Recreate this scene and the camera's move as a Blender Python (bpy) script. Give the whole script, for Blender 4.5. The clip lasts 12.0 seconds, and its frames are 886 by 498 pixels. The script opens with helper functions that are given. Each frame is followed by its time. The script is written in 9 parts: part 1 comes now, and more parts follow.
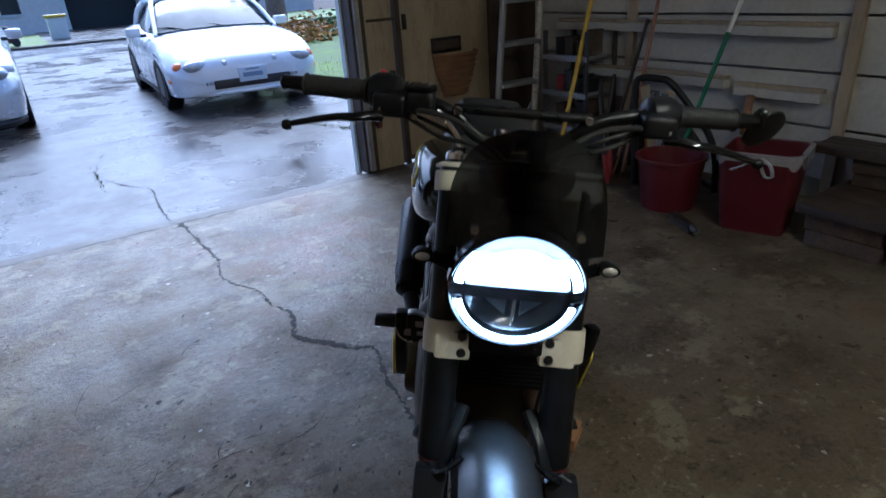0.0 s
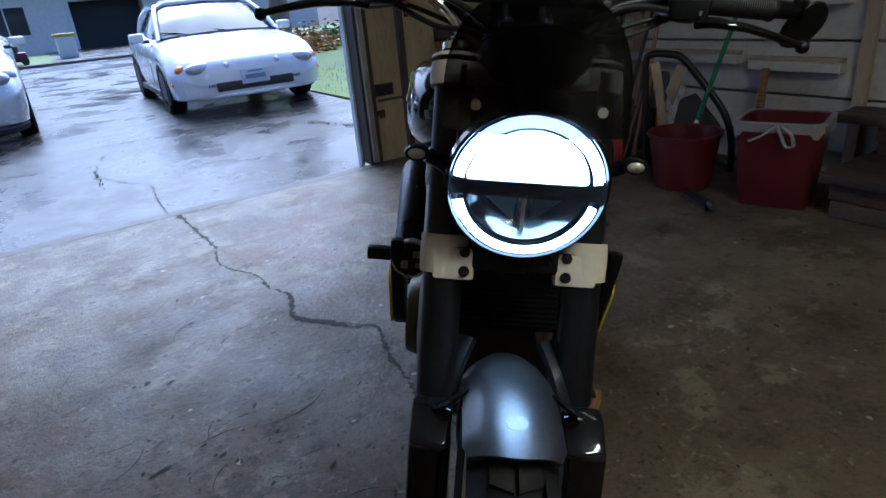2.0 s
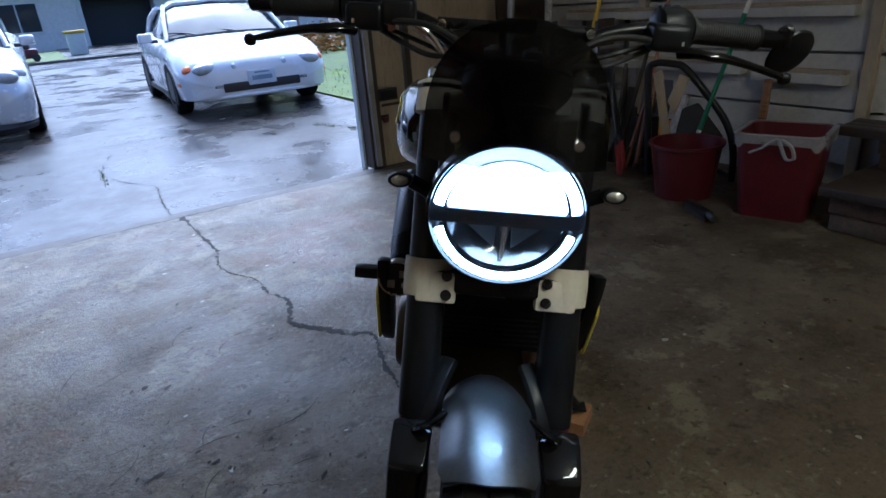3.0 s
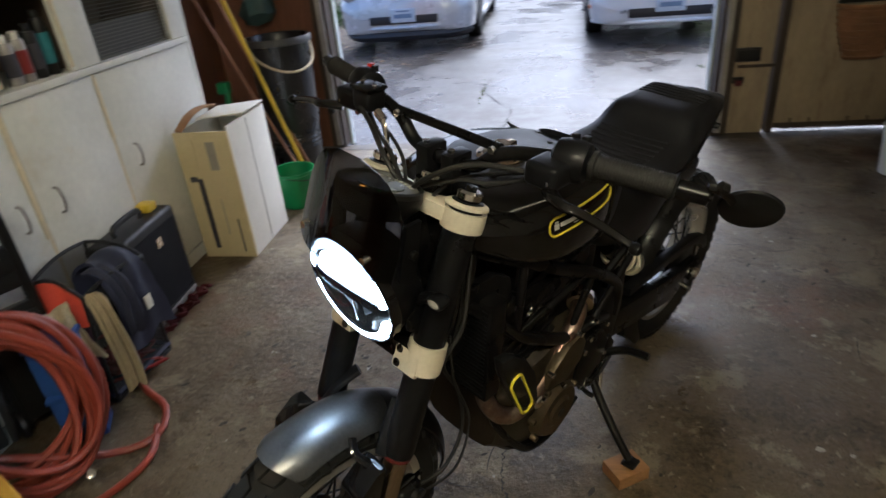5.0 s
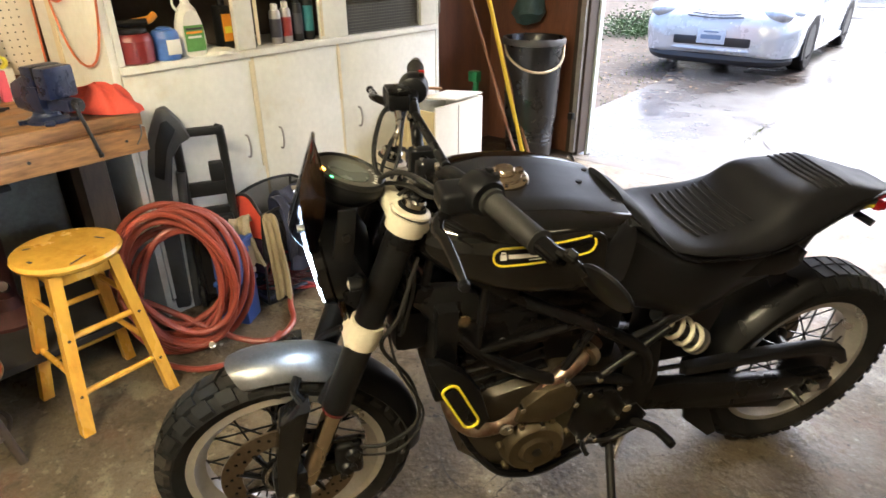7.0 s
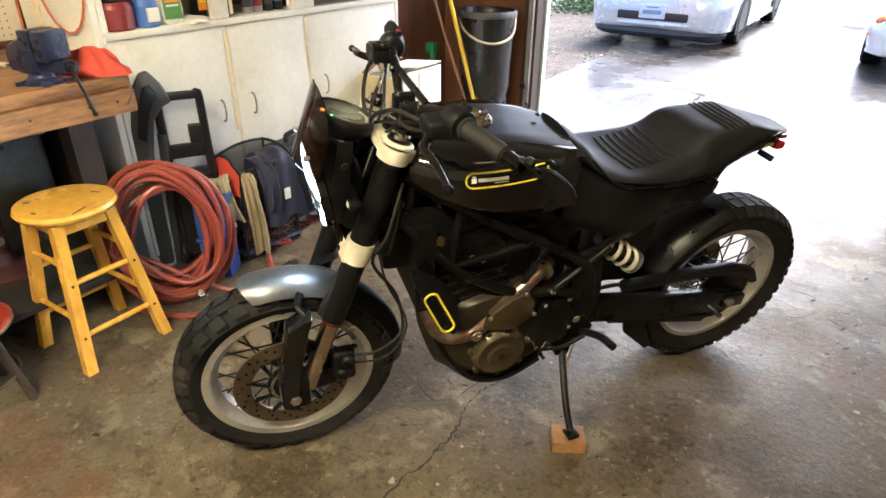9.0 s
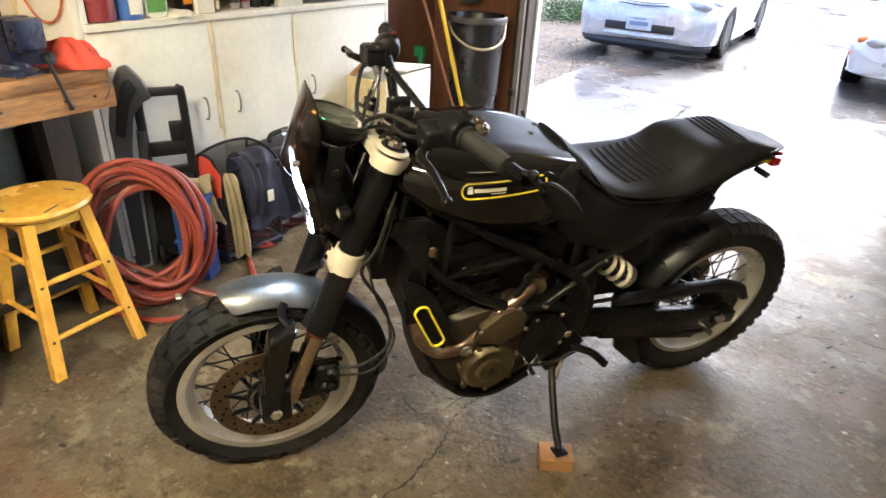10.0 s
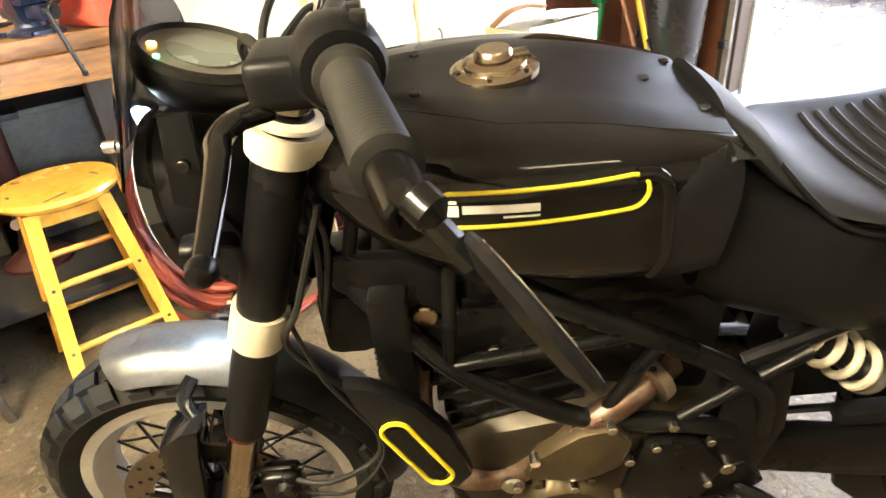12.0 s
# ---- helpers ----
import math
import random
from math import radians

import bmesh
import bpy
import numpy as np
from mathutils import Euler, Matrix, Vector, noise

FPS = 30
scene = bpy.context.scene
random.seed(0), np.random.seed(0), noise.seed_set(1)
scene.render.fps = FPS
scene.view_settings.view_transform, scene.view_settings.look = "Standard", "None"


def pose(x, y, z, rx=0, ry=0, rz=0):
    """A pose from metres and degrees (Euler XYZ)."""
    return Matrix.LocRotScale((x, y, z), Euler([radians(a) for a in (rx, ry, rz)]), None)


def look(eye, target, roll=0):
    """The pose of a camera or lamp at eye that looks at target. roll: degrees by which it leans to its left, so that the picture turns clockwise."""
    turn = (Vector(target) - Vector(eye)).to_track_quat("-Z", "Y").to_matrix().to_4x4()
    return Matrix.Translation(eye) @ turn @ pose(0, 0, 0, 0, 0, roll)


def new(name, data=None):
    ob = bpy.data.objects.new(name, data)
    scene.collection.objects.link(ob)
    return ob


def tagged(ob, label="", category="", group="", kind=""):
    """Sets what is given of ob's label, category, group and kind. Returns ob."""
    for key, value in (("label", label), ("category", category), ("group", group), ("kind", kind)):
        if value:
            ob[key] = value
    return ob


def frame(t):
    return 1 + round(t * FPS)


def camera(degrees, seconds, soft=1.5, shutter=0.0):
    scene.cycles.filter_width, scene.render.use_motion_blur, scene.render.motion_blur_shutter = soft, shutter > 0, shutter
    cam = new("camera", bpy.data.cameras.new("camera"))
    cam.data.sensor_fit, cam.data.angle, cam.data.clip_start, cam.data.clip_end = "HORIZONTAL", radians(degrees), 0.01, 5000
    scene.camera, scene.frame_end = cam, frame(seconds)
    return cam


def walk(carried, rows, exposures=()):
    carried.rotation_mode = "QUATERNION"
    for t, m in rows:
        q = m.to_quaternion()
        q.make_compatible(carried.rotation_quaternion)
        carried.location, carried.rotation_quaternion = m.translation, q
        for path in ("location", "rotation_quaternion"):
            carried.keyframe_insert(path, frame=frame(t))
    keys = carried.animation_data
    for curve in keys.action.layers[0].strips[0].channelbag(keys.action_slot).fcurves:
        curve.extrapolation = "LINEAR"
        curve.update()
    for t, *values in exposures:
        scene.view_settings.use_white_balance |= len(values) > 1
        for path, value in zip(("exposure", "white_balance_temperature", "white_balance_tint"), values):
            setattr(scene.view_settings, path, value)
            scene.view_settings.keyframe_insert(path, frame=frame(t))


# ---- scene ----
cam = camera(71.9, 12.0, 1.5, 0.4)
PATH = [
    (0, (0.638, -3.806, 1.235), (1.615, -2.260, 0.426), -4.0),
    (0.5, (0.631, -3.848, 1.110), (1.579, -2.253, 0.366), -4.4),
    (1, (0.666, -3.789, 1.057), (1.629, -2.216, 0.283), -6.1),
    (1.5, (0.673, -3.768, 1.043), (1.628, -2.197, 0.255), -5.8),
    (2, (0.669, -3.759, 1.045), (1.636, -2.184, 0.279), -5.3),
    (2.5, (0.668, -3.762, 1.045), (1.664, -2.201, 0.290), -4.3),
    (4.5, (1.184, -3.938, 1.299), (1.320, -2.126, 0.464), -6.5),
    (5, (1.442, -3.999, 1.312), (1.105, -2.259, 0.384), -5.3),
    (5.5, (1.563, -3.947, 1.288), (0.857, -2.303, 0.395), -4.3),
    (6, (1.652, -3.891, 1.304), (0.494, -2.510, 0.437), -7.8),
    (6.5, (1.860, -3.834, 1.327), (0.663, -2.479, 0.472), -1.9),
    (8.5, (2.048, -4.004, 1.328), (1.026, -2.574, 0.375), 0.1),
    (9, (2.078, -4.081, 1.330), (1.078, -2.628, 0.387), 0.5),
    (9.5, (2.079, -4.102, 1.347), (1.104, -2.612, 0.438), 1.2),
    (10, (2.025, -4.052, 1.321), (1.076, -2.558, 0.390), 2.9),
    (10.5, (1.825, -3.608, 1.106), (0.779, -2.187, 0.165), -0.1),
    (11, (1.840, -3.544, 1.100), (0.669, -2.213, 0.174), -3.3),
    (11.5, (1.865, -3.430, 1.099), (0.530, -2.300, 0.128), -4.4),
    (12, (1.845, -3.355, 1.095), (0.426, -2.351, 0.100), -4.9),
]
EXPOSURES = [(0, 1.12, 4350, 10), (2.5, 0.98, 4350, 10), (4.4, 1.05, 4800, 10), (5, 1.43, 5200, 10), (5.5, 1.82, 5500, 10), (6, 2.35, 5720, 10), (6.5, 2.62, 5740, 10), (8.5, 2.88, 5600, 10), (10, 2.90, 5580, 10), (10.5, 2.68, 5560, 10), (11, 3.45, 5560, 10), (12, 3.85, 5850, 10)]
walk(cam, [(t, look(eye, target, roll)) for t, eye, target, roll in PATH], EXPOSURES)

# ---- daylight: an overcast, rainy sky outside the open garage door ----
world = bpy.data.worlds.new("sky")
scene.world = world
world.use_nodes = True
wn = world.node_tree
sky = wn.nodes.new("ShaderNodeTexSky")
sky.sky_type = "NISHITA"
sky.sun_disc = False
sky.sun_elevation, sky.sun_rotation = radians(50), radians(20)
sky.air_density, sky.dust_density, sky.ozone_density = 0.8, 7.0, 1.4
wn.links.new(sky.outputs[0], wn.nodes["Background"].inputs[0])
wn.nodes["Background"].inputs[1].default_value = 0.15
sun_data = bpy.data.lights.new("sun", "SUN")
sun_data.energy, sun_data.angle, sun_data.color = 1.3, radians(30), (1.0, 0.97, 0.93)
sun = new("sun", sun_data)
sun.matrix_world = look((3, 20, 20), (1, 0, 0))


# ---- geometry helpers ----
SHIFT = Vector((0, 0, 0))  # where the block of things that is being built stands from its drawn place


def part(name, bm, material, parent=None, label="", smooth=True, m=None):
    """Links a bmesh as one mesh object, under a thing or part."""
    bmesh.ops.recalc_face_normals(bm, faces=bm.faces)
    me = bpy.data.meshes.new(name)
    bm.to_mesh(me)
    bm.free()
    for p in me.polygons:
        p.use_smooth = smooth
    if smooth:
        me.set_sharp_from_angle(angle=radians(38))
    me.materials.append(material)
    ob = new(name, me)
    if parent:
        ob.parent = parent
        if m is not None:
            ob.matrix_local = m
    else:
        ob.matrix_world = Matrix.Translation(SHIFT) @ (m or Matrix())
    if label:
        tagged(ob, label)
    return ob


def thing(name, label, category, m=None, group="", kind=""):
    """An Empty at a thing's base, which parents its parts."""
    ob = new(name)
    ob.empty_display_size = 0.05
    ob.matrix_world = Matrix.Translation(SHIFT) @ (m or Matrix())
    return tagged(ob, label, category, group, kind)


def bevel(bm, verts, width, seg=2):
    es = {e for v in verts for e in v.link_edges}
    es = [e for e in es if len(e.link_faces) == 2 and e.calc_face_angle(0) > 0.5]
    if width > 0 and es:
        bmesh.ops.bevel(bm, geom=es, offset=width, segments=seg, profile=0.6, affect="EDGES")


def box(x0, x1, y0, y1, z0, z1, b=0.0, bm=None, m=None, seg=2):
    into = bm or bmesh.new()
    tmp = bmesh.new() if bm else into
    vs = bmesh.ops.create_cube(tmp, size=1)["verts"]
    for v in vs:
        v.co = Vector((x0 + (x1 - x0) * (v.co.x + 0.5), y0 + (y1 - y0) * (v.co.y + 0.5), z0 + (z1 - z0) * (v.co.z + 0.5)))
    bevel(tmp, vs, b, seg)
    if m is not None:
        tmp.transform(m)
    if bm:
        merge(into, tmp)
    return into


def merge(bm, other):
    """Adds another bmesh to bm and frees it."""
    remap = {}
    for v in other.verts:
        remap[v] = bm.verts.new(v.co)
    for f in other.faces:
        try:
            bm.faces.new([remap[v] for v in f.verts])
        except ValueError:
            pass
    other.free()
    return bm


def axes(d):
    d = Vector(d).normalized()
    a = d.cross(Vector((0, 0, 1)) if abs(d.z) < 0.95 else Vector((1, 0, 0))).normalized()
    return a, d.cross(a).normalized()


def skin(rings, bm=None, closed=False, caps=True):
    """Skins rings of points, all of the same count."""
    bm = bm or bmesh.new()
    vs = [[bm.verts.new(p) for p in r] for r in rings]
    n = len(vs[0])
    last = len(vs) if closed else len(vs) - 1
    for i in range(last):
        a, c = vs[i], vs[(i + 1) % len(vs)]
        for j in range(n):
            bm.faces.new((a[j], a[(j + 1) % n], c[(j + 1) % n], c[j]))
    if caps and not closed:
        bm.faces.new(vs[0][::-1])
        bm.faces.new(vs[-1])
    return bm


def cyl(p0, p1, r0, r1=None, seg=16, bm=None, b=0.0):
    p0, p1 = Vector(p0), Vector(p1)
    r1 = r0 if r1 is None else r1
    a, c = axes(p1 - p0)
    d = (p1 - p0).normalized()
    def ring(p, r):
        return [p + (a * math.cos(2 * math.pi * i / seg) + c * math.sin(2 * math.pi * i / seg)) * r for i in range(seg)]
    rings = [ring(p0, r0), ring(p1, r1)]
    if b > 0:
        rings = [ring(p0, r0 - b), ring(p0 + d * b, r0), ring(p1 - d * b, r1), ring(p1, r1 - b)]
    return skin(rings, bm)


def lathe(profile, origin, axis, seg=32, bm=None, caps=False, closed=False):
    """Turns a profile of (radius, height) round an axis."""
    o, d = Vector(origin), Vector(axis).normalized()
    a, c = axes(d)
    rings = []
    for r, h in profile:
        r = max(r, 1e-4)
        rings.append([o + d * h + (a * math.cos(2 * math.pi * i / seg) + c * math.sin(2 * math.pi * i / seg)) * r for i in range(seg)])
    return skin(rings, bm, closed, caps)


def smooth_path(points, per=6, closed=False):
    """A Catmull-Rom curve through points."""
    p = [Vector(q) for q in points]
    if len(p) < 3:
        return p
    out, n = [], len(p)
    spans = n if closed else n - 1
    for i in range(spans):
        if closed:
            q = [p[(i + k - 1) % n] for k in range(4)]
        else:
            q = [p[max(0, min(n - 1, i + k - 1))] for k in range(4)]
        for k in range(per):
            t = k / per
            out.append(0.5 * (2 * q[1] + (q[2] - q[0]) * t + (2 * q[0] - 5 * q[1] + 4 * q[2] - q[3]) * t * t + (3 * q[1] - q[0] - 3 * q[2] + q[3]) * t ** 3))
    if not closed:
        out.append(p[-1])
    return out


def tube(points, r, seg=8, bm=None, closed=False, per=6, flat=1.0):
    """Sweeps a round (or flattened) section along a smooth curve; r is one radius or a function of 0..1."""
    pts = smooth_path(points, per, closed) if per > 1 else [Vector(q) for q in points]
    n = len(pts)
    rings, a = [], None
    for i, p in enumerate(pts):
        nxt, prv = pts[(i + 1) % n] if closed or i < n - 1 else p, pts[i - 1] if closed or i else p
        d = (nxt - prv).normalized()
        if a is None:
            a = axes(d)[0]
        a = (a - d * a.dot(d)).normalized()
        c = d.cross(a)
        rr = r(i / max(1, n - 1)) if callable(r) else r
        rings.append([p + a * math.cos(2 * math.pi * k / seg) * rr + c * math.sin(2 * math.pi * k / seg) * rr * flat for k in range(seg)])
    return skin(rings, bm, closed)


def plate(outline, thick, b=0.0, plane="xz", bm=None, at=0.0, seg=2):
    """A flat shape given by its outline, of some thickness, centred on at."""
    into = bm or bmesh.new()
    tmp = bmesh.new() if bm else into
    def put(p, o):
        return {"xz": (p[0], at + o, p[1]), "xy": (p[0], p[1], at + o), "yz": (at + o, p[0], p[1])}[plane]
    lo = [tmp.verts.new(put(p, -thick / 2)) for p in outline]
    hi = [tmp.verts.new(put(p, thick / 2)) for p in outline]
    tmp.faces.new(lo[::-1])
    tmp.faces.new(hi)
    n = len(outline)
    for i in range(n):
        tmp.faces.new((lo[i], lo[(i + 1) % n], hi[(i + 1) % n], hi[i]))
    if b > 0:
        bmesh.ops.recalc_face_normals(tmp, faces=tmp.faces)
        bevel(tmp, list(tmp.verts), b, seg)
    if bm:
        merge(into, tmp)
    return into


def rounded(x0, x1, z0, z1, r, n=6):
    """The outline of a rectangle with round corners."""
    out = []
    for cx, cz, a0 in ((x1 - r, z1 - r, 0), (x0 + r, z1 - r, 90), (x0 + r, z0 + r, 180), (x1 - r, z0 + r, 270)):
        out += [(cx + r * math.cos(radians(a0 + 90 * k / n)), cz + r * math.sin(radians(a0 + 90 * k / n))) for k in range(n + 1)]
    return out


def jitter(bm, amount, scale, seed=0.0):
    for v in bm.verts:
        v.co += noise.noise_vector(v.co * scale + Vector((seed, seed * 2, 0))) * amount
    return bm


# ---- materials ----
def material(name, color, rough=0.5, metal=0.0, vary=0.15, scale=6.0, fine=60.0, bump=0.1, rvary=0.1, coat=0.0, spec=0.5,
             alt=None, alt_at=0.55, alt_soft=0.12, alt_scale=None, random_hue=0.0, space="Object", stretch=(1, 1, 1), dist=0.002):
    """A procedural surface: base colour varied at two scales, an optional second colour in patches, gloss variation and bump."""
    mt = bpy.data.materials.new(name)
    mt.use_nodes = True
    nt = mt.node_tree
    N, L = nt.nodes, nt.links
    bs = N["Principled BSDF"]
    co = N.new("ShaderNodeTexCoord")
    mp = N.new("ShaderNodeMapping")
    mp.inputs["Scale"].default_value = stretch
    if space == "World":
        ge = N.new("ShaderNodeNewGeometry")
        L.new(ge.outputs["Position"], mp.inputs[0])
    else:
        L.new(co.outputs[space], mp.inputs[0])
    big, small = N.new("ShaderNodeTexNoise"), N.new("ShaderNodeTexNoise")
    for nd, sc, dt in ((big, scale, 4.0), (small, fine, 6.0)):
        nd.inputs["Scale"].default_value, nd.inputs["Detail"].default_value, nd.inputs["Roughness"].default_value = sc, dt, 0.6
        L.new(mp.outputs[0], nd.inputs["Vector"])
    def ramp(src, lo, hi, c0, c1):
        r = N.new("ShaderNodeMapRange")
        r.inputs[1].default_value, r.inputs[2].default_value, r.inputs[3].default_value, r.inputs[4].default_value = lo, hi, c0, c1
        L.new(src, r.inputs[0])
        return r.outputs[0]
    v1, v2 = ramp(big.outputs[0], 0.3, 0.7, 1 - vary, 1 + vary), ramp(small.outputs[0], 0.3, 0.7, 1 - vary * 0.7, 1 + vary * 0.7)
    mul = N.new("ShaderNodeMath")
    mul.operation = "MULTIPLY"
    L.new(v1, mul.inputs[0])
    L.new(v2, mul.inputs[1])
    base = N.new("ShaderNodeRGB")
    base.outputs[0].default_value = (*color, 1)
    col = base.outputs[0]
    if alt:
        nz = N.new("ShaderNodeTexNoise")
        nz.inputs["Scale"].default_value, nz.inputs["Detail"].default_value, nz.inputs["Roughness"].default_value = alt_scale or scale * 1.7, 8.0, 0.65
        L.new(mp.outputs[0], nz.inputs["Vector"])
        mk = ramp(nz.outputs[0], alt_at - alt_soft, alt_at + alt_soft, 0, 1)
        mx = N.new("ShaderNodeMix")
        mx.data_type = "RGBA"
        L.new(mk, mx.inputs[0])
        L.new(col, mx.inputs[6])
        mx.inputs[7].default_value = (*alt, 1)
        col = mx.outputs[2]
    hs = N.new("ShaderNodeHueSaturation")
    L.new(col, hs.inputs["Color"])
    L.new(mul.outputs[0], hs.inputs["Value"])
    if random_hue:
        oi = N.new("ShaderNodeObjectInfo")
        L.new(ramp(oi.outputs["Random"], 0, 1, 1 - random_hue, 1 + random_hue), hs.inputs["Saturation"])
        m2 = N.new("ShaderNodeMath")
        m2.operation = "MULTIPLY"
        L.new(mul.outputs[0], m2.inputs[0])
        L.new(ramp(oi.outputs["Random"], 0, 1, 1 - random_hue, 1 + random_hue), m2.inputs[1])
        L.new(m2.outputs[0], hs.inputs["Value"])
    L.new(hs.outputs[0], bs.inputs["Base Color"])
    L.new(ramp(big.outputs[0], 0.3, 0.7, max(0.02, rough - rvary), min(1, rough + rvary)), bs.inputs["Roughness"])
    bs.inputs["Metallic"].default_value = metal
    bs.inputs["Specular IOR Level"].default_value = spec
    bs.inputs["Coat Weight"].default_value = coat
    bs.inputs["Coat Roughness"].default_value = 0.08
    if bump:
        bp = N.new("ShaderNodeBump")
        bp.inputs["Strength"].default_value, bp.inputs["Distance"].default_value = bump, dist
        L.new(small.outputs[0], bp.inputs["Height"])
        L.new(bp.outputs[0], bs.inputs["Normal"])
    return mt


def glow(name, color, strength):
    mt = bpy.data.materials.new(name)
    mt.use_nodes = True
    bs = mt.node_tree.nodes["Principled BSDF"]
    bs.inputs["Base Color"].default_value = (0.8, 0.8, 0.8, 1)
    bs.inputs["Emission Color"].default_value = (*color, 1)
    bs.inputs["Emission Strength"].default_value = strength
    return mt


def glass(name, color=(1, 1, 1), rough=0.02, ior=1.45):
    mt = bpy.data.materials.new(name)
    mt.use_nodes = True
    bs = mt.node_tree.nodes["Principled BSDF"]
    bs.inputs["Base Color"].default_value = (*color, 1)
    bs.inputs["Roughness"].default_value = rough
    bs.inputs["Transmission Weight"].default_value = 1.0
    bs.inputs["IOR"].default_value = ior
    return mt

# ---- materials of the motorcycle ----
m_gloss = material("black_gloss_paint", (0.0055, 0.0052, 0.0052), 0.07, vary=0.1, bump=0.012, rvary=0.03, spec=0.42, fine=25)
m_satin = material("black_satin_plastic", (0.0058, 0.0060, 0.0070), 0.36, vary=0.25, fine=220, bump=0.06, spec=0.19)
m_matte = material("black_matte_metal", (0.0044, 0.0043, 0.0047), 0.30, vary=0.3, fine=120, bump=0.08, spec=0.20, alt=(0.010, 0.0095, 0.0095), alt_at=0.68, alt_scale=16)
m_cover = material("charcoal_tank_cover", (0.0100, 0.0102, 0.0115), 0.36, vary=0.12, fine=260, bump=0.05, spec=0.24)
m_rubber = material("tyre_rubber", (0.0072, 0.0073, 0.0078), 0.75, vary=0.25, fine=90, bump=0.2, alt=(0.024, 0.021, 0.018), alt_at=0.66, alt_scale=5, spec=0.25)
m_tread = material("worn_tyre_tread", (0.0095, 0.0096, 0.0100), 0.75, vary=0.3, fine=90, bump=0.25, alt=(0.034, 0.029, 0.023), alt_at=0.60, alt_scale=7, spec=0.25)
m_grip = material("grip_rubber", (0.014, 0.0135, 0.013), 0.6, vary=0.2, fine=150, bump=0.15, spec=0.3)
m_alu = material("brushed_aluminium", (0.62, 0.60, 0.56), 0.32, 1.0, vary=0.12, fine=120, bump=0.05)
m_fender = material("brushed_fender_metal", (0.115, 0.115, 0.117), 0.36, 0.9, vary=0.18, scale=9, fine=150, bump=0.05)
m_steel = material("bright_steel", (0.75, 0.73, 0.70), 0.22, 1.0, vary=0.1, bump=0.03)
m_dsteel = material("dark_steel", (0.05, 0.05, 0.05), 0.33, 0.9, vary=0.2, bump=0.05)
m_lever = material("dark_polished_lever", (0.035, 0.035, 0.035), 0.24, 1.0, vary=0.1, bump=0.02)
m_rim = material("silver_rim", (0.58, 0.57, 0.55), 0.33, 0.75, vary=0.1, fine=90, bump=0.03)
m_fork = material("bronze_fork_tube", (0.50, 0.41, 0.30), 0.28, 1.0, vary=0.1, bump=0.03)
m_bronze = material("bronze_engine_cover", (0.074, 0.056, 0.031), 0.42, 0.6, vary=0.18, fine=160, bump=0.08)
m_case = material("dark_engine_case", (0.030, 0.023, 0.015), 0.45, 0.5, vary=0.25, fine=120, bump=0.1)
m_disc = material("brake_disc_steel", (0.20, 0.155, 0.11), 0.36, 0.9, vary=0.2, fine=140, bump=0.04)
m_cream = material("cream_clamp_paint", (0.53, 0.49, 0.39), 0.42, vary=0.08, fine=120, bump=0.04)
m_pipe = material("heat_tinted_pipe", (0.19, 0.115, 0.085), 0.33, 0.9, vary=0.3, scale=14, bump=0.05, alt=(0.27, 0.22, 0.18), alt_at=0.55)
m_seat = material("seat_vinyl", (0.0105, 0.0106, 0.0128), 0.52, vary=0.2, fine=340, bump=0.16, spec=0.24)
m_yellow = material("yellow_line", (0.78, 0.66, 0.02), 0.4, vary=0.05, bump=0)
m_white = material("white_print", (0.72, 0.72, 0.70), 0.4, vary=0.05, bump=0)
m_redp = material("red_plastic", (0.45, 0.02, 0.015), 0.3, vary=0.1, bump=0)
m_redseal = material("dull_red_seal", (0.085, 0.010, 0.008), 0.5, vary=0.2, bump=0)
m_siglens = material("clear_signal_lens", (0.45, 0.43, 0.40), 0.15, 0.3, vary=0.1, bump=0)
m_redlens = material("red_lamp_lens", (0.5, 0.012, 0.02), 0.12, vary=0.1, bump=0, coat=0.5)
m_lcd = material("grey_display", (0.13, 0.145, 0.13), 0.3, vary=0.04, bump=0)
m_dialface = material("dial_face", (0.10, 0.095, 0.08), 0.35, vary=0.1, bump=0)
m_screen = glass("smoked_screen", (0.085, 0.09, 0.10), 0.04, 1.3)
m_glass = glass("clear_lens", (1, 1, 1), 0.01, 1.2)
m_beam = glow("lit_low_beam", (0.80, 0.93, 1.0), 22.0)
m_drl = glow("lit_light_ring", (0.80, 0.94, 1.0), 9.0)
m_orange = glow("orange_pilot", (1.0, 0.35, 0.03), 3.0)
m_green = glow("green_pilot", (0.1, 1.0, 0.25), 1.2)


# ---- materials of the place ----


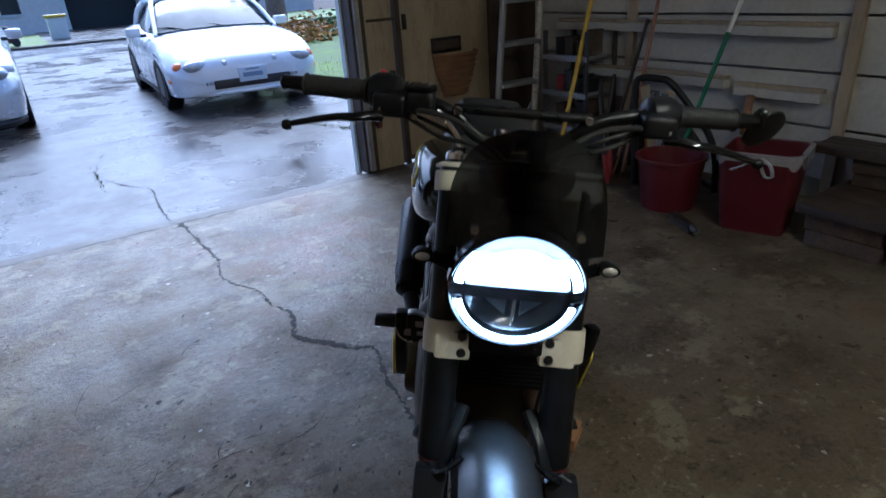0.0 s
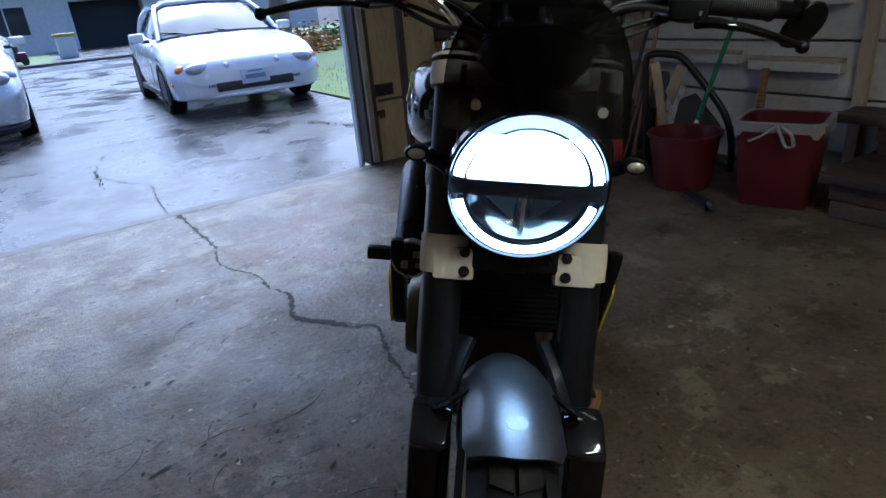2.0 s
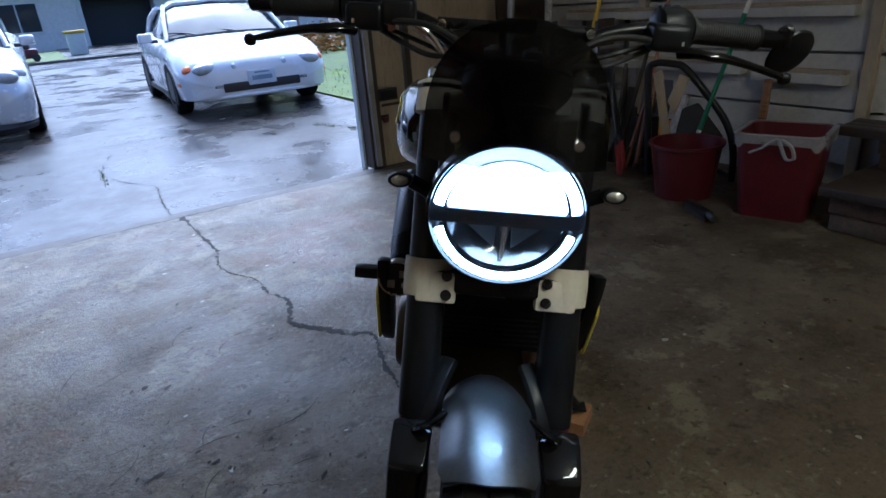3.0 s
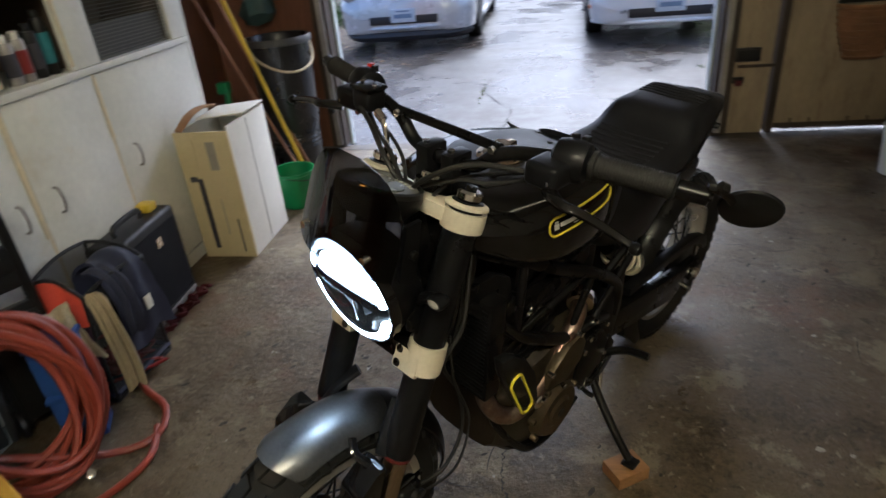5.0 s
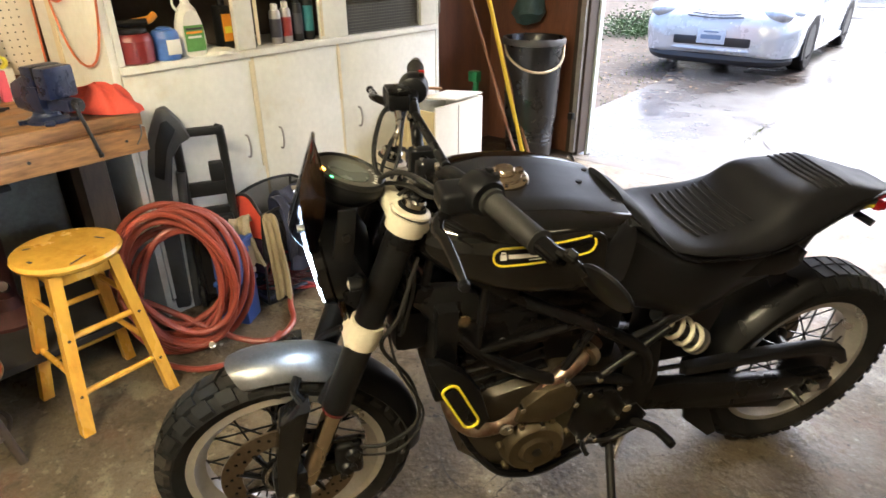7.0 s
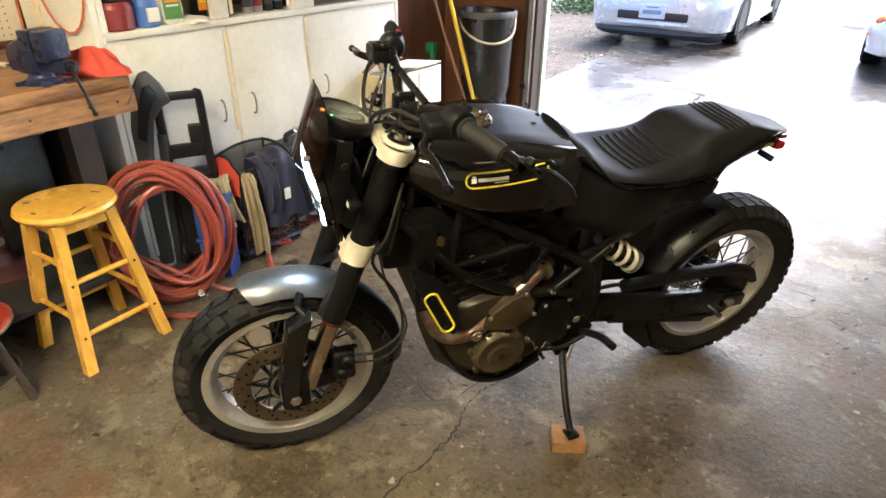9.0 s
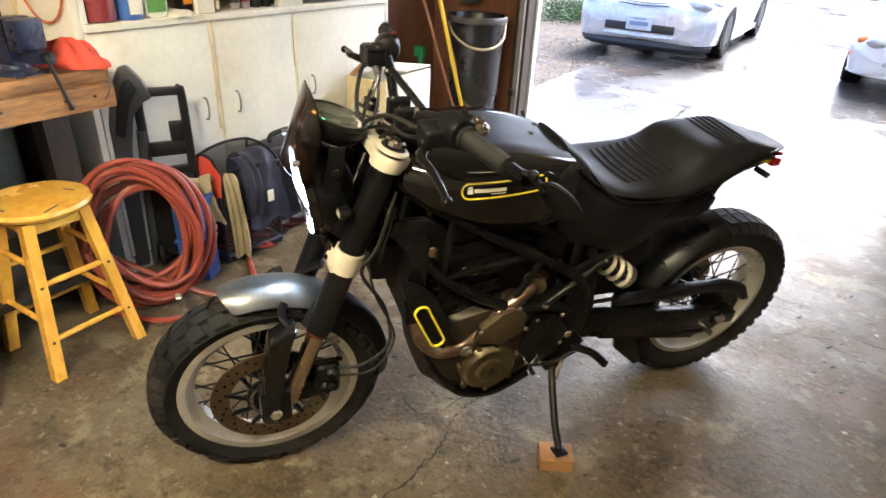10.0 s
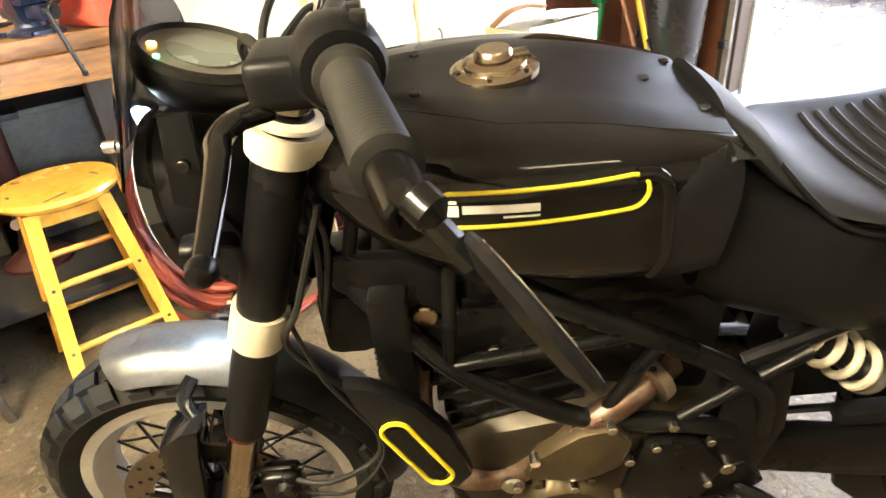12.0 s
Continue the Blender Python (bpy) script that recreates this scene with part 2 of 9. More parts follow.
def layered(name, base, layers, rough, rough_layers, bump_scale, bump, dist):
    """Concrete and the like: patches of other colours laid over a base by noise, with gloss varied on its own; layers are (scale, from, to, colour, share)."""
    mt = bpy.data.materials.new(name)
    mt.use_nodes = True
    N, L = mt.node_tree.nodes, mt.node_tree.links
    bs = N["Principled BSDF"]
    pos = N.new("ShaderNodeNewGeometry").outputs["Position"]
    def field(scale, lo, hi, seed, top=1.0, low=0.0, rough_=0.68):
        mp = N.new("ShaderNodeMapping")
        mp.inputs["Location"].default_value = (seed * 3.7, seed * 1.9, 0)
        L.new(pos, mp.inputs[0])
        nz = N.new("ShaderNodeTexNoise")
        nz.inputs["Scale"].default_value, nz.inputs["Detail"].default_value, nz.inputs["Roughness"].default_value = scale, 9.0, rough_
        L.new(mp.outputs[0], nz.inputs["Vector"])
        mr = N.new("ShaderNodeMapRange")
        for k, v in enumerate((lo, hi, low, top)):
            mr.inputs[k + 1].default_value = v
        L.new(nz.outputs[0], mr.inputs[0])
        return mr.outputs[0], nz.outputs[0]
    rgb = N.new("ShaderNodeRGB")
    rgb.outputs[0].default_value = (*base, 1)
    col = rgb.outputs[0]
    for k, (scale, lo, hi, c, share) in enumerate(layers):
        f, _ = field(scale, lo, hi, k + 1, share)
        mx = N.new("ShaderNodeMix")
        mx.data_type = "RGBA"
        L.new(f, mx.inputs[0])
        L.new(col, mx.inputs[6])
        mx.inputs[7].default_value = (*c, 1)
        col = mx.outputs[2]
    L.new(col, bs.inputs["Base Color"])
    r1, _ = field(rough_layers[0], 0.35, 0.65, 21, rough[1], rough[0])
    L.new(r1, bs.inputs["Roughness"])
    _, hgt = field(bump_scale, 0, 1, 31)
    bp = N.new("ShaderNodeBump")
    bp.inputs["Strength"].default_value, bp.inputs["Distance"].default_value = bump, dist
    L.new(hgt, bp.inputs["Height"])
    L.new(bp.outputs[0], bs.inputs["Normal"])
    return mt


m_floor = layered("worn_concrete_floor", (0.0826, 0.0612, 0.0374), [(1.3, 0.47, 0.57, (0.1264, 0.1010, 0.0658), 0.9), (2.9, 0.51, 0.60, (0.0355, 0.0243, 0.0132), 0.85), (0.9, 0.54, 0.62, (0.1037, 0.0427, 0.0215), 0.65), (4.2, 0.55, 0.60, (0.1975, 0.1651, 0.1069), 0.7), (9.0, 0.57, 0.63, (0.0374, 0.0262, 0.0147), 0.75),
                  (17.0, 0.58, 0.63, (0.0236, 0.0165, 0.0099), 0.75), (27.0, 0.60, 0.63, (0.2468, 0.2137, 0.1481), 0.6), (34.0, 0.58, 0.64, (0.0295, 0.0215, 0.0123), 0.7), (60.0, 0.42, 0.70, (0.1530, 0.1224, 0.0757), 0.5), (130.0, 0.54, 0.66, (0.0258, 0.0195, 0.0116), 0.7), (90.0, 0.66, 0.70, (0.3554, 0.3107, 0.2222), 0.6)], (0.27, 0.64), (3.4,), 38, 0.85, 0.007)
m_floor.node_tree.nodes["Principled BSDF"].inputs["Specular IOR Level"].default_value = 0.21
m_sill = material("threshold_concrete", (0.090, 0.076, 0.060), 0.6, vary=0.2, scale=3, fine=50, bump=0.3, space="World", alt=(0.06, 0.052, 0.044), alt_at=0.52, alt_scale=9, spec=0.3)
m_crack = material("crack_dirt", (0.028, 0.024, 0.02), 0.95, vary=0.3, space="World")
m_drive = layered("wet_driveway", (0.0648, 0.0588, 0.0544), [(0.75, 0.47, 0.56, (0.0259, 0.0182, 0.0129), 0.9), (1.9, 0.52, 0.62, (0.0288, 0.0196, 0.0136), 0.8), (5.0, 0.55, 0.66, (0.0972, 0.0910, 0.0850), 0.5), (16.0, 0.57, 0.63, (0.0216, 0.0168, 0.0129), 0.7), (60.0, 0.5, 0.7, (0.0324, 0.0280, 0.0245), 0.5)], (0.10, 0.50), (1.0,), 26, 0.16, 0.004)
m_drive.node_tree.nodes["Principled BSDF"].inputs["Specular IOR Level"].default_value = 0.24
m_ground = material("wet_soil", (0.062, 0.048, 0.036), 0.9, spec=0.15, vary=0.35, scale=3, fine=40, bump=0.5, space="World", alt=(0.10, 0.083, 0.068), alt_at=0.52, alt_scale=9, dist=0.01)
m_grass = material("lawn_green", (0.115, 0.16, 0.018), 0.8, vary=0.35, scale=2, fine=30, bump=0.5, space="World", dist=0.01, random_hue=0.1)
m_street = material("wet_asphalt", (0.075, 0.075, 0.08), 0.25, vary=0.2, scale=0.5, fine=30, bump=0.1, rvary=0.12, space="World")
m_stone = material("gravel_stone", (0.115, 0.098, 0.086), 0.6, vary=0.3, random_hue=0.3)
m_leaf = material("fallen_leaf", (0.20, 0.12, 0.045), 0.6, vary=0.4)
m_wallpaint = material("old_white_wall_paint", (0.43, 0.40, 0.35), 0.6, vary=0.12, scale=3, fine=30, bump=0.12, space="World", alt=(0.36, 0.31, 0.23), alt_at=0.66, alt_soft=0.08)
m_ceiling = material("ceiling_board", (0.60, 0.57, 0.50), 0.8, vary=0.1, space="World")
m_cab = material("cream_cabinet_paint", (0.69, 0.685, 0.635), 0.40, vary=0.07, scale=4, fine=40, bump=0.08, space="World", alt=(0.60, 0.53, 0.40), alt_at=0.66, alt_soft=0.10, alt_scale=3)
# one dark brown tone for the backs and sides of the niches
m_niche = material("dark_niche_board", (0.105, 0.080, 0.058), 0.7, vary=0.2, space="World")
m_stain = material("yellowed_paint", (0.66, 0.57, 0.38), 0.45, vary=0.12, scale=5, space="World", bump=0.06)
m_ply = material("brown_plywood", (0.155, 0.062, 0.030), 0.5, vary=0.25, scale=2.5, fine=26, bump=0.1, stretch=(6, 6, 0.6), space="World")
m_dwood = material("dark_old_wood", (0.042, 0.028, 0.019), 0.65, vary=0.3, scale=3, fine=24, bump=0.2, stretch=(5, 5, 0.8), space="World")
m_tan = material("tan_painted_wood", (0.30, 0.235, 0.15), 0.55, vary=0.15, scale=3, fine=30, bump=0.12, space="World", stretch=(3, 3, 0.7), alt=(0.17, 0.12, 0.07), alt_at=0.66)
m_jamb = material("pale_blue_trim", (0.52, 0.58, 0.60), 0.5, vary=0.1, space="World", bump=0.08)
m_track = material("galvanised_track", (0.35, 0.33, 0.31), 0.45, 0.6, vary=0.2, bump=0.05)
# dark wood taken to near-black: the dimness under the bench is in its colour
m_shadewood = material("shaded_dark_wood", (0.014, 0.011, 0.009), 0.75, vary=0.35, scale=5, fine=40, bump=0.2, space="World")
m_bench = material("bench_timber", (0.27, 0.135, 0.048), 0.48, vary=0.32, scale=4, fine=30, bump=0.2, stretch=(6, 0.8, 6), space="World", alt=(0.10, 0.045, 0.018), alt_at=0.57)
m_peg = material("pegboard", (0.62, 0.54, 0.44), 0.7, vary=0.06, space="World")
m_hole = material("dark_hole", (0.03, 0.025, 0.02), 0.9, vary=0.0, bump=0)
m_ystool = material("amber_varnished_pine", (0.62, 0.335, 0.045), 0.26, vary=0.14, scale=7, fine=40, bump=0.05, stretch=(1, 1, 0.4), coat=0.4, alt=(0.45, 0.20, 0.02), alt_at=0.63)
m_redseat = material("worn_red_paint", (0.25, 0.022, 0.012), 0.35, vary=0.2, scale=8, alt=(0.16, 0.06, 0.03), alt_at=0.64)
m_hose = material("red_rubber_hose", (0.235, 0.034, 0.015), 0.38, vary=0.14, scale=10, bump=0.06, random_hue=0.05)
m_blackp = material("black_moulded_plastic", (0.010, 0.010, 0.0105), 0.42, spec=0.3, vary=0.2, fine=160, bump=0.08)
m_greyp = material("grey_plastic", (0.045, 0.045, 0.046), 0.5, vary=0.15, bump=0.05)
m_navy = material("navy_nylon", (0.014, 0.017, 0.042), 0.7, vary=0.25, fine=200, bump=0.25)
m_mesh = material("grey_mesh_cloth", (0.026, 0.024, 0.024), 0.8, vary=0.3, fine=260, bump=0.3)
m_redcloth = material("red_shop_rag", (0.55, 0.060, 0.032), 0.8, vary=0.15, fine=150, bump=0.2)
m_redbag = material("red_nylon", (0.24, 0.02, 0.02), 0.6, vary=0.2, fine=150, bump=0.2)
m_glove = material("tan_canvas_glove", (0.30, 0.245, 0.15), 0.85, vary=0.2, fine=160, bump=0.3)
m_vise = material("blue_vise_enamel", (0.013, 0.019, 0.052), 0.32, 0.2, vary=0.25, scale=12, bump=0.08, alt=(0.07, 0.075, 0.08), alt_at=0.70)
m_card = material("white_carton", (0.72, 0.70, 0.64), 0.6, vary=0.05, bump=0.04)
m_cardyellow = material("cream_carton_side", (0.55, 0.46, 0.27), 0.6, vary=0.06, bump=0.04)
m_cardb = material("brown_cardboard", (0.30, 0.16, 0.075), 0.75, vary=0.12, bump=0.08)
m_print = material("dark_print", (0.035, 0.033, 0.045), 0.6, vary=0.1, bump=0)
m_printg = material("grey_print", (0.28, 0.26, 0.22), 0.6, vary=0.1, bump=0)
m_can = material("black_bin_plastic", (0.010, 0.010, 0.011), 0.30, vary=0.3, fine=80, bump=0.1, alt=(0.028, 0.028, 0.03), alt_at=0.66)
m_rope = material("pale_rope", (0.50, 0.43, 0.30), 0.85, vary=0.2, fine=200, bump=0.3)
m_ypole = material("yellow_pole", (0.62, 0.42, 0.02), 0.4, vary=0.12)
m_bpole = material("brown_wood_pole", (0.24, 0.11, 0.06), 0.5, vary=0.2)
m_gpole = material("green_pole", (0.02, 0.14, 0.06), 0.4, vary=0.12)
m_greenb = material("green_bucket_plastic", (0.012, 0.16, 0.045), 0.4, vary=0.1)
m_redb = material("dark_red_plastic", (0.078, 0.006, 0.010), 0.42, vary=0.15, bump=0.04)
m_bag = material("clear_bin_liner", (0.55, 0.55, 0.57), 0.3, vary=0.15, bump=0.2)
m_bag.node_tree.nodes["Principled BSDF"].inputs["Alpha"].default_value = 0.42
m_basket = material("woven_wicker", (0.20, 0.10, 0.045), 0.7, vary=0.3, fine=120, bump=0.4)
m_ladder = material("dull_aluminium", (0.42, 0.42, 0.43), 0.45, 0.8, vary=0.2, bump=0.06)
m_paintsp = material("spattered_wood_rail", (0.50, 0.47, 0.42), 0.6, vary=0.25, scale=18, alt=(0.25, 0.18, 0.12), alt_at=0.58)
m_brick = material("dark_brown_step_wood", (0.075, 0.046, 0.030), 0.8, vary=0.4, scale=9, bump=0.35, random_hue=0.25, alt=(0.13, 0.10, 0.075), alt_at=0.60, alt_scale=7)
m_blue = material("blue_plastic", (0.03, 0.08, 0.30), 0.4, vary=0.15)
m_bluelabel = material("blue_tin", (0.05, 0.13, 0.42), 0.35, vary=0.15)
m_whitep = material("white_plastic", (0.70, 0.68, 0.62), 0.4, vary=0.06)
m_greenlab = material("green_label", (0.10, 0.26, 0.06), 0.45, vary=0.2)
m_orangep = material("orange_plastic", (0.75, 0.28, 0.02), 0.4, vary=0.1)
m_brownjar = material("maroon_jar", (0.20, 0.02, 0.018), 0.35, vary=0.1)
m_greycan = material("grey_spray_can", (0.35, 0.33, 0.32), 0.35, 0.6, vary=0.15)
m_tealcan = material("teal_label_can", (0.04, 0.20, 0.25), 0.35, vary=0.15)
m_block = material("pine_block", (0.27, 0.135, 0.050), 0.6, vary=0.2, scale=14, fine=60, bump=0.15, stretch=(0.5, 3, 3))
m_wire = material("grey_wire_mesh", (0.13, 0.125, 0.11), 0.5, 0.4, vary=0.2)
m_pink = material("pink_plastic", (0.75, 0.12, 0.2), 0.4, vary=0.1)
m_ybright = material("bright_yellow_plastic", (0.75, 0.65, 0.05), 0.4, vary=0.1)
m_tube = glow("fluorescent_tube", (1.0, 0.80, 0.46), 66.0)
m_tube2 = glow("dim_fluorescent_tube", (1.0, 0.80, 0.46), 2.0)


def structure(name, bm, mt, label, smooth=False):
    return tagged(part(name, bm, mt, None, label, smooth), label, name.split("_")[0], kind="structure")


# ---- the garage: x to the right, y out through the door opening, z up ----
W0, W1, BACK, CEIL = -0.75, 4.06, -6.6, 2.55
OPEN = 2.42
structure("floor", box(W0 - 0.15, W1 + 0.15, BACK - 0.15, -0.075, -0.25, 0.0), m_floor, "worn stained concrete garage floor with a long crack")
SHIFT = Vector((0.045, 0.03, 0))
structure("threshold", box(W0 - 0.15, W1 + 0.15, -0.099, 0.02, -0.25, -0.004, 0.004), m_sill, "rough concrete threshold strip under the garage door")
SHIFT = Vector((0, 0, 0))
structure("wall_west", box(W0 - 0.15, W0, BACK - 0.15, 0.03, 0.0, CEIL), m_ply, "brown plywood side wall")
structure("wall_east", box(W1, W1 + 0.15, BACK - 0.15, 0.03, 0.0, CEIL), m_wallpaint, "old white painted side wall with ledges")
structure("wall_south", box(W0, W1, BACK - 0.15, BACK, 0.0, CEIL), m_wallpaint, "plain painted back wall")
SHIFT = Vector((0.045, 0.03, 0))
structure("wall_north_left", box(W0 - 0.20, -0.10, 0.0, 0.13, 0.0, CEIL), m_ply, "brown plywood wall beside the garage door opening")
structure("wall_north_middle", box(OPEN + 0.10, 2.735, 0.0, 0.13, 0.0, CEIL), m_tan, "tan painted panel between the openings")
structure("wall_north_right", box(3.575, W1 + 0.15, 0.0, 0.13, 0.0, CEIL), m_dwood, "dark wooden wall behind the ladder")
structure("wall_north_top", box(-0.10, OPEN + 0.10, 0.0, 0.13, 2.12, CEIL), m_tan, "painted header above the garage door opening")
structure("wall_north_lintel", box(2.735, 3.575, 0.0, 0.13, 2.05, CEIL), m_tan, "painted wall above the side door")
structure("ceiling", box(W0 - 0.15, W1 + 0.15, BACK - 0.15, 0.10, CEIL, CEIL + 0.1), m_ceiling, "plain pale garage ceiling")
# jambs of the opening: brown post, metal track, pale outer trim
for x0, x1, s in ((-0.10, 0.0, 1), (OPEN, OPEN + 0.10, -1)):
    structure("door_jamb", box(x0 + (0.0 if s > 0 else 0.003), x1 - (0.003 if s > 0 else 0.0), -0.02, 0.10, 0.0, 2.12, 0.004), m_dwood, "dark wooden garage door post")
    xa = x1 - 0.012 if s > 0 else x0 - 0.012
    structure("door_trim", box(xa, xa + 0.024, 0.10, 0.155, -0.03, 2.12, 0.003), m_jamb, "pale blue outer trim of the garage door opening")
    xt = x1 - 0.055 if s > 0 else x0 + 0.02
    tr = box(xt, xt + 0.035, -0.052, -0.046, 0.02, 2.1)
    box(xt, xt + 0.004, -0.046, -0.022, 0.02, 2.1, bm=tr)
    box(xt + 0.031, xt + 0.035, -0.046, -0.022, 0.02, 2.1, bm=tr)
    structure("door_track", tr, m_track, "galvanised steel garage door track")
sens = thing("door_sensor", "small black safety sensor on the door post", "sensor", Matrix.Translation((-0.05, -0.055, 0.28)))
part("housing", box(-0.02, 0.02, -0.035, 0.0, -0.022, 0.022, 0.004), m_blackp, sens)
part("bracket", box(-0.022, 0.022, 0.0, 0.03, -0.006, 0.006, 0.002), m_track, sens)
part("sensor_eye", cyl((0.021, -0.018, 0), (0.024, -0.018, 0), 0.008, seg=12), m_greyp, sens)

SHIFT = Vector((0, 0, 0))
# cracks in the floor and driveway, as thin dark grooves
def crack(name, pts, z, w, seed, label, thin=-99.0):
    rnd = random.Random(seed)
    path = smooth_path([(x, y, z(y) if callable(z) else z) for x, y in pts], 14)
    bm = bmesh.new()
    prev = None
    for i, p in enumerate(path):
        a, b = path[max(0, i - 1)], path[min(len(path) - 1, i + 1)]
        d = (b - a).normalized()
        q = Vector((-d.y, d.x, 0))
        off = q * (rnd.uniform(-0.006, 0.006) + 0.010 * noise.noise(p * 14))
        hw = w * max(0.06, rnd.uniform(0.1, 0.8) + 1.0 * noise.noise(p * 5 + Vector((seed, 0, 0))))
        hw *= 0.42 if p.y < thin else 1.0
        cur = (bm.verts.new(p + off + q * hw), bm.verts.new(p + off - q * hw))
        if prev:
            bm.faces.new((prev[0], prev[1], cur[1], cur[0]))
        prev = cur
    return structure(name, bm, m_crack, label)


crack("floor_crack", [(1.165, -0.07), (1.173, -0.40), (1.188, -0.647), (1.186, -0.805), (1.152, -1.007), (1.199, -1.166), (1.243, -1.269), (1.248, -1.442), (1.284, -1.571), (1.235, -1.745), (1.296, -1.861), (1.374, -1.979),
                      (1.434, -2.018), (1.401, -2.141), (1.359, -2.327), (1.342, -2.47), (1.347, -2.665), (1.318, -2.768), (1.323, -2.86), (1.348, -2.944), (1.347, -3.091), (1.33, -3.32), (1.36, -3.72)], 0.0012, 0.0150, 3, "long jagged crack across the garage floor", -2.45)
crack("floor_crack", [(1.235, -1.745), (1.275, -1.81), (1.33, -1.885), (1.39, -1.98)], 0.0014, 0.0085, 9, "crumbled stretch of the floor crack")
crack("floor_crack", [(0.355, -3.62), (0.401, -3.698), (0.47, -3.705), (0.54, -3.688)], 0.0012, 0.0018, 4, "short fine crack in the garage floor")
crack("floor_crack", [(0.882, -2.511), (0.97, -2.56), (1.065, -2.619), (1.205, -2.681), (1.31, -2.70)], 0.0012, 0.0012, 6, "fine crack branching off the long one")
crack("floor_crack", [(1.347, -2.665), (1.47, -2.63), (1.61, -2.60)], 0.0012, 0.0011, 5, "hairline crack in the garage floor")
crack("threshold_crack", [(-0.08, -0.066), (0.35, -0.073), (0.80, -0.069), (1.20, -0.074), (1.65, -0.067), (2.05, -0.073), (2.46, -0.069)], 0.0012, 0.0075, 31, "dark jagged joint between floor and threshold")
SHIFT = Vector((0.045, 0.03, 0))
structure("floor_joint", box(W0, W1, -0.1055, -0.0985, -0.02, -0.006), m_crack, "dark joint before the threshold")
structure("driveway_edge_joint", box(W0, W1, 0.0205, 0.0385, -0.06, -0.014), m_crack, "dark jagged joint between the threshold and the driveway")
SHIFT = Vector((0, 0, 0))
# crumbs and stains
rnd = random.Random(11)
crumbs = bmesh.new()
for k in range(420):
    x, y = rnd.uniform(0.2, 3.6), rnd.uniform(-4.0, -0.15)
    r = rnd.choice((0.0015, 0.002, 0.003, 0.0045))
    v = [crumbs.verts.new((x + r * math.cos(a) * rnd.uniform(0.6, 1.4), y + r * math.sin(a) * rnd.uniform(0.6, 1.4), 0.0008)) for a in (0.2, 1.4, 2.7, 4.0, 5.2)]
    t = crumbs.verts.new((x, y, r * 0.8))
    for i in range(5):
        crumbs.faces.new((v[i], v[(i + 1) % 5], t))
tagged(part("floor_debris", crumbs, m_dwood, smooth=False), "tiny crumbs of dirt on the concrete floor", "debris", kind="stuff")
rnd = random.Random(12)
spots = bmesh.new()
for k in range(70):
    x, y = rnd.uniform(0.1, 3.4), rnd.uniform(-3.9, -0.2)
    r = rnd.uniform(0.003, 0.011)
    v = [spots.verts.new((x + r * math.cos(a) * rnd.uniform(0.5, 1.5), y + r * math.sin(a) * rnd.uniform(0.5, 1.5), 0.001)) for a in (0.1, 1.0, 2.1, 3.1, 4.2, 5.3)]
    spots.faces.new(v)
tagged(part("paint_specks", spots, m_printg, smooth=False), "pale paint specks on the concrete floor", "specks", kind="stuff")

# pits and scratches worn into the concrete
rnd = random.Random(14)
pits = bmesh.new()
def fleck(bm, x, y, l, w, a, z=0.0011):
    pts = [(l * math.cos(b) * rnd.uniform(0.6, 1.3), w * math.sin(b) * rnd.uniform(0.6, 1.3)) for b in (0.1, 0.9, 1.9, 3.1, 4.0, 5.1)]
    bm.faces.new([bm.verts.new((x + px * math.cos(a) - py * math.sin(a), y + px * math.sin(a) + py * math.cos(a), z)) for px, py in pts])


for cx, cy, sx, sy, n in ((0.72, -2.35, 0.36, 0.42, 190), (2.45, -1.35, 0.35, 0.40, 120), (1.5, -3.2, 0.6, 0.3, 60), (1.6, -1.2, 0.9, 0.6, 80), (3.0, -2.6, 0.4, 0.5, 40)):
    for k in range(n):
        l = rnd.choice((0.003, 0.004, 0.006, 0.006, 0.010, 0.016))
        fleck(pits, rnd.gauss(cx, sx), min(-0.12, rnd.gauss(cy, sy)), l, l * rnd.uniform(0.3, 0.6), rnd.uniform(0.2, 1.2))
tagged(part("floor_pits", pits, m_crack, smooth=False), "small dark pits chipped into the concrete floor", "pits", kind="stuff")
scr = bmesh.new()
for k in range(46):
    x, y = (rnd.gauss(0.75, 0.35), rnd.gauss(-2.35, 0.45)) if k < 26 else (rnd.gauss(2.4, 0.4), min(-0.3, rnd.gauss(-1.5, 0.45)))
    a, l, bend = rnd.uniform(-0.5, 1.3), rnd.uniform(0.05, 0.22), rnd.uniform(-0.8, 0.8)
    prev = None
    for i in range(9):
        t = i / 8 - 0.5
        w = 0.0016 * (1 - (2 * t) ** 2) * rnd.uniform(0.5, 1.3) + 0.0002
        p = (x + l * t * math.cos(a + bend * t), y + l * t * math.sin(a + bend * t))
        cur = [scr.verts.new((p[0] - w * math.sin(a), p[1] + w * math.cos(a), 0.001)), scr.verts.new((p[0] + w * math.sin(a), p[1] - w * math.cos(a), 0.001))]
        if prev:
            scr.faces.new((prev[0], prev[1], cur[1], cur[0]))
        prev = cur
tagged(part("floor_scratches", scr, m_crack, smooth=False), "thin scrape marks on the concrete floor", "scratches", kind="stuff")

# ---- the motorcycle: x forward, y to its left, z up; it leans on its side stand ----
BIKE = Matrix.Translation((1.765, -2.133, 0.004)) @ Matrix.Rotation(radians(-125.7), 4, "Z") @ Matrix.Rotation(radians(-8.1), 4, "X") @ Matrix.Scale(1.010, 4)
bike = thing("motorcycle", "black naked motorcycle leaning on its side stand", "motorcycle", BIKE)
SIDES = ((1, "left"), (-1, "right"))


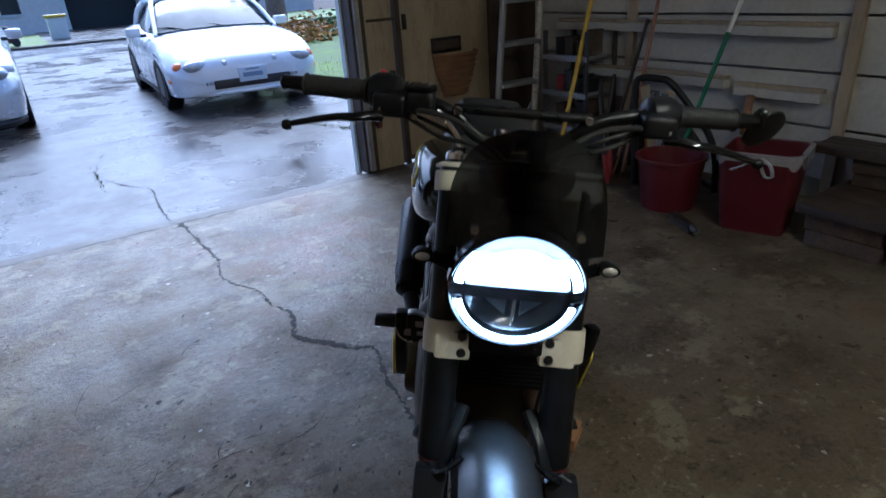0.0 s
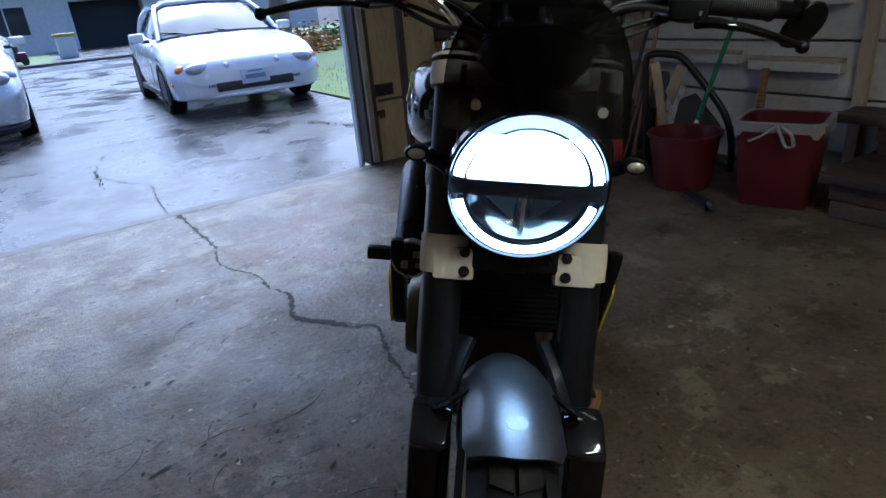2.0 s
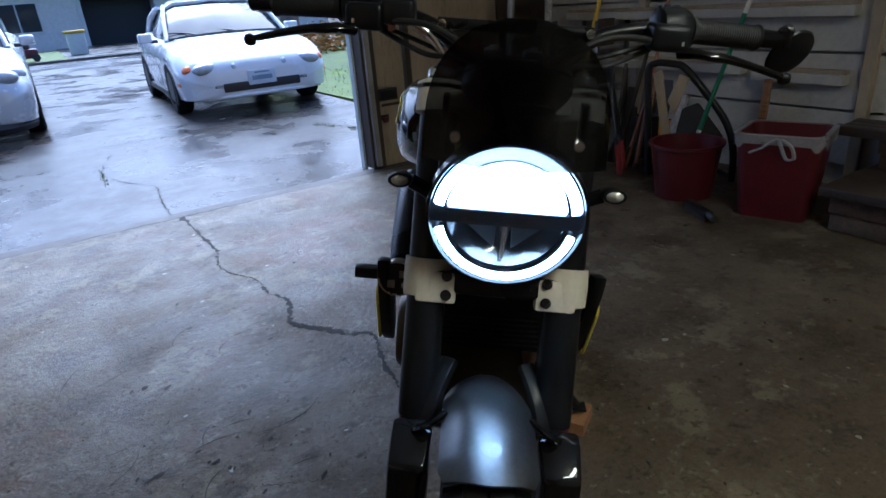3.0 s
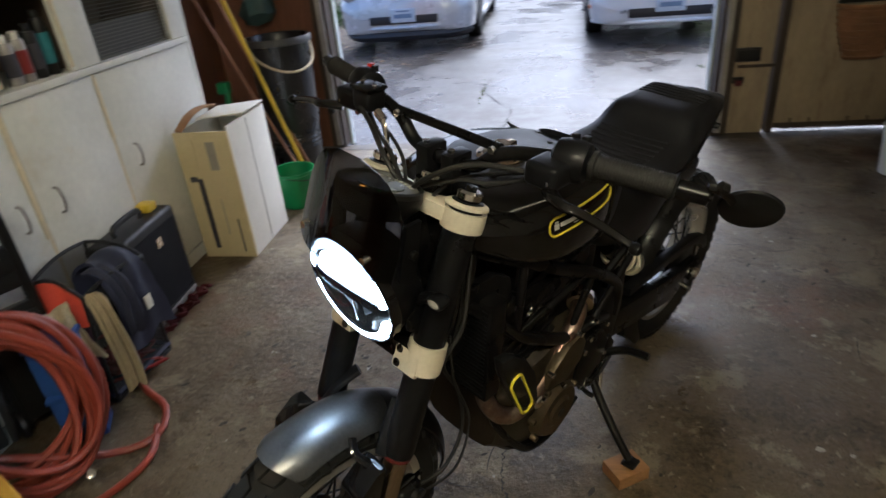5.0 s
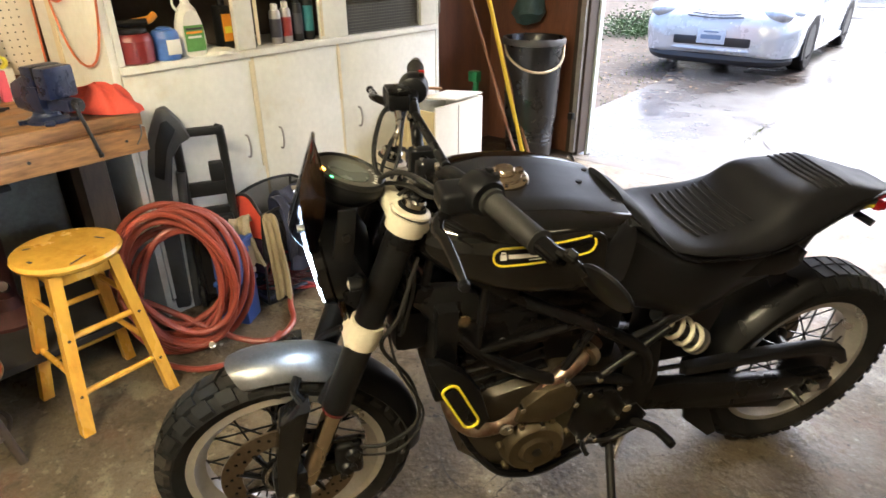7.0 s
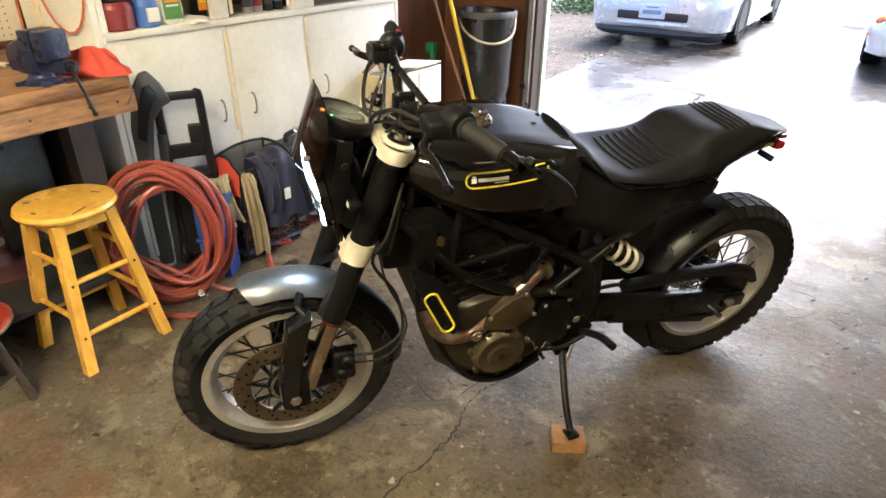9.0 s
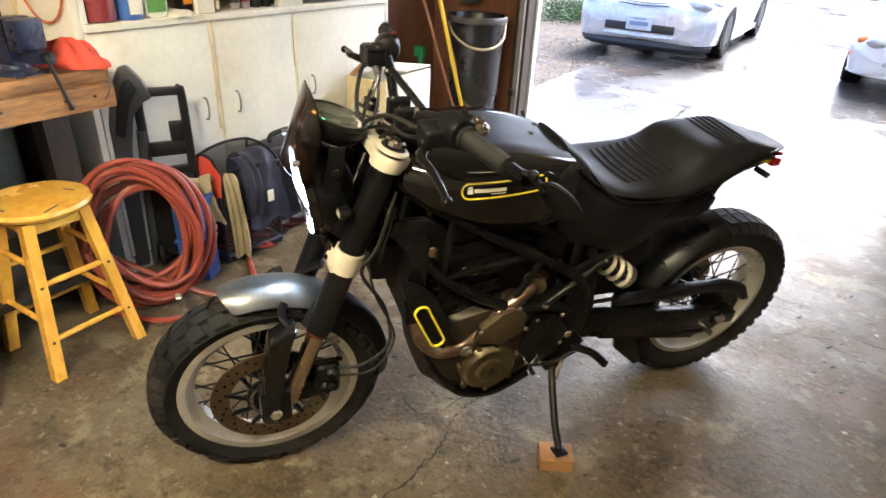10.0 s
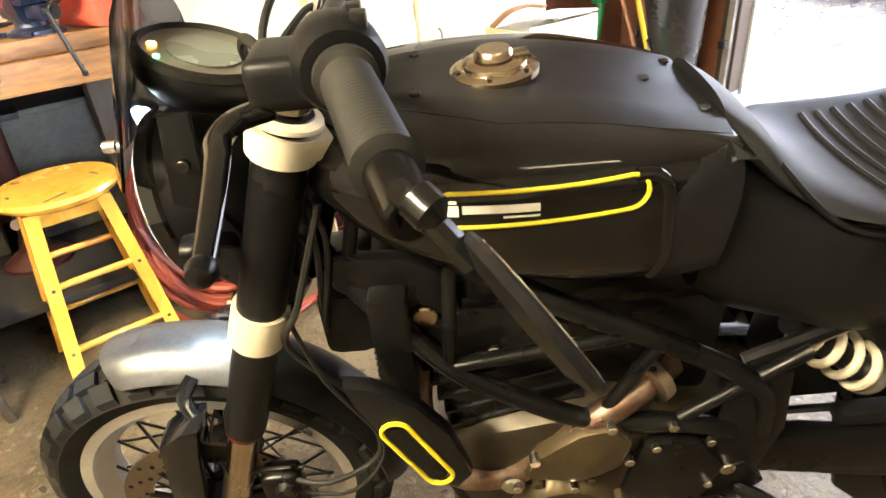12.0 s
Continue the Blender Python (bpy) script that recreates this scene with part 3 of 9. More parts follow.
def half_loft(stations, per=4, ring=2, caps=True):
    """Skins half sections (x, [(y, z), ...] from the top middle to the bottom middle), mirrored to both sides."""
    n = len(stations[0][1])
    cols = [smooth_path([(x, p[j][0], p[j][1]) for x, p in stations], per) for j in range(n)]
    rings = []
    for i in range(len(cols[0])):
        half = [cols[j][i] for j in range(n)]
        full = half + [Vector((p.x, -p.y, p.z)) for p in half[-2:0:-1]]
        rings.append(smooth_path(full, ring, True) if ring > 1 else full)
    return skin(rings, caps=caps)


def tyre_mesh(radius, half, rim_r):
    prof = [(rim_r, -half * 0.72), (rim_r + 0.012, -half * 0.86), (rim_r + (radius - rim_r) * 0.45, -half), (radius - 0.030, -half * 0.93), (radius - 0.012, -half * 0.66),
            (radius - 0.0045, -half * 0.3), (radius - 0.003, 0), (radius - 0.0045, half * 0.3), (radius - 0.012, half * 0.66), (radius - 0.030, half * 0.93),
            (rim_r + (radius - rim_r) * 0.45, half), (rim_r + 0.012, half * 0.86), (rim_r, half * 0.72)]
    return lathe(prof, (0, 0, 0), (0, 1, 0), 72, closed=True)


def tread_mesh(radius, half, count, bands, rise=0.0045):
    """Raised tread blocks round a tyre: bands of (side from, side to, shift, share of the pitch, skew)."""
    bm = bmesh.new()
    def crown(y):
        s = abs(y) / half
        return radius - 0.002 - 0.010 * s ** 2 * 1.0 - 0.022 * max(0, s - 0.6) ** 1.3 * 2.2
    for k in range(count):
        for y0, y1, shift, share, skew in bands:
            top, low = [], []
            for y, a in ((y0, 0), (y1, 0), (y1, 1), (y0, 1)):
                yy = y * half
                ang = 2 * math.pi * (k + shift + (a - 0.5) * share + skew * abs(y)) / count
                r = crown(yy)
                for lst, rr in ((top, r + rise), (low, r - 0.006)):
                    lst.append(bm.verts.new((math.cos(ang) * rr, yy, math.sin(ang) * rr)))
            bm.faces.new(top)
            for i in range(4):
                bm.faces.new((low[i], low[(i + 1) % 4], top[(i + 1) % 4], top[i]))
    return bm


def wheel(name, x, z, radius, half, rim_half, disc_r, disc_y, sprocket):
    at = Matrix.Translation((x, 0, z))
    rr = 0.2115
    w = rim_half
    prof = [(rr + 0.006, -w), (rr + 0.006, -w + 0.006), (rr - 0.008, -w + 0.010), (rr - 0.014, -w * 0.55), (rr - 0.026, -w * 0.35), (rr - 0.026, w * 0.35),
            (rr - 0.014, w * 0.55), (rr - 0.008, w - 0.010), (rr + 0.006, w - 0.006), (rr + 0.006, w), (rr - 0.012, w), (rr - 0.020, w * 0.6), (rr - 0.034, w * 0.38),
            (rr - 0.034, -w * 0.38), (rr - 0.020, -w * 0.6), (rr - 0.012, -w)]
    rim = part(name, lathe(prof, (0, 0, 0), (0, 1, 0), 72, closed=True), m_rim, bike, "silver aluminium rim with wire spokes", m=at)
    part("tyre", tyre_mesh(radius, half, rr + 0.003), m_rubber, rim, "black tyre with block tread")
    tb = [(-0.98, -0.62, 0.5, 0.62, 0.25), (-0.55, -0.05, 0.0, 0.74, 0.35), (0.05, 0.55, 0.0, 0.74, 0.35), (0.62, 0.98, 0.5, 0.62, 0.25)]
    part("tread", tread_mesh(radius, half, 46 if sprocket else 30, tb, 0.0016 if sprocket else 0.0058), m_tread, rim, smooth=False)
    hub = lathe([(0.02, -0.062), (0.045, -0.058), (0.05, -0.046), (0.03, -0.036), (0.026, 0), (0.03, 0.036), (0.05, 0.046), (0.045, 0.058), (0.02, 0.062)], (0, 0, 0), (0, 1, 0), 28, caps=True)
    part("hub", hub, m_matte, rim)
    sp = None
    for k in range(32):
        side = 1 if k % 2 else -1
        lean = 1 if (k // 2) % 2 else -1
        a1 = 2 * math.pi * k / 32
        a0 = a1 + lean * 0.72
        p0 = (math.cos(a0) * 0.045, side * 0.05, math.sin(a0) * 0.045)
        p1 = (math.cos(a1) * (rr - 0.026), side * 0.008, math.sin(a1) * (rr - 0.026))
        part("spoke", cyl(p0, p1, 0.0025, seg=6), m_dsteel, rim)
    if disc_r:
        disc = lathe([(disc_r - 0.044, -0.0025), (disc_r, -0.0025), (disc_r, 0.0025), (disc_r - 0.044, 0.0025)], (0, disc_y, 0), (0, 1, 0), 64, closed=True)
        d = part("brake_disc", disc, m_disc, rim, "brown-tinted drilled brake disc")
        for k in range(48):
            a, r = 2 * math.pi * k / 48, disc_r - (0.010, 0.022, 0.034)[k % 3]
            s = 1 if disc_y > 0 else -1
            part("drill_hole", cyl((math.cos(a) * r, disc_y + s * 0.002, math.sin(a) * r), (math.cos(a) * r, disc_y + s * 0.0031, math.sin(a) * r), 0.0042, seg=8), m_matte, d)
        arms = lathe([(0.03, -0.004), (0.062, -0.004), (0.062, 0.004), (0.03, 0.004)], (0, disc_y, 0), (0, 1, 0), 40, closed=True)
        for k in range(10):
            a = 2 * math.pi * k / 10
            part("carrier_arm", cyl((math.cos(a) * 0.055, disc_y, math.sin(a) * 0.055), (math.cos(a + 0.25) * (disc_r - 0.038), disc_y, math.sin(a + 0.25) * (disc_r - 0.038)), 0.006, seg=6), m_matte, rim)
        part("disc_carrier", arms, m_matte, rim)
        rg = bmesh.new()
        for k in range(60):
            a = 2 * math.pi * k / 60
            box(0.048, 0.056, disc_y + 0.006, disc_y + 0.009, -0.0016, 0.0016, bm=rg, m=Matrix.Rotation(-a, 4, "Y"))
        part("sensor_ring", rg, m_steel, rim, smooth=False)
    if sprocket:
        outline = []
        for k in range(86):
            a = 2 * math.pi * k / 86
            r = 0.103 if k % 2 else 0.096
            outline.append((math.cos(a) * r, math.sin(a) * r))
        part("sprocket", plate(outline, 0.006, at=0.072), m_dsteel, rim, smooth=False)
    return rim


FX, FZ, RZ = 1.334, 0.281, 0.299
wheel("front_wheel", FX, FZ, 0.2785, 0.053, 0.040, 0.145, 0.060, False)
wheel("rear_wheel", -0.012, RZ, 0.2975, 0.070, 0.050, 0.105, -0.072, True)

# fork: a tilted line from the axle clamps up to the caps
FT, FB = Vector((1.074, 0, 0.935)), Vector((1.285, 0, 0.335))
FD = (FT - FB).normalized()


def on_fork(w, y, ahead=0.0):
    p = FB + FD * ((w - FB.z) / FD.z)
    return Vector((p.x + ahead, y, w))


for s, side in SIDES:
    y = 0.096 * s
    part("fork_outer_tube", cyl(on_fork(0.505, y), on_fork(0.950, y), 0.0275, seg=28, b=0.003), m_satin, bike, "black fork outer tube")
    part("fork_inner_tube", cyl(on_fork(0.30, y), on_fork(0.51, y), 0.0215, seg=24), m_fork, bike, "bronze fork inner tube")
    part("fork_seal", cyl(on_fork(0.499, y), on_fork(0.5045, y), 0.0255, seg=24), m_redseal, bike, "red dust seal ring")
    cap = part("fork_cap", cyl(on_fork(0.950, y), on_fork(0.966, y), 0.021, seg=20, b=0.004), m_steel, bike, "silver fork cap")
    part("fork_cap_nut", cyl(on_fork(0.966, y), on_fork(0.972, y), 0.010, seg=6), m_dsteel, cap)
    lug = box(1.294, 1.368, y - 0.024, y + 0.024, 0.245, 0.350, 0.012)
    part("axle_clamp", lug, m_matte, bike)
    part("axle_nut", cyl((FX, y + s * 0.02, FZ), (FX, y + s * 0.034, FZ), 0.014, seg=6, b=0.002), m_alu, bike, "steel axle nut")
    guard = plate([(1.296, 0.532), (1.336, 0.506), (1.354, 0.40), (1.366, 0.255), (1.330, 0.240), (1.314, 0.36), (1.286, 0.49), (1.272, 0.536)], 0.054, 0.008, at=y + s * 0.002)
    part("fork_guard", guard, m_gloss, bike, "black plastic fork guard")
    part("guard_bracket", tube([(1.285, y, 0.528), (1.300, y - s * 0.02, 0.548), (1.290, y - s * 0.042, 0.562)], 0.010, 8, flat=0.5), m_gloss, bike)
    # cream clamps
    d = FD
    rot = Matrix.Rotation(math.atan2(d.x, d.z), 4, "Y")
    for w, name, hgt, wide in ((0.694, "lower_clamp", 0.026, 0.0325), (0.922, "upper_clamp", 0.015, 0.034)):
        c = on_fork(w, y)
        ring = lathe([(0.0275, -hgt), (wide, -hgt), (wide + 0.001, 0), (wide, hgt), (0.0275, hgt)], (0, 0, 0), (0, 0, 1), 32, closed=True)
        bevel(ring, list(ring.verts), 0.003)
        part(name, ring, m_cream, bike, "cream painted fork clamp", m=Matrix.Translation(c) @ rot)
    c = on_fork(0.694, y)
    arm = box(0.0, 0.026, min(0.012 * s, -s * 0.044), max(0.012 * s, -s * 0.044), -0.022, 0.022, 0.006)
    part("clamp_arm", arm, m_cream, bike, "cream painted clamp arm", m=Matrix.Translation((c.x + 0.010, 0.098 * s, c.z - 0.009)) @ rot)
    for dz in (-0.013, 0.013):
        p = rot @ Vector((0.0355, -s * 0.030, dz)) + Vector((c.x, 0.098 * s, c.z - 0.009))
        q = rot @ Vector((0.0400, -s * 0.030, dz)) + Vector((c.x, 0.098 * s, c.z - 0.009))
        part("clamp_screw", cyl(p, q, 0.0075, seg=14, b=0.002), m_dsteel, bike, "dark hex screw")
    # cap shells on the upper clamps
    c = on_fork(0.942, y)
    part("clamp_cover", lathe([(0.035, 0), (0.034, 0.004), (0.028, 0.007), (0.022, 0.008)], (0, 0, 0), (0, 0, 1), 28), m_cream, bike, m=Matrix.Translation(c) @ rot)

rot = Matrix.Rotation(math.atan2(FD.x, FD.z), 4, "Y")
part("upper_yoke", plate([(-0.045, -0.10), (-0.02, -0.125), (0.03, -0.09), (0.036, 0), (0.03, 0.09), (-0.02, 0.125), (-0.045, 0.10), (-0.06, 0.0)], 0.024, 0.005, plane="xy"), m_cream, bike,
     "cream painted top yoke", m=Matrix.Translation(on_fork(0.924, 0)) @ rot)
part("lower_yoke", plate([(-0.03, -0.10), (0.03, -0.10), (0.034, 0), (0.03, 0.10), (-0.03, 0.10), (-0.05, 0.0)], 0.03, 0.005, plane="xy"), m_matte, bike, m=Matrix.Translation(on_fork(0.690, 0)) @ rot)
part("steering_head", cyl(on_fork(0.70, 0, -0.03), on_fork(0.94, 0, -0.03), 0.034, seg=20), m_matte, bike)
part("stem_nut", cyl(on_fork(0.945, 0, -0.02), on_fork(0.957, 0, -0.02), 0.019, seg=20, b=0.003), m_steel, bike)
part("front_axle", cyl((FX, -0.12, FZ), (FX, 0.12, FZ), 0.009, seg=12), m_steel, bike)

# front mudguard: a brushed metal shell in front, black behind the fork
def mudguard(a0, a1, r, half, n=14, thick=0.004):
    rings = []
    for i in range(n + 1):
        t = i / n
        a = radians(a0 + (a1 - a0) * t)
        row, back = [], []
        hw = half * (1 - 0.18 * max(0, (t - 0.8) / 0.2) ** 2) * (1 - 0.12 * max(0, (0.06 - t) / 0.06))
        for k in range(13):
            s = -1 + k / 6
            drop = 0.034 * abs(s) ** 2.6
            rr = r - drop
            a = radians(a0 + (a1 - a0) * t - (3.6 * (1 - s * s) * max(0, 1 - t / 0.3) ** 1.5 if a0 < 90 else 0))
            row.append(Vector((FX + math.cos(a) * rr, s * hw, FZ + math.sin(a) * rr)))
            back.append(Vector((FX + math.cos(a) * (rr - thick), s * (hw - thick * 0.7), FZ + math.sin(a) * (rr - thick))))
        rings.append(row + back[::-1])
    return skin(rings)


part("front_mudguard", mudguard(76, 118, 0.3115, 0.060), m_fender, bike, "brushed metal front mudguard")
part("mudguard_emblem", plate(rounded(-0.010, 0.010, -0.012, 0.012, 0.008), 0.0007, plane="xy"), m_fender, bike, m=Matrix.Translation((FX + 0.3115 * math.cos(radians(81)), 0, FZ + 0.3112 * math.sin(radians(81)))) @ Matrix.Rotation(radians(11), 4, "Y"))
part("rear_mudguard", mudguard(118, 184, 0.307, 0.058), m_satin, bike, "black plastic rear half of the front mudguard")
for s, side in SIDES:
    part("mudguard_stay", tube([(1.185, 0.055 * s, 0.575), (1.225, 0.072 * s, 0.548), (1.25, 0.083 * s, 0.51)], 0.014, 8, flat=0.6), m_satin, bike)

# caliper and brake line
cal = box(1.176, 1.236, 0.072, 0.112, 0.300, 0.395, 0.016, seg=3)
part("brake_caliper", cal, m_matte, bike, "black front brake caliper")
for x, z in ((1.198, 0.368), (1.212, 0.326)):
    part("caliper_piston", cyl((x, 0.108, z), (x, 0.120, z), 0.018, 0.015, seg=20, b=0.003), m_satin, bike)
part("caliper_pin", cyl((1.170, 0.096, 0.400), (1.238, 0.096, 0.400), 0.005, seg=8), m_lever, bike)
part("bleed_nipple", cyl((1.186, 0.096, 0.395), (1.181, 0.101, 0.411), 0.004, seg=8), m_lever, bike)
for x, z in ((1.190, 0.378), (1.222, 0.313), (1.200, 0.337)):
    part("caliper_bolt", cyl((x, 0.116, z), (x, 0.124, z), 0.008, seg=10, b=0.001), m_dsteel, bike)
part("caliper_arm", plate([(1.34, 0.268), (1.235, 0.278), (1.185, 0.312), (1.225, 0.338), (1.33, 0.32)], 0.016, 0.004, at=0.083), m_matte, bike)
part("brake_hose", tube([(1.20, 0.10, 0.385), (1.13, 0.115, 0.385), (1.055, 0.095, 0.42), (1.07, 0.095, 0.54), (1.13, 0.11, 0.66), (1.10, 0.125, 0.74), (1.06, 0.10, 0.85)], 0.0042, 8), m_grip, bike, "black brake hose")
part("sensor_cable", tube([(1.19, 0.106, 0.355), (1.10, 0.122, 0.37), (1.045, 0.105, 0.45), (1.10, 0.11, 0.60), (1.12, 0.115, 0.72)], 0.003, 6), m_grip, bike)
for k in range(2):
    part("wiring_loom", tube([(1.09, 0.055 + 0.012 * k, 0.86), (1.075 - 0.012 * k, 0.09, 0.80), (1.085, 0.085 + 0.008 * k, 0.70 - 0.02 * k), (1.09, 0.06, 0.64)], 0.0035, 6), m_grip, bike)

# headlight: facing ahead and slightly down
HL = Matrix.Translation((1.222, 0, 0.816)) @ Matrix.Rotation(radians(90 + 9), 4, "Y") @ Matrix.Scale(0.935, 4)
# local z of HL points ahead; local -x is up
bowl = lathe([(0.103, 0.0), (0.104, -0.02), (0.097, -0.055), (0.075, -0.085), (0.03, -0.10), (0.001, -0.101)], (0, 0, 0), (0, 0, 1), 48)
lampbody = part("headlight", bowl, m_satin, bike, "round LED headlight, switched on", m=HL)
part("bezel", lathe([(0.0995, -0.006), (0.0995, 0.006), (0.103, 0.011), (0.107, 0.008), (0.108, -0.008), (0.104, -0.012)], (0, 0, 0), (0, 0, 1), 64, closed=True), m_gloss, lampbody)


def arc_plate(r0, r1, a0, a1, z0, z1, n=40):
    rings = []
    for i in range(n + 1):
        a = radians(a0 + (a1 - a0) * i / n)
        c, q = math.cos(a), math.sin(a)
        rings.append([Vector((c * r0, q * r0, z0)), Vector((c * r1, q * r1, z0)), Vector((c * r1, q * r1, z1)), Vector((c * r0, q * r0, z1))])
    return skin(rings)


part("light_ring", arc_plate(0.084, 0.095, 99, 261, 0.004, 0.013), m_drl, lampbody, "white glowing light ring")
part("light_ring", arc_plate(0.084, 0.095, -76, 76, 0.004, 0.013), m_drl, lampbody, "white glowing light ring")
upper = [(-0.010, -0.078)] + [(math.cos(radians(a)) * 0.079, math.sin(radians(a)) * 0.079) for a in range(262, 97, -6)] + [(-0.010, 0.078)]
part("low_beam", plate(upper, 0.004, plane="xy", at=-0.004), m_beam, lampbody, "glowing low beam reflector")
part("ring_gap", lathe([(0.0805, 0.003), (0.0838, 0.003), (0.0838, 0.010), (0.0805, 0.010)], (0, 0, 0), (0, 0, 1), 56, closed=True), m_gloss, lampbody)
part("center_bar", box(-0.009, 0.014, -0.098, 0.098, -0.006, 0.006, 0.002), m_gloss, lampbody)
part("high_beam_bowl", lathe([(0.080, -0.006), (0.06, -0.026), (0.03, -0.038), (0.004, -0.042)], (0, 0, 0), (0, 0, 1), 40, caps=False), m_gloss, lampbody)
part("reflector_fin", box(0.014, 0.07, -0.003, 0.003, -0.04, -0.006, 0.001), m_steel, lampbody)
for sy in (-1, 1):
    part("reflector_facet", plate([(0.018, sy * 0.010), (0.020, sy * 0.055), (0.058, sy * 0.012)], 0.004, plane="xy", at=-0.022, b=0.001), m_dsteel, lampbody)
lens = part("lens", lathe([(0.1005, 0.008), (0.097, 0.016), (0.08, 0.020), (0.04, 0.024), (0.0002, 0.025)], (0, 0, 0), (0, 0, 1), 48, caps=False), m_glass, lampbody)
lens.visible_shadow = False
for s, side in SIDES:
    part("headlight_bracket", plate([(1.13, 0.70), (1.19, 0.76), (1.205, 0.86), (1.19, 0.95), (1.16, 0.95), (1.17, 0.86), (1.14, 0.79), (1.09, 0.74)], 0.008, 0.002, at=0.085 * s), m_satin, bike)
    part("bracket_bolt", cyl((1.18, 0.088 * s, 0.90), (1.18, 0.096 * s, 0.90), 0.007, seg=10, b=0.001), m_dsteel, bike)
    ind = part("turn_signal", lathe([(0.006, -0.02), (0.017, -0.012), (0.021, 0.004), (0.019, 0.012)], (0, 0, 0), (1, 0, 0), 18, caps=True), m_satin, bike, "small black turn signal", m=Matrix.Translation((1.175, 0.138 * s, 0.838)) @ Matrix.Diagonal((0.9, 0.80, 0.50, 1)))
    part("signal_lens", lathe([(0.014, 0.012), (0.009, 0.015), (0.001, 0.016)], (0, 0, 0), (1, 0, 0), 18), m_siglens, ind)
    part("signal_stalk", tube([(1.16, 0.08 * s, 0.80), (1.165, 0.105 * s, 0.822), (1.17, 0.126 * s, 0.834)], 0.010, 8), m_satin, bike)

# smoked fly screen
rows = []
for i in range(13):
    t = i / 12
    z = 0.885 + 0.158 * t
    hw = 0.104 * math.sqrt(max(0.0, 1 - max(0, (t - 0.25) / 0.76) ** 2.4)) + 0.004
    xc = 1.272 - 0.055 * t
    rows.append([Vector((xc - 0.9 * (hw * k / 6) ** 2 / 0.11 * 0.35, hw * k / 6, z)) for k in range(-6, 7)])
bm = bmesh.new()
grid = [[bm.verts.new(p) for p in r] for r in rows]
for i in range(12):
    for k in range(12):
        bm.faces.new((grid[i][k], grid[i][k + 1], grid[i + 1][k + 1], grid[i + 1][k]))
bmesh.ops.recalc_face_normals(bm, faces=bm.faces)
bmesh.ops.solidify(bm, geom=bm.faces[:], thickness=0.003)
part("fly_screen", bm, m_screen, bike, "smoked plastic fly screen")
for s, side in SIDES:
    part("screen_bolt", cyl((1.246, 0.07 * s, 0.915), (1.258, 0.07 * s, 0.915), 0.006, seg=10), m_steel, bike)

# instrument
GA = Matrix.Translation((1.163, 0, 0.966)) @ Matrix.Rotation(radians(-19), 4, "Y")
dial = part("instrument", lathe([(0.02, -0.036), (0.05, -0.032), (0.066, -0.014), (0.068, 0.0), (0.066, 0.006), (0.060, 0.008)], (0, 0, 0), (0, 0, 1), 48, caps=True), m_satin, bike, "round digital instrument", m=GA)
part("dial_face", cyl((0, 0, 0.006), (0, 0, 0.0095), 0.061, seg=48), m_dialface, dial)
part("dial_rim", lathe([(0.059, 0.007), (0.067, 0.007), (0.066, 0.013), (0.061, 0.015)], (0, 0, 0), (0, 0, 1), 48, closed=True), m_dsteel, dial)
scr = [(math.cos(radians(a)) * 0.037, math.sin(radians(a)) * 0.037) for a in range(-70, 251, 12)]
part("display", plate(scr, 0.002, plane="xy", at=0.0108), m_lcd, dial, "pale grey display")
part("pilot_lamp", cyl((0.047, 0.012, 0.009), (0.047, 0.012, 0.0118), 0.0042, seg=10), m_orange, dial, "orange pilot lamp")
part("pilot_lamp", cyl((0.035, 0.037, 0.009), (0.035, 0.037, 0.0118), 0.003, seg=10), m_green, dial, "green pilot lamp")
for k in range(6):
    a = radians(150 + 12 * k)
    part("dial_mark", box(-0.003, 0.003, -0.0012, 0.0012, 0.0096, 0.0108, m=Matrix.Rotation(a, 4, "Z") @ Matrix.Translation((0.049, 0, 0))), m_white, dial)
part("instrument_bracket", tube([(1.14, 0, 0.93), (1.10, 0, 0.91), (1.05, 0, 0.93)], 0.018, 8), m_satin, bike)

# handlebar
bar_pts = [(0.954, 0.390), (0.968, 0.335), (0.988, 0.258), (1.000, 0.212), (1.010, 0.168), (1.015, 0.130), (1.019, 0.100), (1.022, 0.07), (1.024, 0.03)]
bar_z = [1.030, 1.033, 1.035, 1.035, 1.031, 1.023, 1.009, 0.984, 0.976]
pts = [(x, y, z) for (x, y), z in zip(bar_pts, bar_z)]
pts = pts + [(x, -y, z) for x, y, z in pts[::-1]]
part("handlebar", tube(pts, 0.0112, 12), m_matte, bike, "black tapered handlebar")
part("crossbar", cyl((1.017, -0.110, 1.024), (1.017, 0.110, 1.024), 0.008, seg=14), m_matte, bike)
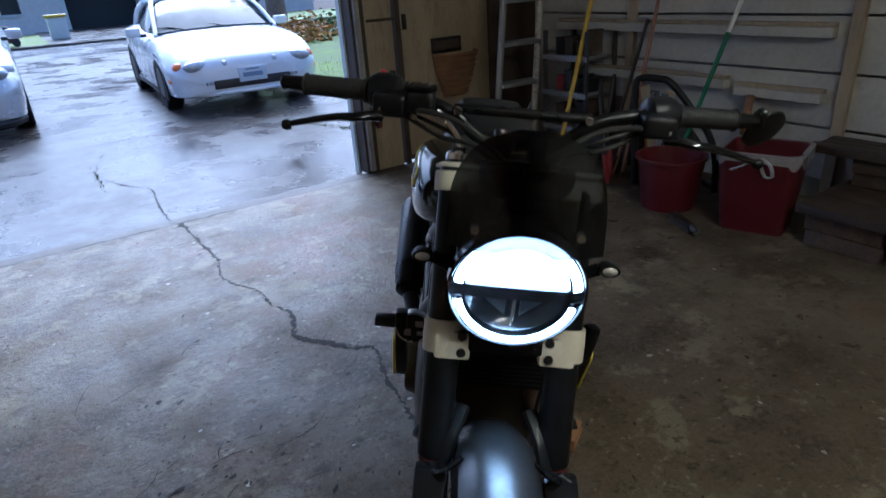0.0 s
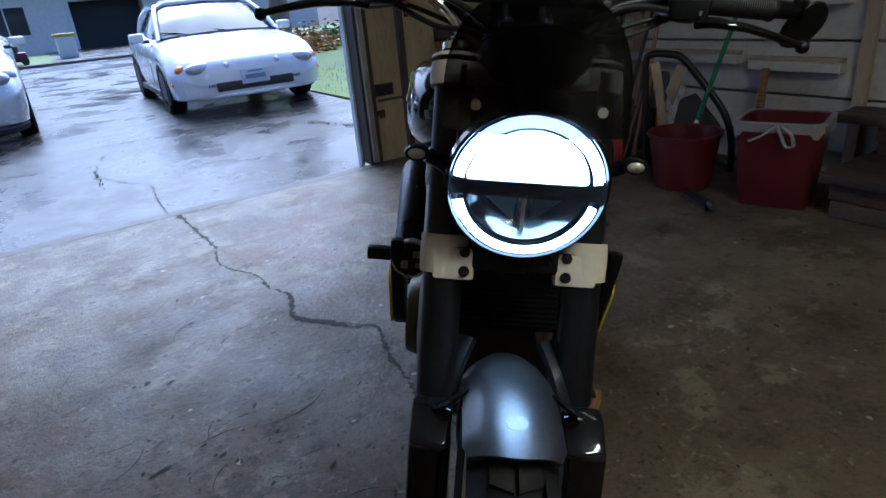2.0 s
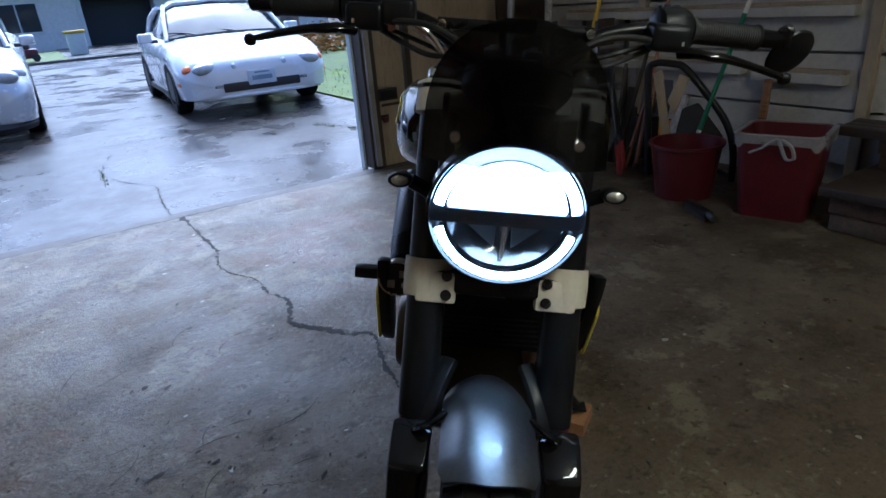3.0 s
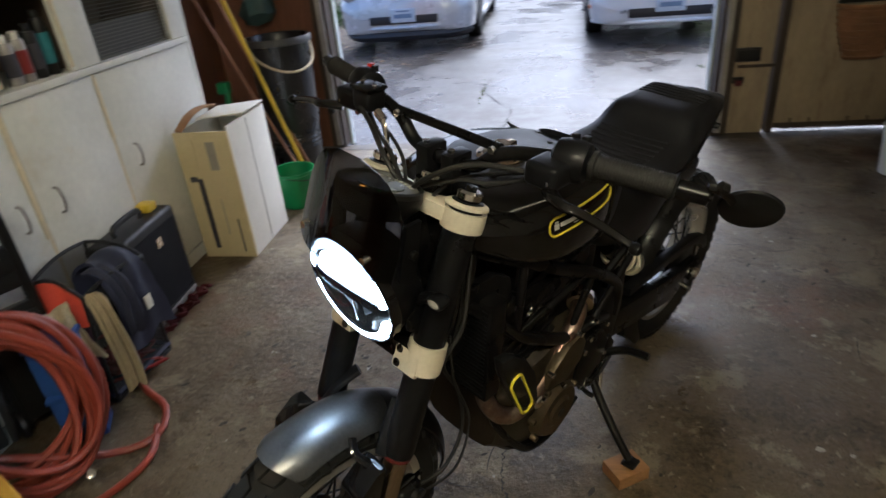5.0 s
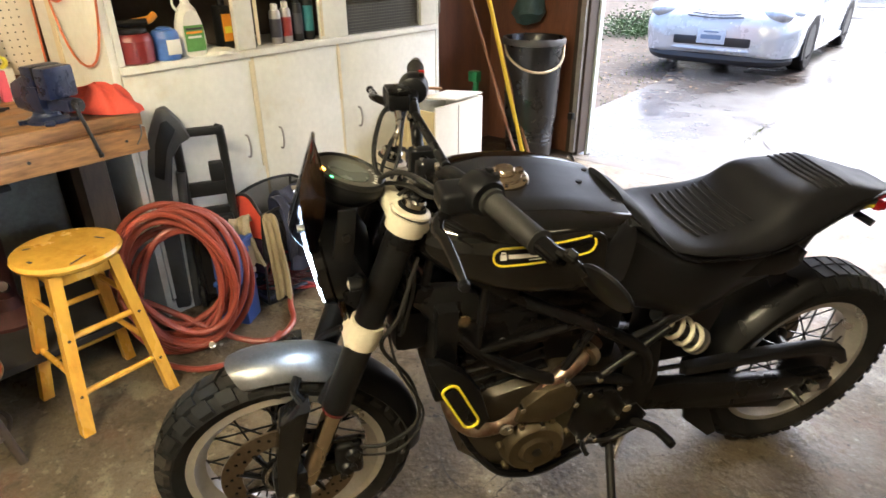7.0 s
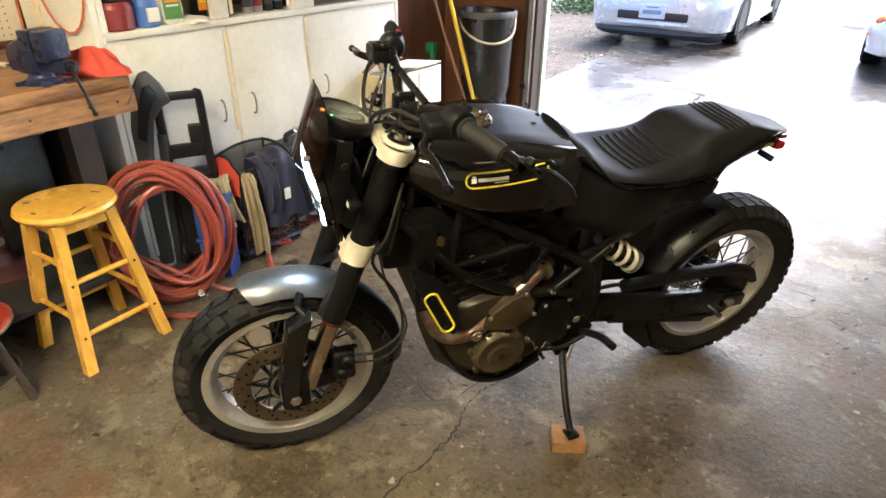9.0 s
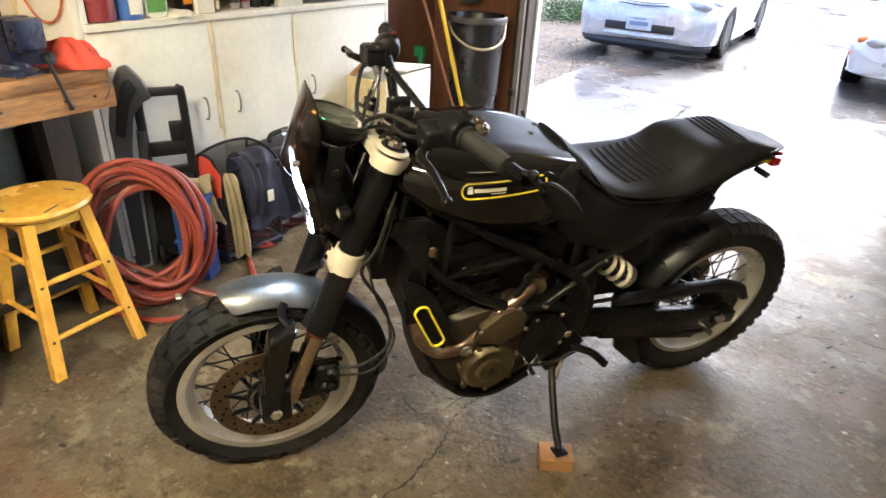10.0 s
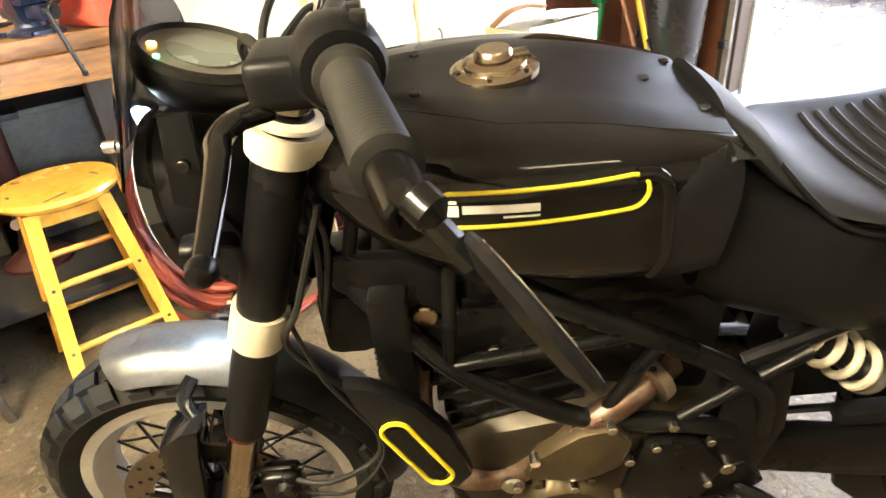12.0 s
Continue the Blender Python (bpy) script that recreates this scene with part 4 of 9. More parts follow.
for s, side in SIDES:
    part("crossbar_bolt", cyl((1.027, 0.104 * s, 1.023), (1.034, 0.104 * s, 1.023), 0.0068, seg=12, b=0.001), m_steel, bike)
    part("bar_clamp", box(1.000, 1.048, 0.028 * s - 0.014, 0.028 * s + 0.014, 0.930, 0.995, 0.006), m_satin, bike)
    part("clamp_bolt", cyl((1.036, 0.028 * s, 0.994), (1.036, 0.028 * s, 1.001), 0.006, seg=8), m_steel, bike)
    gdir = Vector((-0.25, 0.965 * s, -0.03)).normalized()
    g0 = Vector((0.989, 0.250 * s, 1.035))
    prof = [(0.0112, -0.004), (0.021, -0.002), (0.021, 0.004)]
    n = 26
    for k in range(n):
        h = 0.006 + 0.100 * k / n
        prof += [(0.0165, h), (0.0172, h + 0.0018), (0.0165, h + 0.0036)]
    prof += [(0.0165, 0.108), (0.019, 0.111), (0.012, 0.114)]
    part("grip", lathe(prof, g0, gdir, 22, caps=True), m_grip, bike, "ribbed rubber grip")
    e0, e1 = g0 + gdir * 0.114, g0 + gdir * 0.155
    part("bar_end", cyl(e0, e1, 0.0135, 0.0125, seg=18, b=0.002), m_matte, bike, "dark metal bar end")
    part("bar_end_screw", cyl(e1, e1 + gdir * 0.004, 0.006, seg=8), m_lever, bike)
    # switch housing
    h0 = g0 - gdir * 0.006
    part("switch_housing", lathe([(0.012, 0.0), (0.027, 0.002), (0.031, 0.012), (0.031, 0.030), (0.027, 0.046), (0.016, 0.052)], h0, -gdir, 24, caps=True), m_satin, bike, "black switch housing")
    for k in range(2):
        b0 = h0 - gdir * (0.016 + 0.016 * k)
        part("switch_button", box(-0.005, 0.005, -0.005, 0.005, -0.004, 0.007, 0.0015, m=Matrix.Translation(b0 + Vector((-0.016, 0, 0.026)))), m_dsteel if k else m_redp if s < 0 else m_dsteel, bike)
    # lever with its perch
    pv = Vector((1.050, 0.224 * s, 1.003))
    part("lever_perch", box(1.002, 1.058, min(0.182 * s, 0.236 * s), max(0.182 * s, 0.236 * s), 1.008, 1.044, 0.010, seg=3), m_satin, bike)
    part("lever_pivot_bolt", cyl(pv + Vector((0, 0, 0.014)), pv + Vector((0, 0, 0.021)), 0.0085, seg=12, b=0.001), m_steel, bike)
    lp = [pv + Vector((0, 0, 0.005)), (1.066, 0.244 * s, 1.010), (1.072, 0.264 * s, 1.008), (1.068, 0.284 * s, 1.006), (1.064, 0.322 * s, 0.998), (1.062, 0.360 * s, 0.988)]
    lev = part("lever", tube(lp, lambda t: 0.0112 - 0.0048 * t, 10, flat=0.75), m_gloss, bike, "black brake lever" if s < 0 else "dark clutch lever")
    part("lever_ball", lathe([(0.001, -0.009), (0.007, -0.006), (0.009, 0), (0.007, 0.006), (0.001, 0.009)], (1.062, 0.366 * s, 0.986), (0, 1, 0), 14, caps=True), m_matte, lev)
    part("control_cable", tube([(1.045, 0.19 * s, 1.022), (1.085, 0.11 * s, 1.020), (1.110, 0.03 * s, 0.970), (1.08, -0.02 * s, 0.90), (1.03, -0.02 * s, 0.84)], 0.0045, 8), m_grip, bike)
    part("control_cable", tube([(1.01, 0.22 * s, 1.022), (1.05, 0.13 * s, 0.985), (1.075, 0.075 * s, 0.98), (1.105, 0.0, 0.94), (1.07, -0.03 * s, 0.86)], 0.004, 8), m_grip, bike)
    part("switch_cable", tube([(1.0, 0.23 * s, 1.022), (1.035, 0.14 * s, 1.0), (1.06, 0.06 * s, 0.968), (1.09, 0.02 * s, 0.92)], 0.0035, 6), m_grip, bike)
# brake reservoir with a chrome banjo on the right
part("brake_reservoir", box(1.020, 1.061, -0.186, -0.140, 1.018, 1.053, 0.009, seg=3), m_satin, bike, "black brake fluid reservoir")
part("reservoir_lid", box(1.018, 1.063, -0.188, -0.138, 1.0532, 1.060, 0.003), m_matte, bike)
for y in (-0.179, -0.147):
    part("lid_screw", cyl((1.040, y, 1.060), (1.040, y, 1.0622), 0.004, seg=10), m_steel, bike)
part("clamp_screw", cyl((1.056, -0.170, 1.016), (1.064, -0.170, 1.014), 0.005, seg=10), m_steel, bike)
part("banjo_bolt", cyl((1.045, -0.138, 1.020), (1.045, -0.122, 1.010), 0.008, seg=10), m_steel, bike)
part("steel_brake_line", tube([(1.045, -0.124, 1.011), (1.058, -0.10, 0.985), (1.075, -0.085, 0.94), (1.10, -0.07, 0.89)], 0.005, 8), m_steel, bike, "bright metal brake line")
part("brake_line", tube([(1.10, -0.07, 0.89), (1.13, -0.06, 0.82), (1.13, -0.05, 0.74)], 0.005, 8), m_grip, bike)
# bar end mirror on the left
part("mirror_arm", tube([(0.955, 0.396, 1.044), (0.944, 0.410, 1.040), (0.926, 0.422, 1.022)], 0.006, 8), m_dsteel, bike)
part("mirror_joint", lathe([(0.003, -0.010), (0.009, -0.005), (0.009, 0.005), (0.003, 0.010)], (0.944, 0.410, 1.044), (-0.5, 0.5, -0.3), 14, caps=True), m_dsteel, bike)
mback = Vector((0.813, 0.353, -0.463))
MR = Matrix.Translation((0.906, 0.440, 1.010)) @ (-mback).to_track_quat("Z", "Y").to_matrix().to_4x4() @ Matrix.Scale(0.87, 4)
mir = part("mirror", lathe([(0.002, -0.007), (0.03, -0.006), (0.044, -0.002), (0.0465, 0.002), (0.045, 0.004)], (0, 0, 0), (0, 0, 1), 40, caps=True), m_satin, bike, "round black bar-end mirror", m=MR)
m_mirror = material("mirror_glass", (0.8, 0.8, 0.8), 0.03, 1.0, vary=0.0, bump=0, rvary=0.0)
part("mirror_glass", cyl((0, 0, 0.0038), (0, 0, 0.0046), 0.043, seg=36), m_mirror, mir)

# tank and body
tank_st = [
    (1.085, [(0, 0.926), (0.030, 0.925), (0.050, 0.914), (0.062, 0.883), (0.058, 0.863), (0.035, 0.854), (0, 0.854)]),
    (1.045, [(0, 0.928), (0.055, 0.928), (0.094, 0.916), (0.118, 0.883), (0.112, 0.853), (0.070, 0.832), (0, 0.832)]),
    (0.985, [(0, 0.930), (0.085, 0.930), (0.130, 0.917), (0.157, 0.880), (0.150, 0.825), (0.095, 0.806), (0, 0.806)]),
    (0.900, [(0, 0.927), (0.104, 0.927), (0.157, 0.913), (0.175, 0.872), (0.168, 0.800), (0.110, 0.778), (0, 0.778)]),
    (0.800, [(0, 0.919), (0.118, 0.919), (0.161, 0.908), (0.174, 0.872), (0.166, 0.782), (0.110, 0.758), (0, 0.758)]),
    (0.715, [(0, 0.904), (0.114, 0.904), (0.148, 0.893), (0.158, 0.860), (0.146, 0.765), (0.105, 0.74), (0, 0.74)]),
    (0.655, [(0, 0.890), (0.104, 0.890), (0.125, 0.880), (0.138, 0.846), (0.128, 0.76), (0.098, 0.735), (0, 0.735)]),
]
bm = half_loft(tank_st, 5, 3)
from mathutils.bvhtree import BVHTree
tank_bvh = BVHTree.FromBMesh(bm)
tank = part("tank", bm, m_gloss, bike, "glossy black fuel tank with a yellow outlined badge")


def on_tank(x, z, s, out=0.0):
    hit = tank_bvh.ray_cast(Vector((x, 0.5 * s, z)), Vector((0, -s, 0)))
    return Vector((x, (hit[0].y if hit[0] else 0.15 * s) + out * s, z))


def on_top(x, y, out=0.0):
    hit = tank_bvh.ray_cast(Vector((x, y, 1.3)), Vector((0, 0, -1)))
    return Vector((x, y, (hit[0].z if hit[0] else 0.95) + out))


def pill(x0, z0, x1, z1, r, n=8):
    """The outline of a pill from one end's centre to the other's."""
    d = Vector((x1 - x0, z1 - z0)).normalized()
    q = Vector((-d.y, d.x))
    out = []
    for k in range(n + 1):
        a = math.pi * k / n
        out.append(Vector((x1, z1)) + (q * math.cos(a) + d * math.sin(a)) * r)
    for k in range(n + 1):
        a = math.pi * k / n
        out.append(Vector((x0, z0)) + (-q * math.cos(a) - d * math.sin(a)) * r)
    return out


def densify(pts, step):
    out = []
    for i, p in enumerate(pts):
        q = pts[(i + 1) % len(pts)]
        k = max(1, int((q - p).length / step))
        out += [p.lerp(q, j / k) for j in range(k)]
    return out


for s, side in SIDES:
    loop = [on_tank(p.x, p.y, s, 0.0008) for p in densify(pill(0.930, 0.876, 0.772, 0.880, 0.0160), 0.012)]
    part("badge_outline", tube(loop, 0.0021, 6, closed=True, per=1), m_yellow, tank, "yellow pill-shaped outline")
    def bars(x0, x1, z0, z1):
        b = bmesh.new()
        n = 4
        lo = [b.verts.new(on_tank(x0 + (x1 - x0) * i / n, z0, s, 0.0012)) for i in range(n + 1)]
        hi = [b.verts.new(on_tank(x0 + (x1 - x0) * i / n, z1, s, 0.0012)) for i in range(n + 1)]
        for i in range(n):
            b.faces.new((lo[i], lo[i + 1], hi[i + 1], hi[i]))
        bmesh.ops.recalc_face_normals(b, faces=b.faces)
        bmesh.ops.solidify(b, geom=b.faces[:], thickness=0.0006)
        return b
    part("badge_emblem", bars(0.9345, 0.9235, 0.8715, 0.8815), m_white, tank)
    part("badge_emblem", bars(0.9330, 0.9250, 0.8830, 0.8858), m_white, tank)
    part("badge_bar", bars(0.9205, 0.8530, 0.8740, 0.8815), m_white, tank)
    part("badge_bar", bars(0.8850, 0.8530, 0.8690, 0.8708), m_white, tank)

# satin rear panels of the tank, with a rounded front edge
for s, side in SIDES:
    bm = bmesh.new()
    cols = []
    for i in range(13):
        z = 0.752 + (0.893 - 0.752) * i / 12
        t = (z - 0.752) / (0.893 - 0.752)
        x0 = 0.722 + 0.012 * t - 0.030 * max(0.0, (t - 0.72) / 0.28) ** 2 + 0.02 * max(0.0, (0.35 - t) / 0.35)
        cols.append([bm.verts.new(on_tank(x0 + (0.657 - x0) * k / 8, z, s, 0.0005 if k == 0 else 0.0030)) for k in range(9)])
    for i in range(12):
        for k in range(8):
            bm.faces.new((cols[i][k], cols[i][k + 1], cols[i + 1][k + 1], cols[i + 1][k]))
    bmesh.ops.recalc_face_normals(bm, faces=bm.faces)
    bmesh.ops.solidify(bm, geom=bm.faces[:], thickness=0.002)
    part("tank_rear_panel", bm, m_cover, bike, "satin charcoal rear tank panel")

# the rolled gloss edge where the tank side meets the satin panels
for s, side in SIDES:
    edge = [on_tank(x, z, s, -0.0035) for x, z in ((0.768, 0.893), (0.752, 0.891), (0.740, 0.882), (0.735, 0.868), (0.733, 0.85), (0.729, 0.82), (0.726, 0.79), (0.735, 0.765))]
    part("tank_edge_roll", tube(edge, 0.0075, 10, per=4), m_gloss, tank)

# matte cover plate on top, filler cap, bolts
bm = bmesh.new()
n = 18
lo, hi = [], []
edge = []
for i in range(n + 1):
    x = 0.99 - (0.99 - 0.6575) * i / n
    hw = 0.066 + 0.044 * min(1, i / 6) - 0.008 * max(0, (i - 14) / 4)
    edge.append((x, hw))
tops = [[bm.verts.new(on_top(x, hw * k / 5, 0.0045 if abs(k) < 5 else 0.0005)) for k in range(-5, 6)] for x, hw in edge]
for i in range(n):
    for k in range(10):
        bm.faces.new((tops[i][k], tops[i][k + 1], tops[i + 1][k + 1], tops[i + 1][k]))
bmesh.ops.recalc_face_normals(bm, faces=bm.faces)
bmesh.ops.solidify(bm, geom=bm.faces[:], thickness=0.003)
part("tank_cover", bm, m_cover, bike, "matte charcoal tank top cover")
CAP = Matrix.Translation((0.872, 0, 0.929)) @ Matrix.Rotation(radians(3), 4, "Y")
cap = part("filler_cap", lathe([(0.046, 0.0), (0.046, 0.006), (0.041, 0.009), (0.034, 0.009), (0.033, 0.013), (0.028, 0.016), (0.001, 0.016)], (0, 0, 0), (0, 0, 1), 48, caps=True), m_fork, bike, "bronze fuel filler cap", m=CAP)
part("cap_boss", cyl((0, 0, 0.016), (0, 0, 0.026), 0.021, 0.019, seg=36, b=0.002), m_fork, cap)
part("cap_tab", box(-0.036, -0.012, -0.008, 0.008, 0.012, 0.021, 0.003), m_fork, cap)
for k in range(6):
    a = 2 * math.pi * k / 6 + 0.3
    part("cap_bolt", cyl((0.040 * math.cos(a), 0.040 * math.sin(a), 0.008), (0.040 * math.cos(a), 0.040 * math.sin(a), 0.0105), 0.003, seg=8), m_dsteel, cap)
for x, y in ((0.672, 0.062), (0.672, -0.062), (0.955, 0.052), (0.955, -0.052), (0.715, 0.0)):
    p = on_top(x, y, 0.004)
    part("cover_bolt", cyl(p, p + Vector((0, 0, 0.0035)), 0.0062, seg=12, b=0.001), m_dsteel, bike)

SAG = ((0.655, 0.018), (0.610, 0.024), (0.560, 0.032), (0.505, 0.036), (0.420, 0.037), (0.330, 0.034), (0.275, 0.027), (0.200, 0.012), (0.120, -0.004), (0.050, -0.006), (-0.030, 0.0))
def sag(x):
    """By how much the seat and the tail under it lie lower at x."""
    for (xa, a), (xb, b) in zip(SAG, SAG[1:]):
        if x >= xb:
            return a + (b - a) * min(1, max(0, (xa - x) / (xa - xb)))
    return 0.0


body_st = [
    (0.668, [(0, 0.898), (0.060, 0.896), (0.105, 0.882), (0.124, 0.848), (0.122, 0.765), (0.10, 0.70), (0, 0.69)]),
    (0.620, [(0, 0.866), (0.060, 0.864), (0.110, 0.852), (0.127, 0.830), (0.124, 0.730), (0.10, 0.665), (0, 0.655)]),
    (0.540, [(0, 0.835), (0.065, 0.834), (0.118, 0.822), (0.131, 0.785), (0.126, 0.690), (0.10, 0.635), (0, 0.63)]),
    (0.440, [(0, 0.822), (0.070, 0.822), (0.122, 0.815), (0.132, 0.775), (0.125, 0.660), (0.10, 0.600), (0, 0.60)]),
    (0.350, [(0, 0.822), (0.070, 0.822), (0.118, 0.815), (0.126, 0.780), (0.116, 0.690), (0.09, 0.635), (0, 0.64)]),
    (0.250, [(0, 0.815), (0.066, 0.815), (0.108, 0.808), (0.114, 0.775), (0.106, 0.702), (0.08, 0.680), (0, 0.69)]),
    (0.212, [(0, 0.815), (0.064, 0.815), (0.100, 0.810), (0.108, 0.778), (0.102, 0.722), (0.075, 0.708), (0, 0.71)]),
    (0.196, [(0, 0.816), (0.062, 0.816), (0.096, 0.811), (0.104, 0.790), (0.098, 0.757), (0.070, 0.748), (0, 0.75)]),
    (0.165, [(0, 0.817), (0.060, 0.817), (0.092, 0.812), (0.096, 0.800), (0.088, 0.778), (0.065, 0.770), (0, 0.77)]),
    (0.080, [(0, 0.826), (0.050, 0.826), (0.074, 0.822), (0.078, 0.812), (0.070, 0.792), (0.05, 0.784), (0, 0.785)]),
    (0.000, [(0, 0.826), (0.040, 0.826), (0.058, 0.823), (0.061, 0.817), (0.056, 0.800), (0.04, 0.794), (0, 0.794)]),
]
body_st = [(x, [(y, z - max(0, sag(x)) * min(1, max(0, (z - 0.70) / 0.08))) for y, z in ring]) for x, ring in body_st]
part("tail_body", half_loft(body_st, 4, 2), m_satin, bike, "satin black side panels and tail")
for s, side in SIDES:
    part("side_panel_insert", plate([(0.50, 0.800), (0.24, 0.792), (0.214, 0.775), (0.222, 0.740), (0.26, 0.722), (0.42, 0.735), (0.50, 0.770)], 0.012, 0.004, at=0.118 * s), m_matte, bike, m=Matrix.Translation((0, 0, -0.022)))

seat_st = [
    (0.655, [(0, 0.957), (0.044, 0.955), (0.070, 0.948), (0.071, 0.938), (0.04, 0.932), (0, 0.932)]),
    (0.610, [(0, 0.932), (0.066, 0.928), (0.096, 0.914), (0.100, 0.893), (0.06, 0.885), (0, 0.885)]),
    (0.560, [(0, 0.903), (0.074, 0.900), (0.110, 0.882), (0.114, 0.855), (0.07, 0.845), (0, 0.845)]),
    (0.505, [(0, 0.884), (0.092, 0.882), (0.130, 0.862), (0.133, 0.828), (0.08, 0.818), (0, 0.818)]),
    (0.420, [(0, 0.894), (0.098, 0.891), (0.134, 0.866), (0.139, 0.818), (0.09, 0.808), (0, 0.808)]),
    (0.330, [(0, 0.916), (0.096, 0.912), (0.128, 0.880), (0.136, 0.812), (0.09, 0.804), (0, 0.804)]),
    (0.275, [(0, 0.930), (0.090, 0.926), (0.120, 0.890), (0.128, 0.812), (0.085, 0.804), (0, 0.804)]),
    (0.200, [(0, 0.922), (0.084, 0.918), (0.108, 0.885), (0.116, 0.818), (0.08, 0.810), (0, 0.810)]),
    (0.120, [(0, 0.909), (0.076, 0.905), (0.096, 0.884), (0.102, 0.832), (0.07, 0.824), (0, 0.824)]),
    (0.050, [(0, 0.888), (0.064, 0.884), (0.080, 0.870), (0.086, 0.844), (0.06, 0.838), (0, 0.838)]),
    (-0.020, [(0, 0.856), (0.044, 0.854), (0.060, 0.848), (0.064, 0.842), (0.04, 0.838), (0, 0.838)]),
    (-0.045, [(0, 0.848), (0.03, 0.847), (0.042, 0.845), (0.044, 0.842), (0.03, 0.840), (0, 0.840)]),
]
seat_st = [(x, [(y, z - ((0.044 if x < 0.6 else 0.030) if x > 0.29 else 0.028) * min(1, max(0, (z - 0.835) / 0.05))) for y, z in ring]) for x, ring in seat_st]
seat_st = [(x, [(y, z - sag(x)) for y, z in ring]) for x, ring in seat_st]
bm = half_loft(seat_st, 5, 3)
seat_bvh = BVHTree.FromBMesh(bm)
seat = part("seat", bm, m_seat, bike, "black vinyl seat with ribbed stitching")
for x in (0.482, 0.462, 0.442, 0.422, 0.402, 0.382, 0.362, 0.205, 0.188, 0.171, 0.154, 0.137):
    pts = []
    for k in range(-8, 9):
        y = 0.088 * k / 8 * (0.92 if x < 0.3 else 1)
        xx = x - 0.10 * (abs(y) / 0.09) ** 2 * 0.09
        hit = seat_bvh.ray_cast(Vector((xx, y, 1.3)), Vector((0, 0, -1)))
        if hit[0]:
            pts.append(hit[0] + Vector((0, 0, -0.0022)))
    part("seat_rib", tube(pts, 0.0052, 8, per=1), m_seat, seat)
for s, side in SIDES:
    edge = ((0.60, 0.098, 0.875), (0.53, 0.129, 0.822), (0.42, 0.139, 0.812), (0.30, 0.133, 0.806), (0.20, 0.117, 0.814), (0.08, 0.094, 0.836), (0.0, 0.07, 0.842))
    part("seat_base_edge", tube([(x, y * s, z - sag(x)) for x, y, z in edge], 0.004, 6), m_matte, seat)
tail = part("tail_light", box(-0.052, -0.018, -0.055, 0.055, 0.782, 0.806, 0.008), m_redlens, bike, "red tail light")
part("tail_light", box(-0.052, -0.020, -0.050, 0.050, 0.812, 0.822, 0.004), m_redlens, bike, "thin red upper tail light")
part("tail_number_mark", box(0.012, 0.045, 0.066, 0.0685, 0.806, 0.814), m_yellow, bike)
for s, side in SIDES:
    part("rear_signal", tube([(0.02, 0.04 * s, 0.776), (0.012, 0.060 * s, 0.772), (0.006, 0.078 * s, 0.769)], 0.009, 8), m_satin, bike)

# radiator, shrouds, side covers
part("radiator", box(0.985, 1.028, -0.128, 0.128, 0.50, 0.735, 0.006), m_matte, bike, "black finned radiator")
for k in range(22):
    z = 0.512 + k * 0.0098
    part("fin", box(1.0285, 1.0305, -0.120, 0.120, z, z + 0.003), m_dsteel, bike, smooth=False)
part("front_cowl", box(1.03, 1.10, -0.075, 0.075, 0.60, 0.70, 0.02), m_satin, bike)
for s, side in SIDES:
    sh = plate([(1.062, 0.668), (1.030, 0.660), (0.985, 0.625), (0.950, 0.57), (0.926, 0.485), (0.948, 0.455), (0.982, 0.488), (1.024, 0.565), (1.052, 0.630)], 0.022, 0.006, at=0.172 * s)
    shroud = part("radiator_shroud", sh, m_satin, bike, "black radiator shroud with a yellow outline")
    loop = [Vector((p.x, 0.1845 * s, p.y)) for p in densify(pill(1.012, 0.586, 0.968, 0.492, 0.0165), 0.01)]
    part("shroud_outline", tube(loop, 0.0030, 6, closed=True, per=1), m_yellow, shroud, "yellow pill-shaped outline")
    part("shroud_pad", plate([(p.x, p.y) for p in pill(1.010, 0.581, 0.970, 0.497, 0.012)], 0.003, at=0.1835 * s), m_matte, shroud)
    cov = plate([(1.060, 0.775), (0.985, 0.770), (0.940, 0.742), (0.926, 0.690), (0.934, 0.618), (0.975, 0.64), (1.035, 0.705), (1.068, 0.735)], 0.02, 0.006, at=0.088 * s)
    part("frame_cover", cov, m_matte, bike, "dark frame side cover")
    part("cover_disc", cyl((0.968, 0.096 * s, 0.685), (0.968, 0.105 * s, 0.685), 0.0155, seg=24, b=0.002), m_fork, bike, "bronze cover screw")
# round emblem plug seen beside the right fork leg
plug = part("emblem_plug", lathe([(0.004, -0.02), (0.028, -0.016), (0.032, 0), (0.032, 0.006), (0.0285, 0.0065), (0.0285, 0.003), (0.001, 0.003)], (1.045, -0.150, 0.632), (1, 0, 0), 32, caps=True), m_alu, bike, "round dark plug with a bright rim")
part("plug_face", cyl((1.0482, -0.150, 0.632), (1.0495, -0.150, 0.632), 0.0282, seg=32), m_blackp, plug)
for y, z, w, h in ((-0.160, 0.622, 0.006, 0.007), (-0.140, 0.640, 0.007, 0.006), (-0.137, 0.621, 0.006, 0.004)):
    part("plug_mark", box(1.0496, 1.0502, y - w, y + w, z - h, z + h), m_greycan, plug)
part("plug_peg", box(1.020, 1.040, -0.222, -0.182, 0.622, 0.642, 0.004), m_blackp, bike)

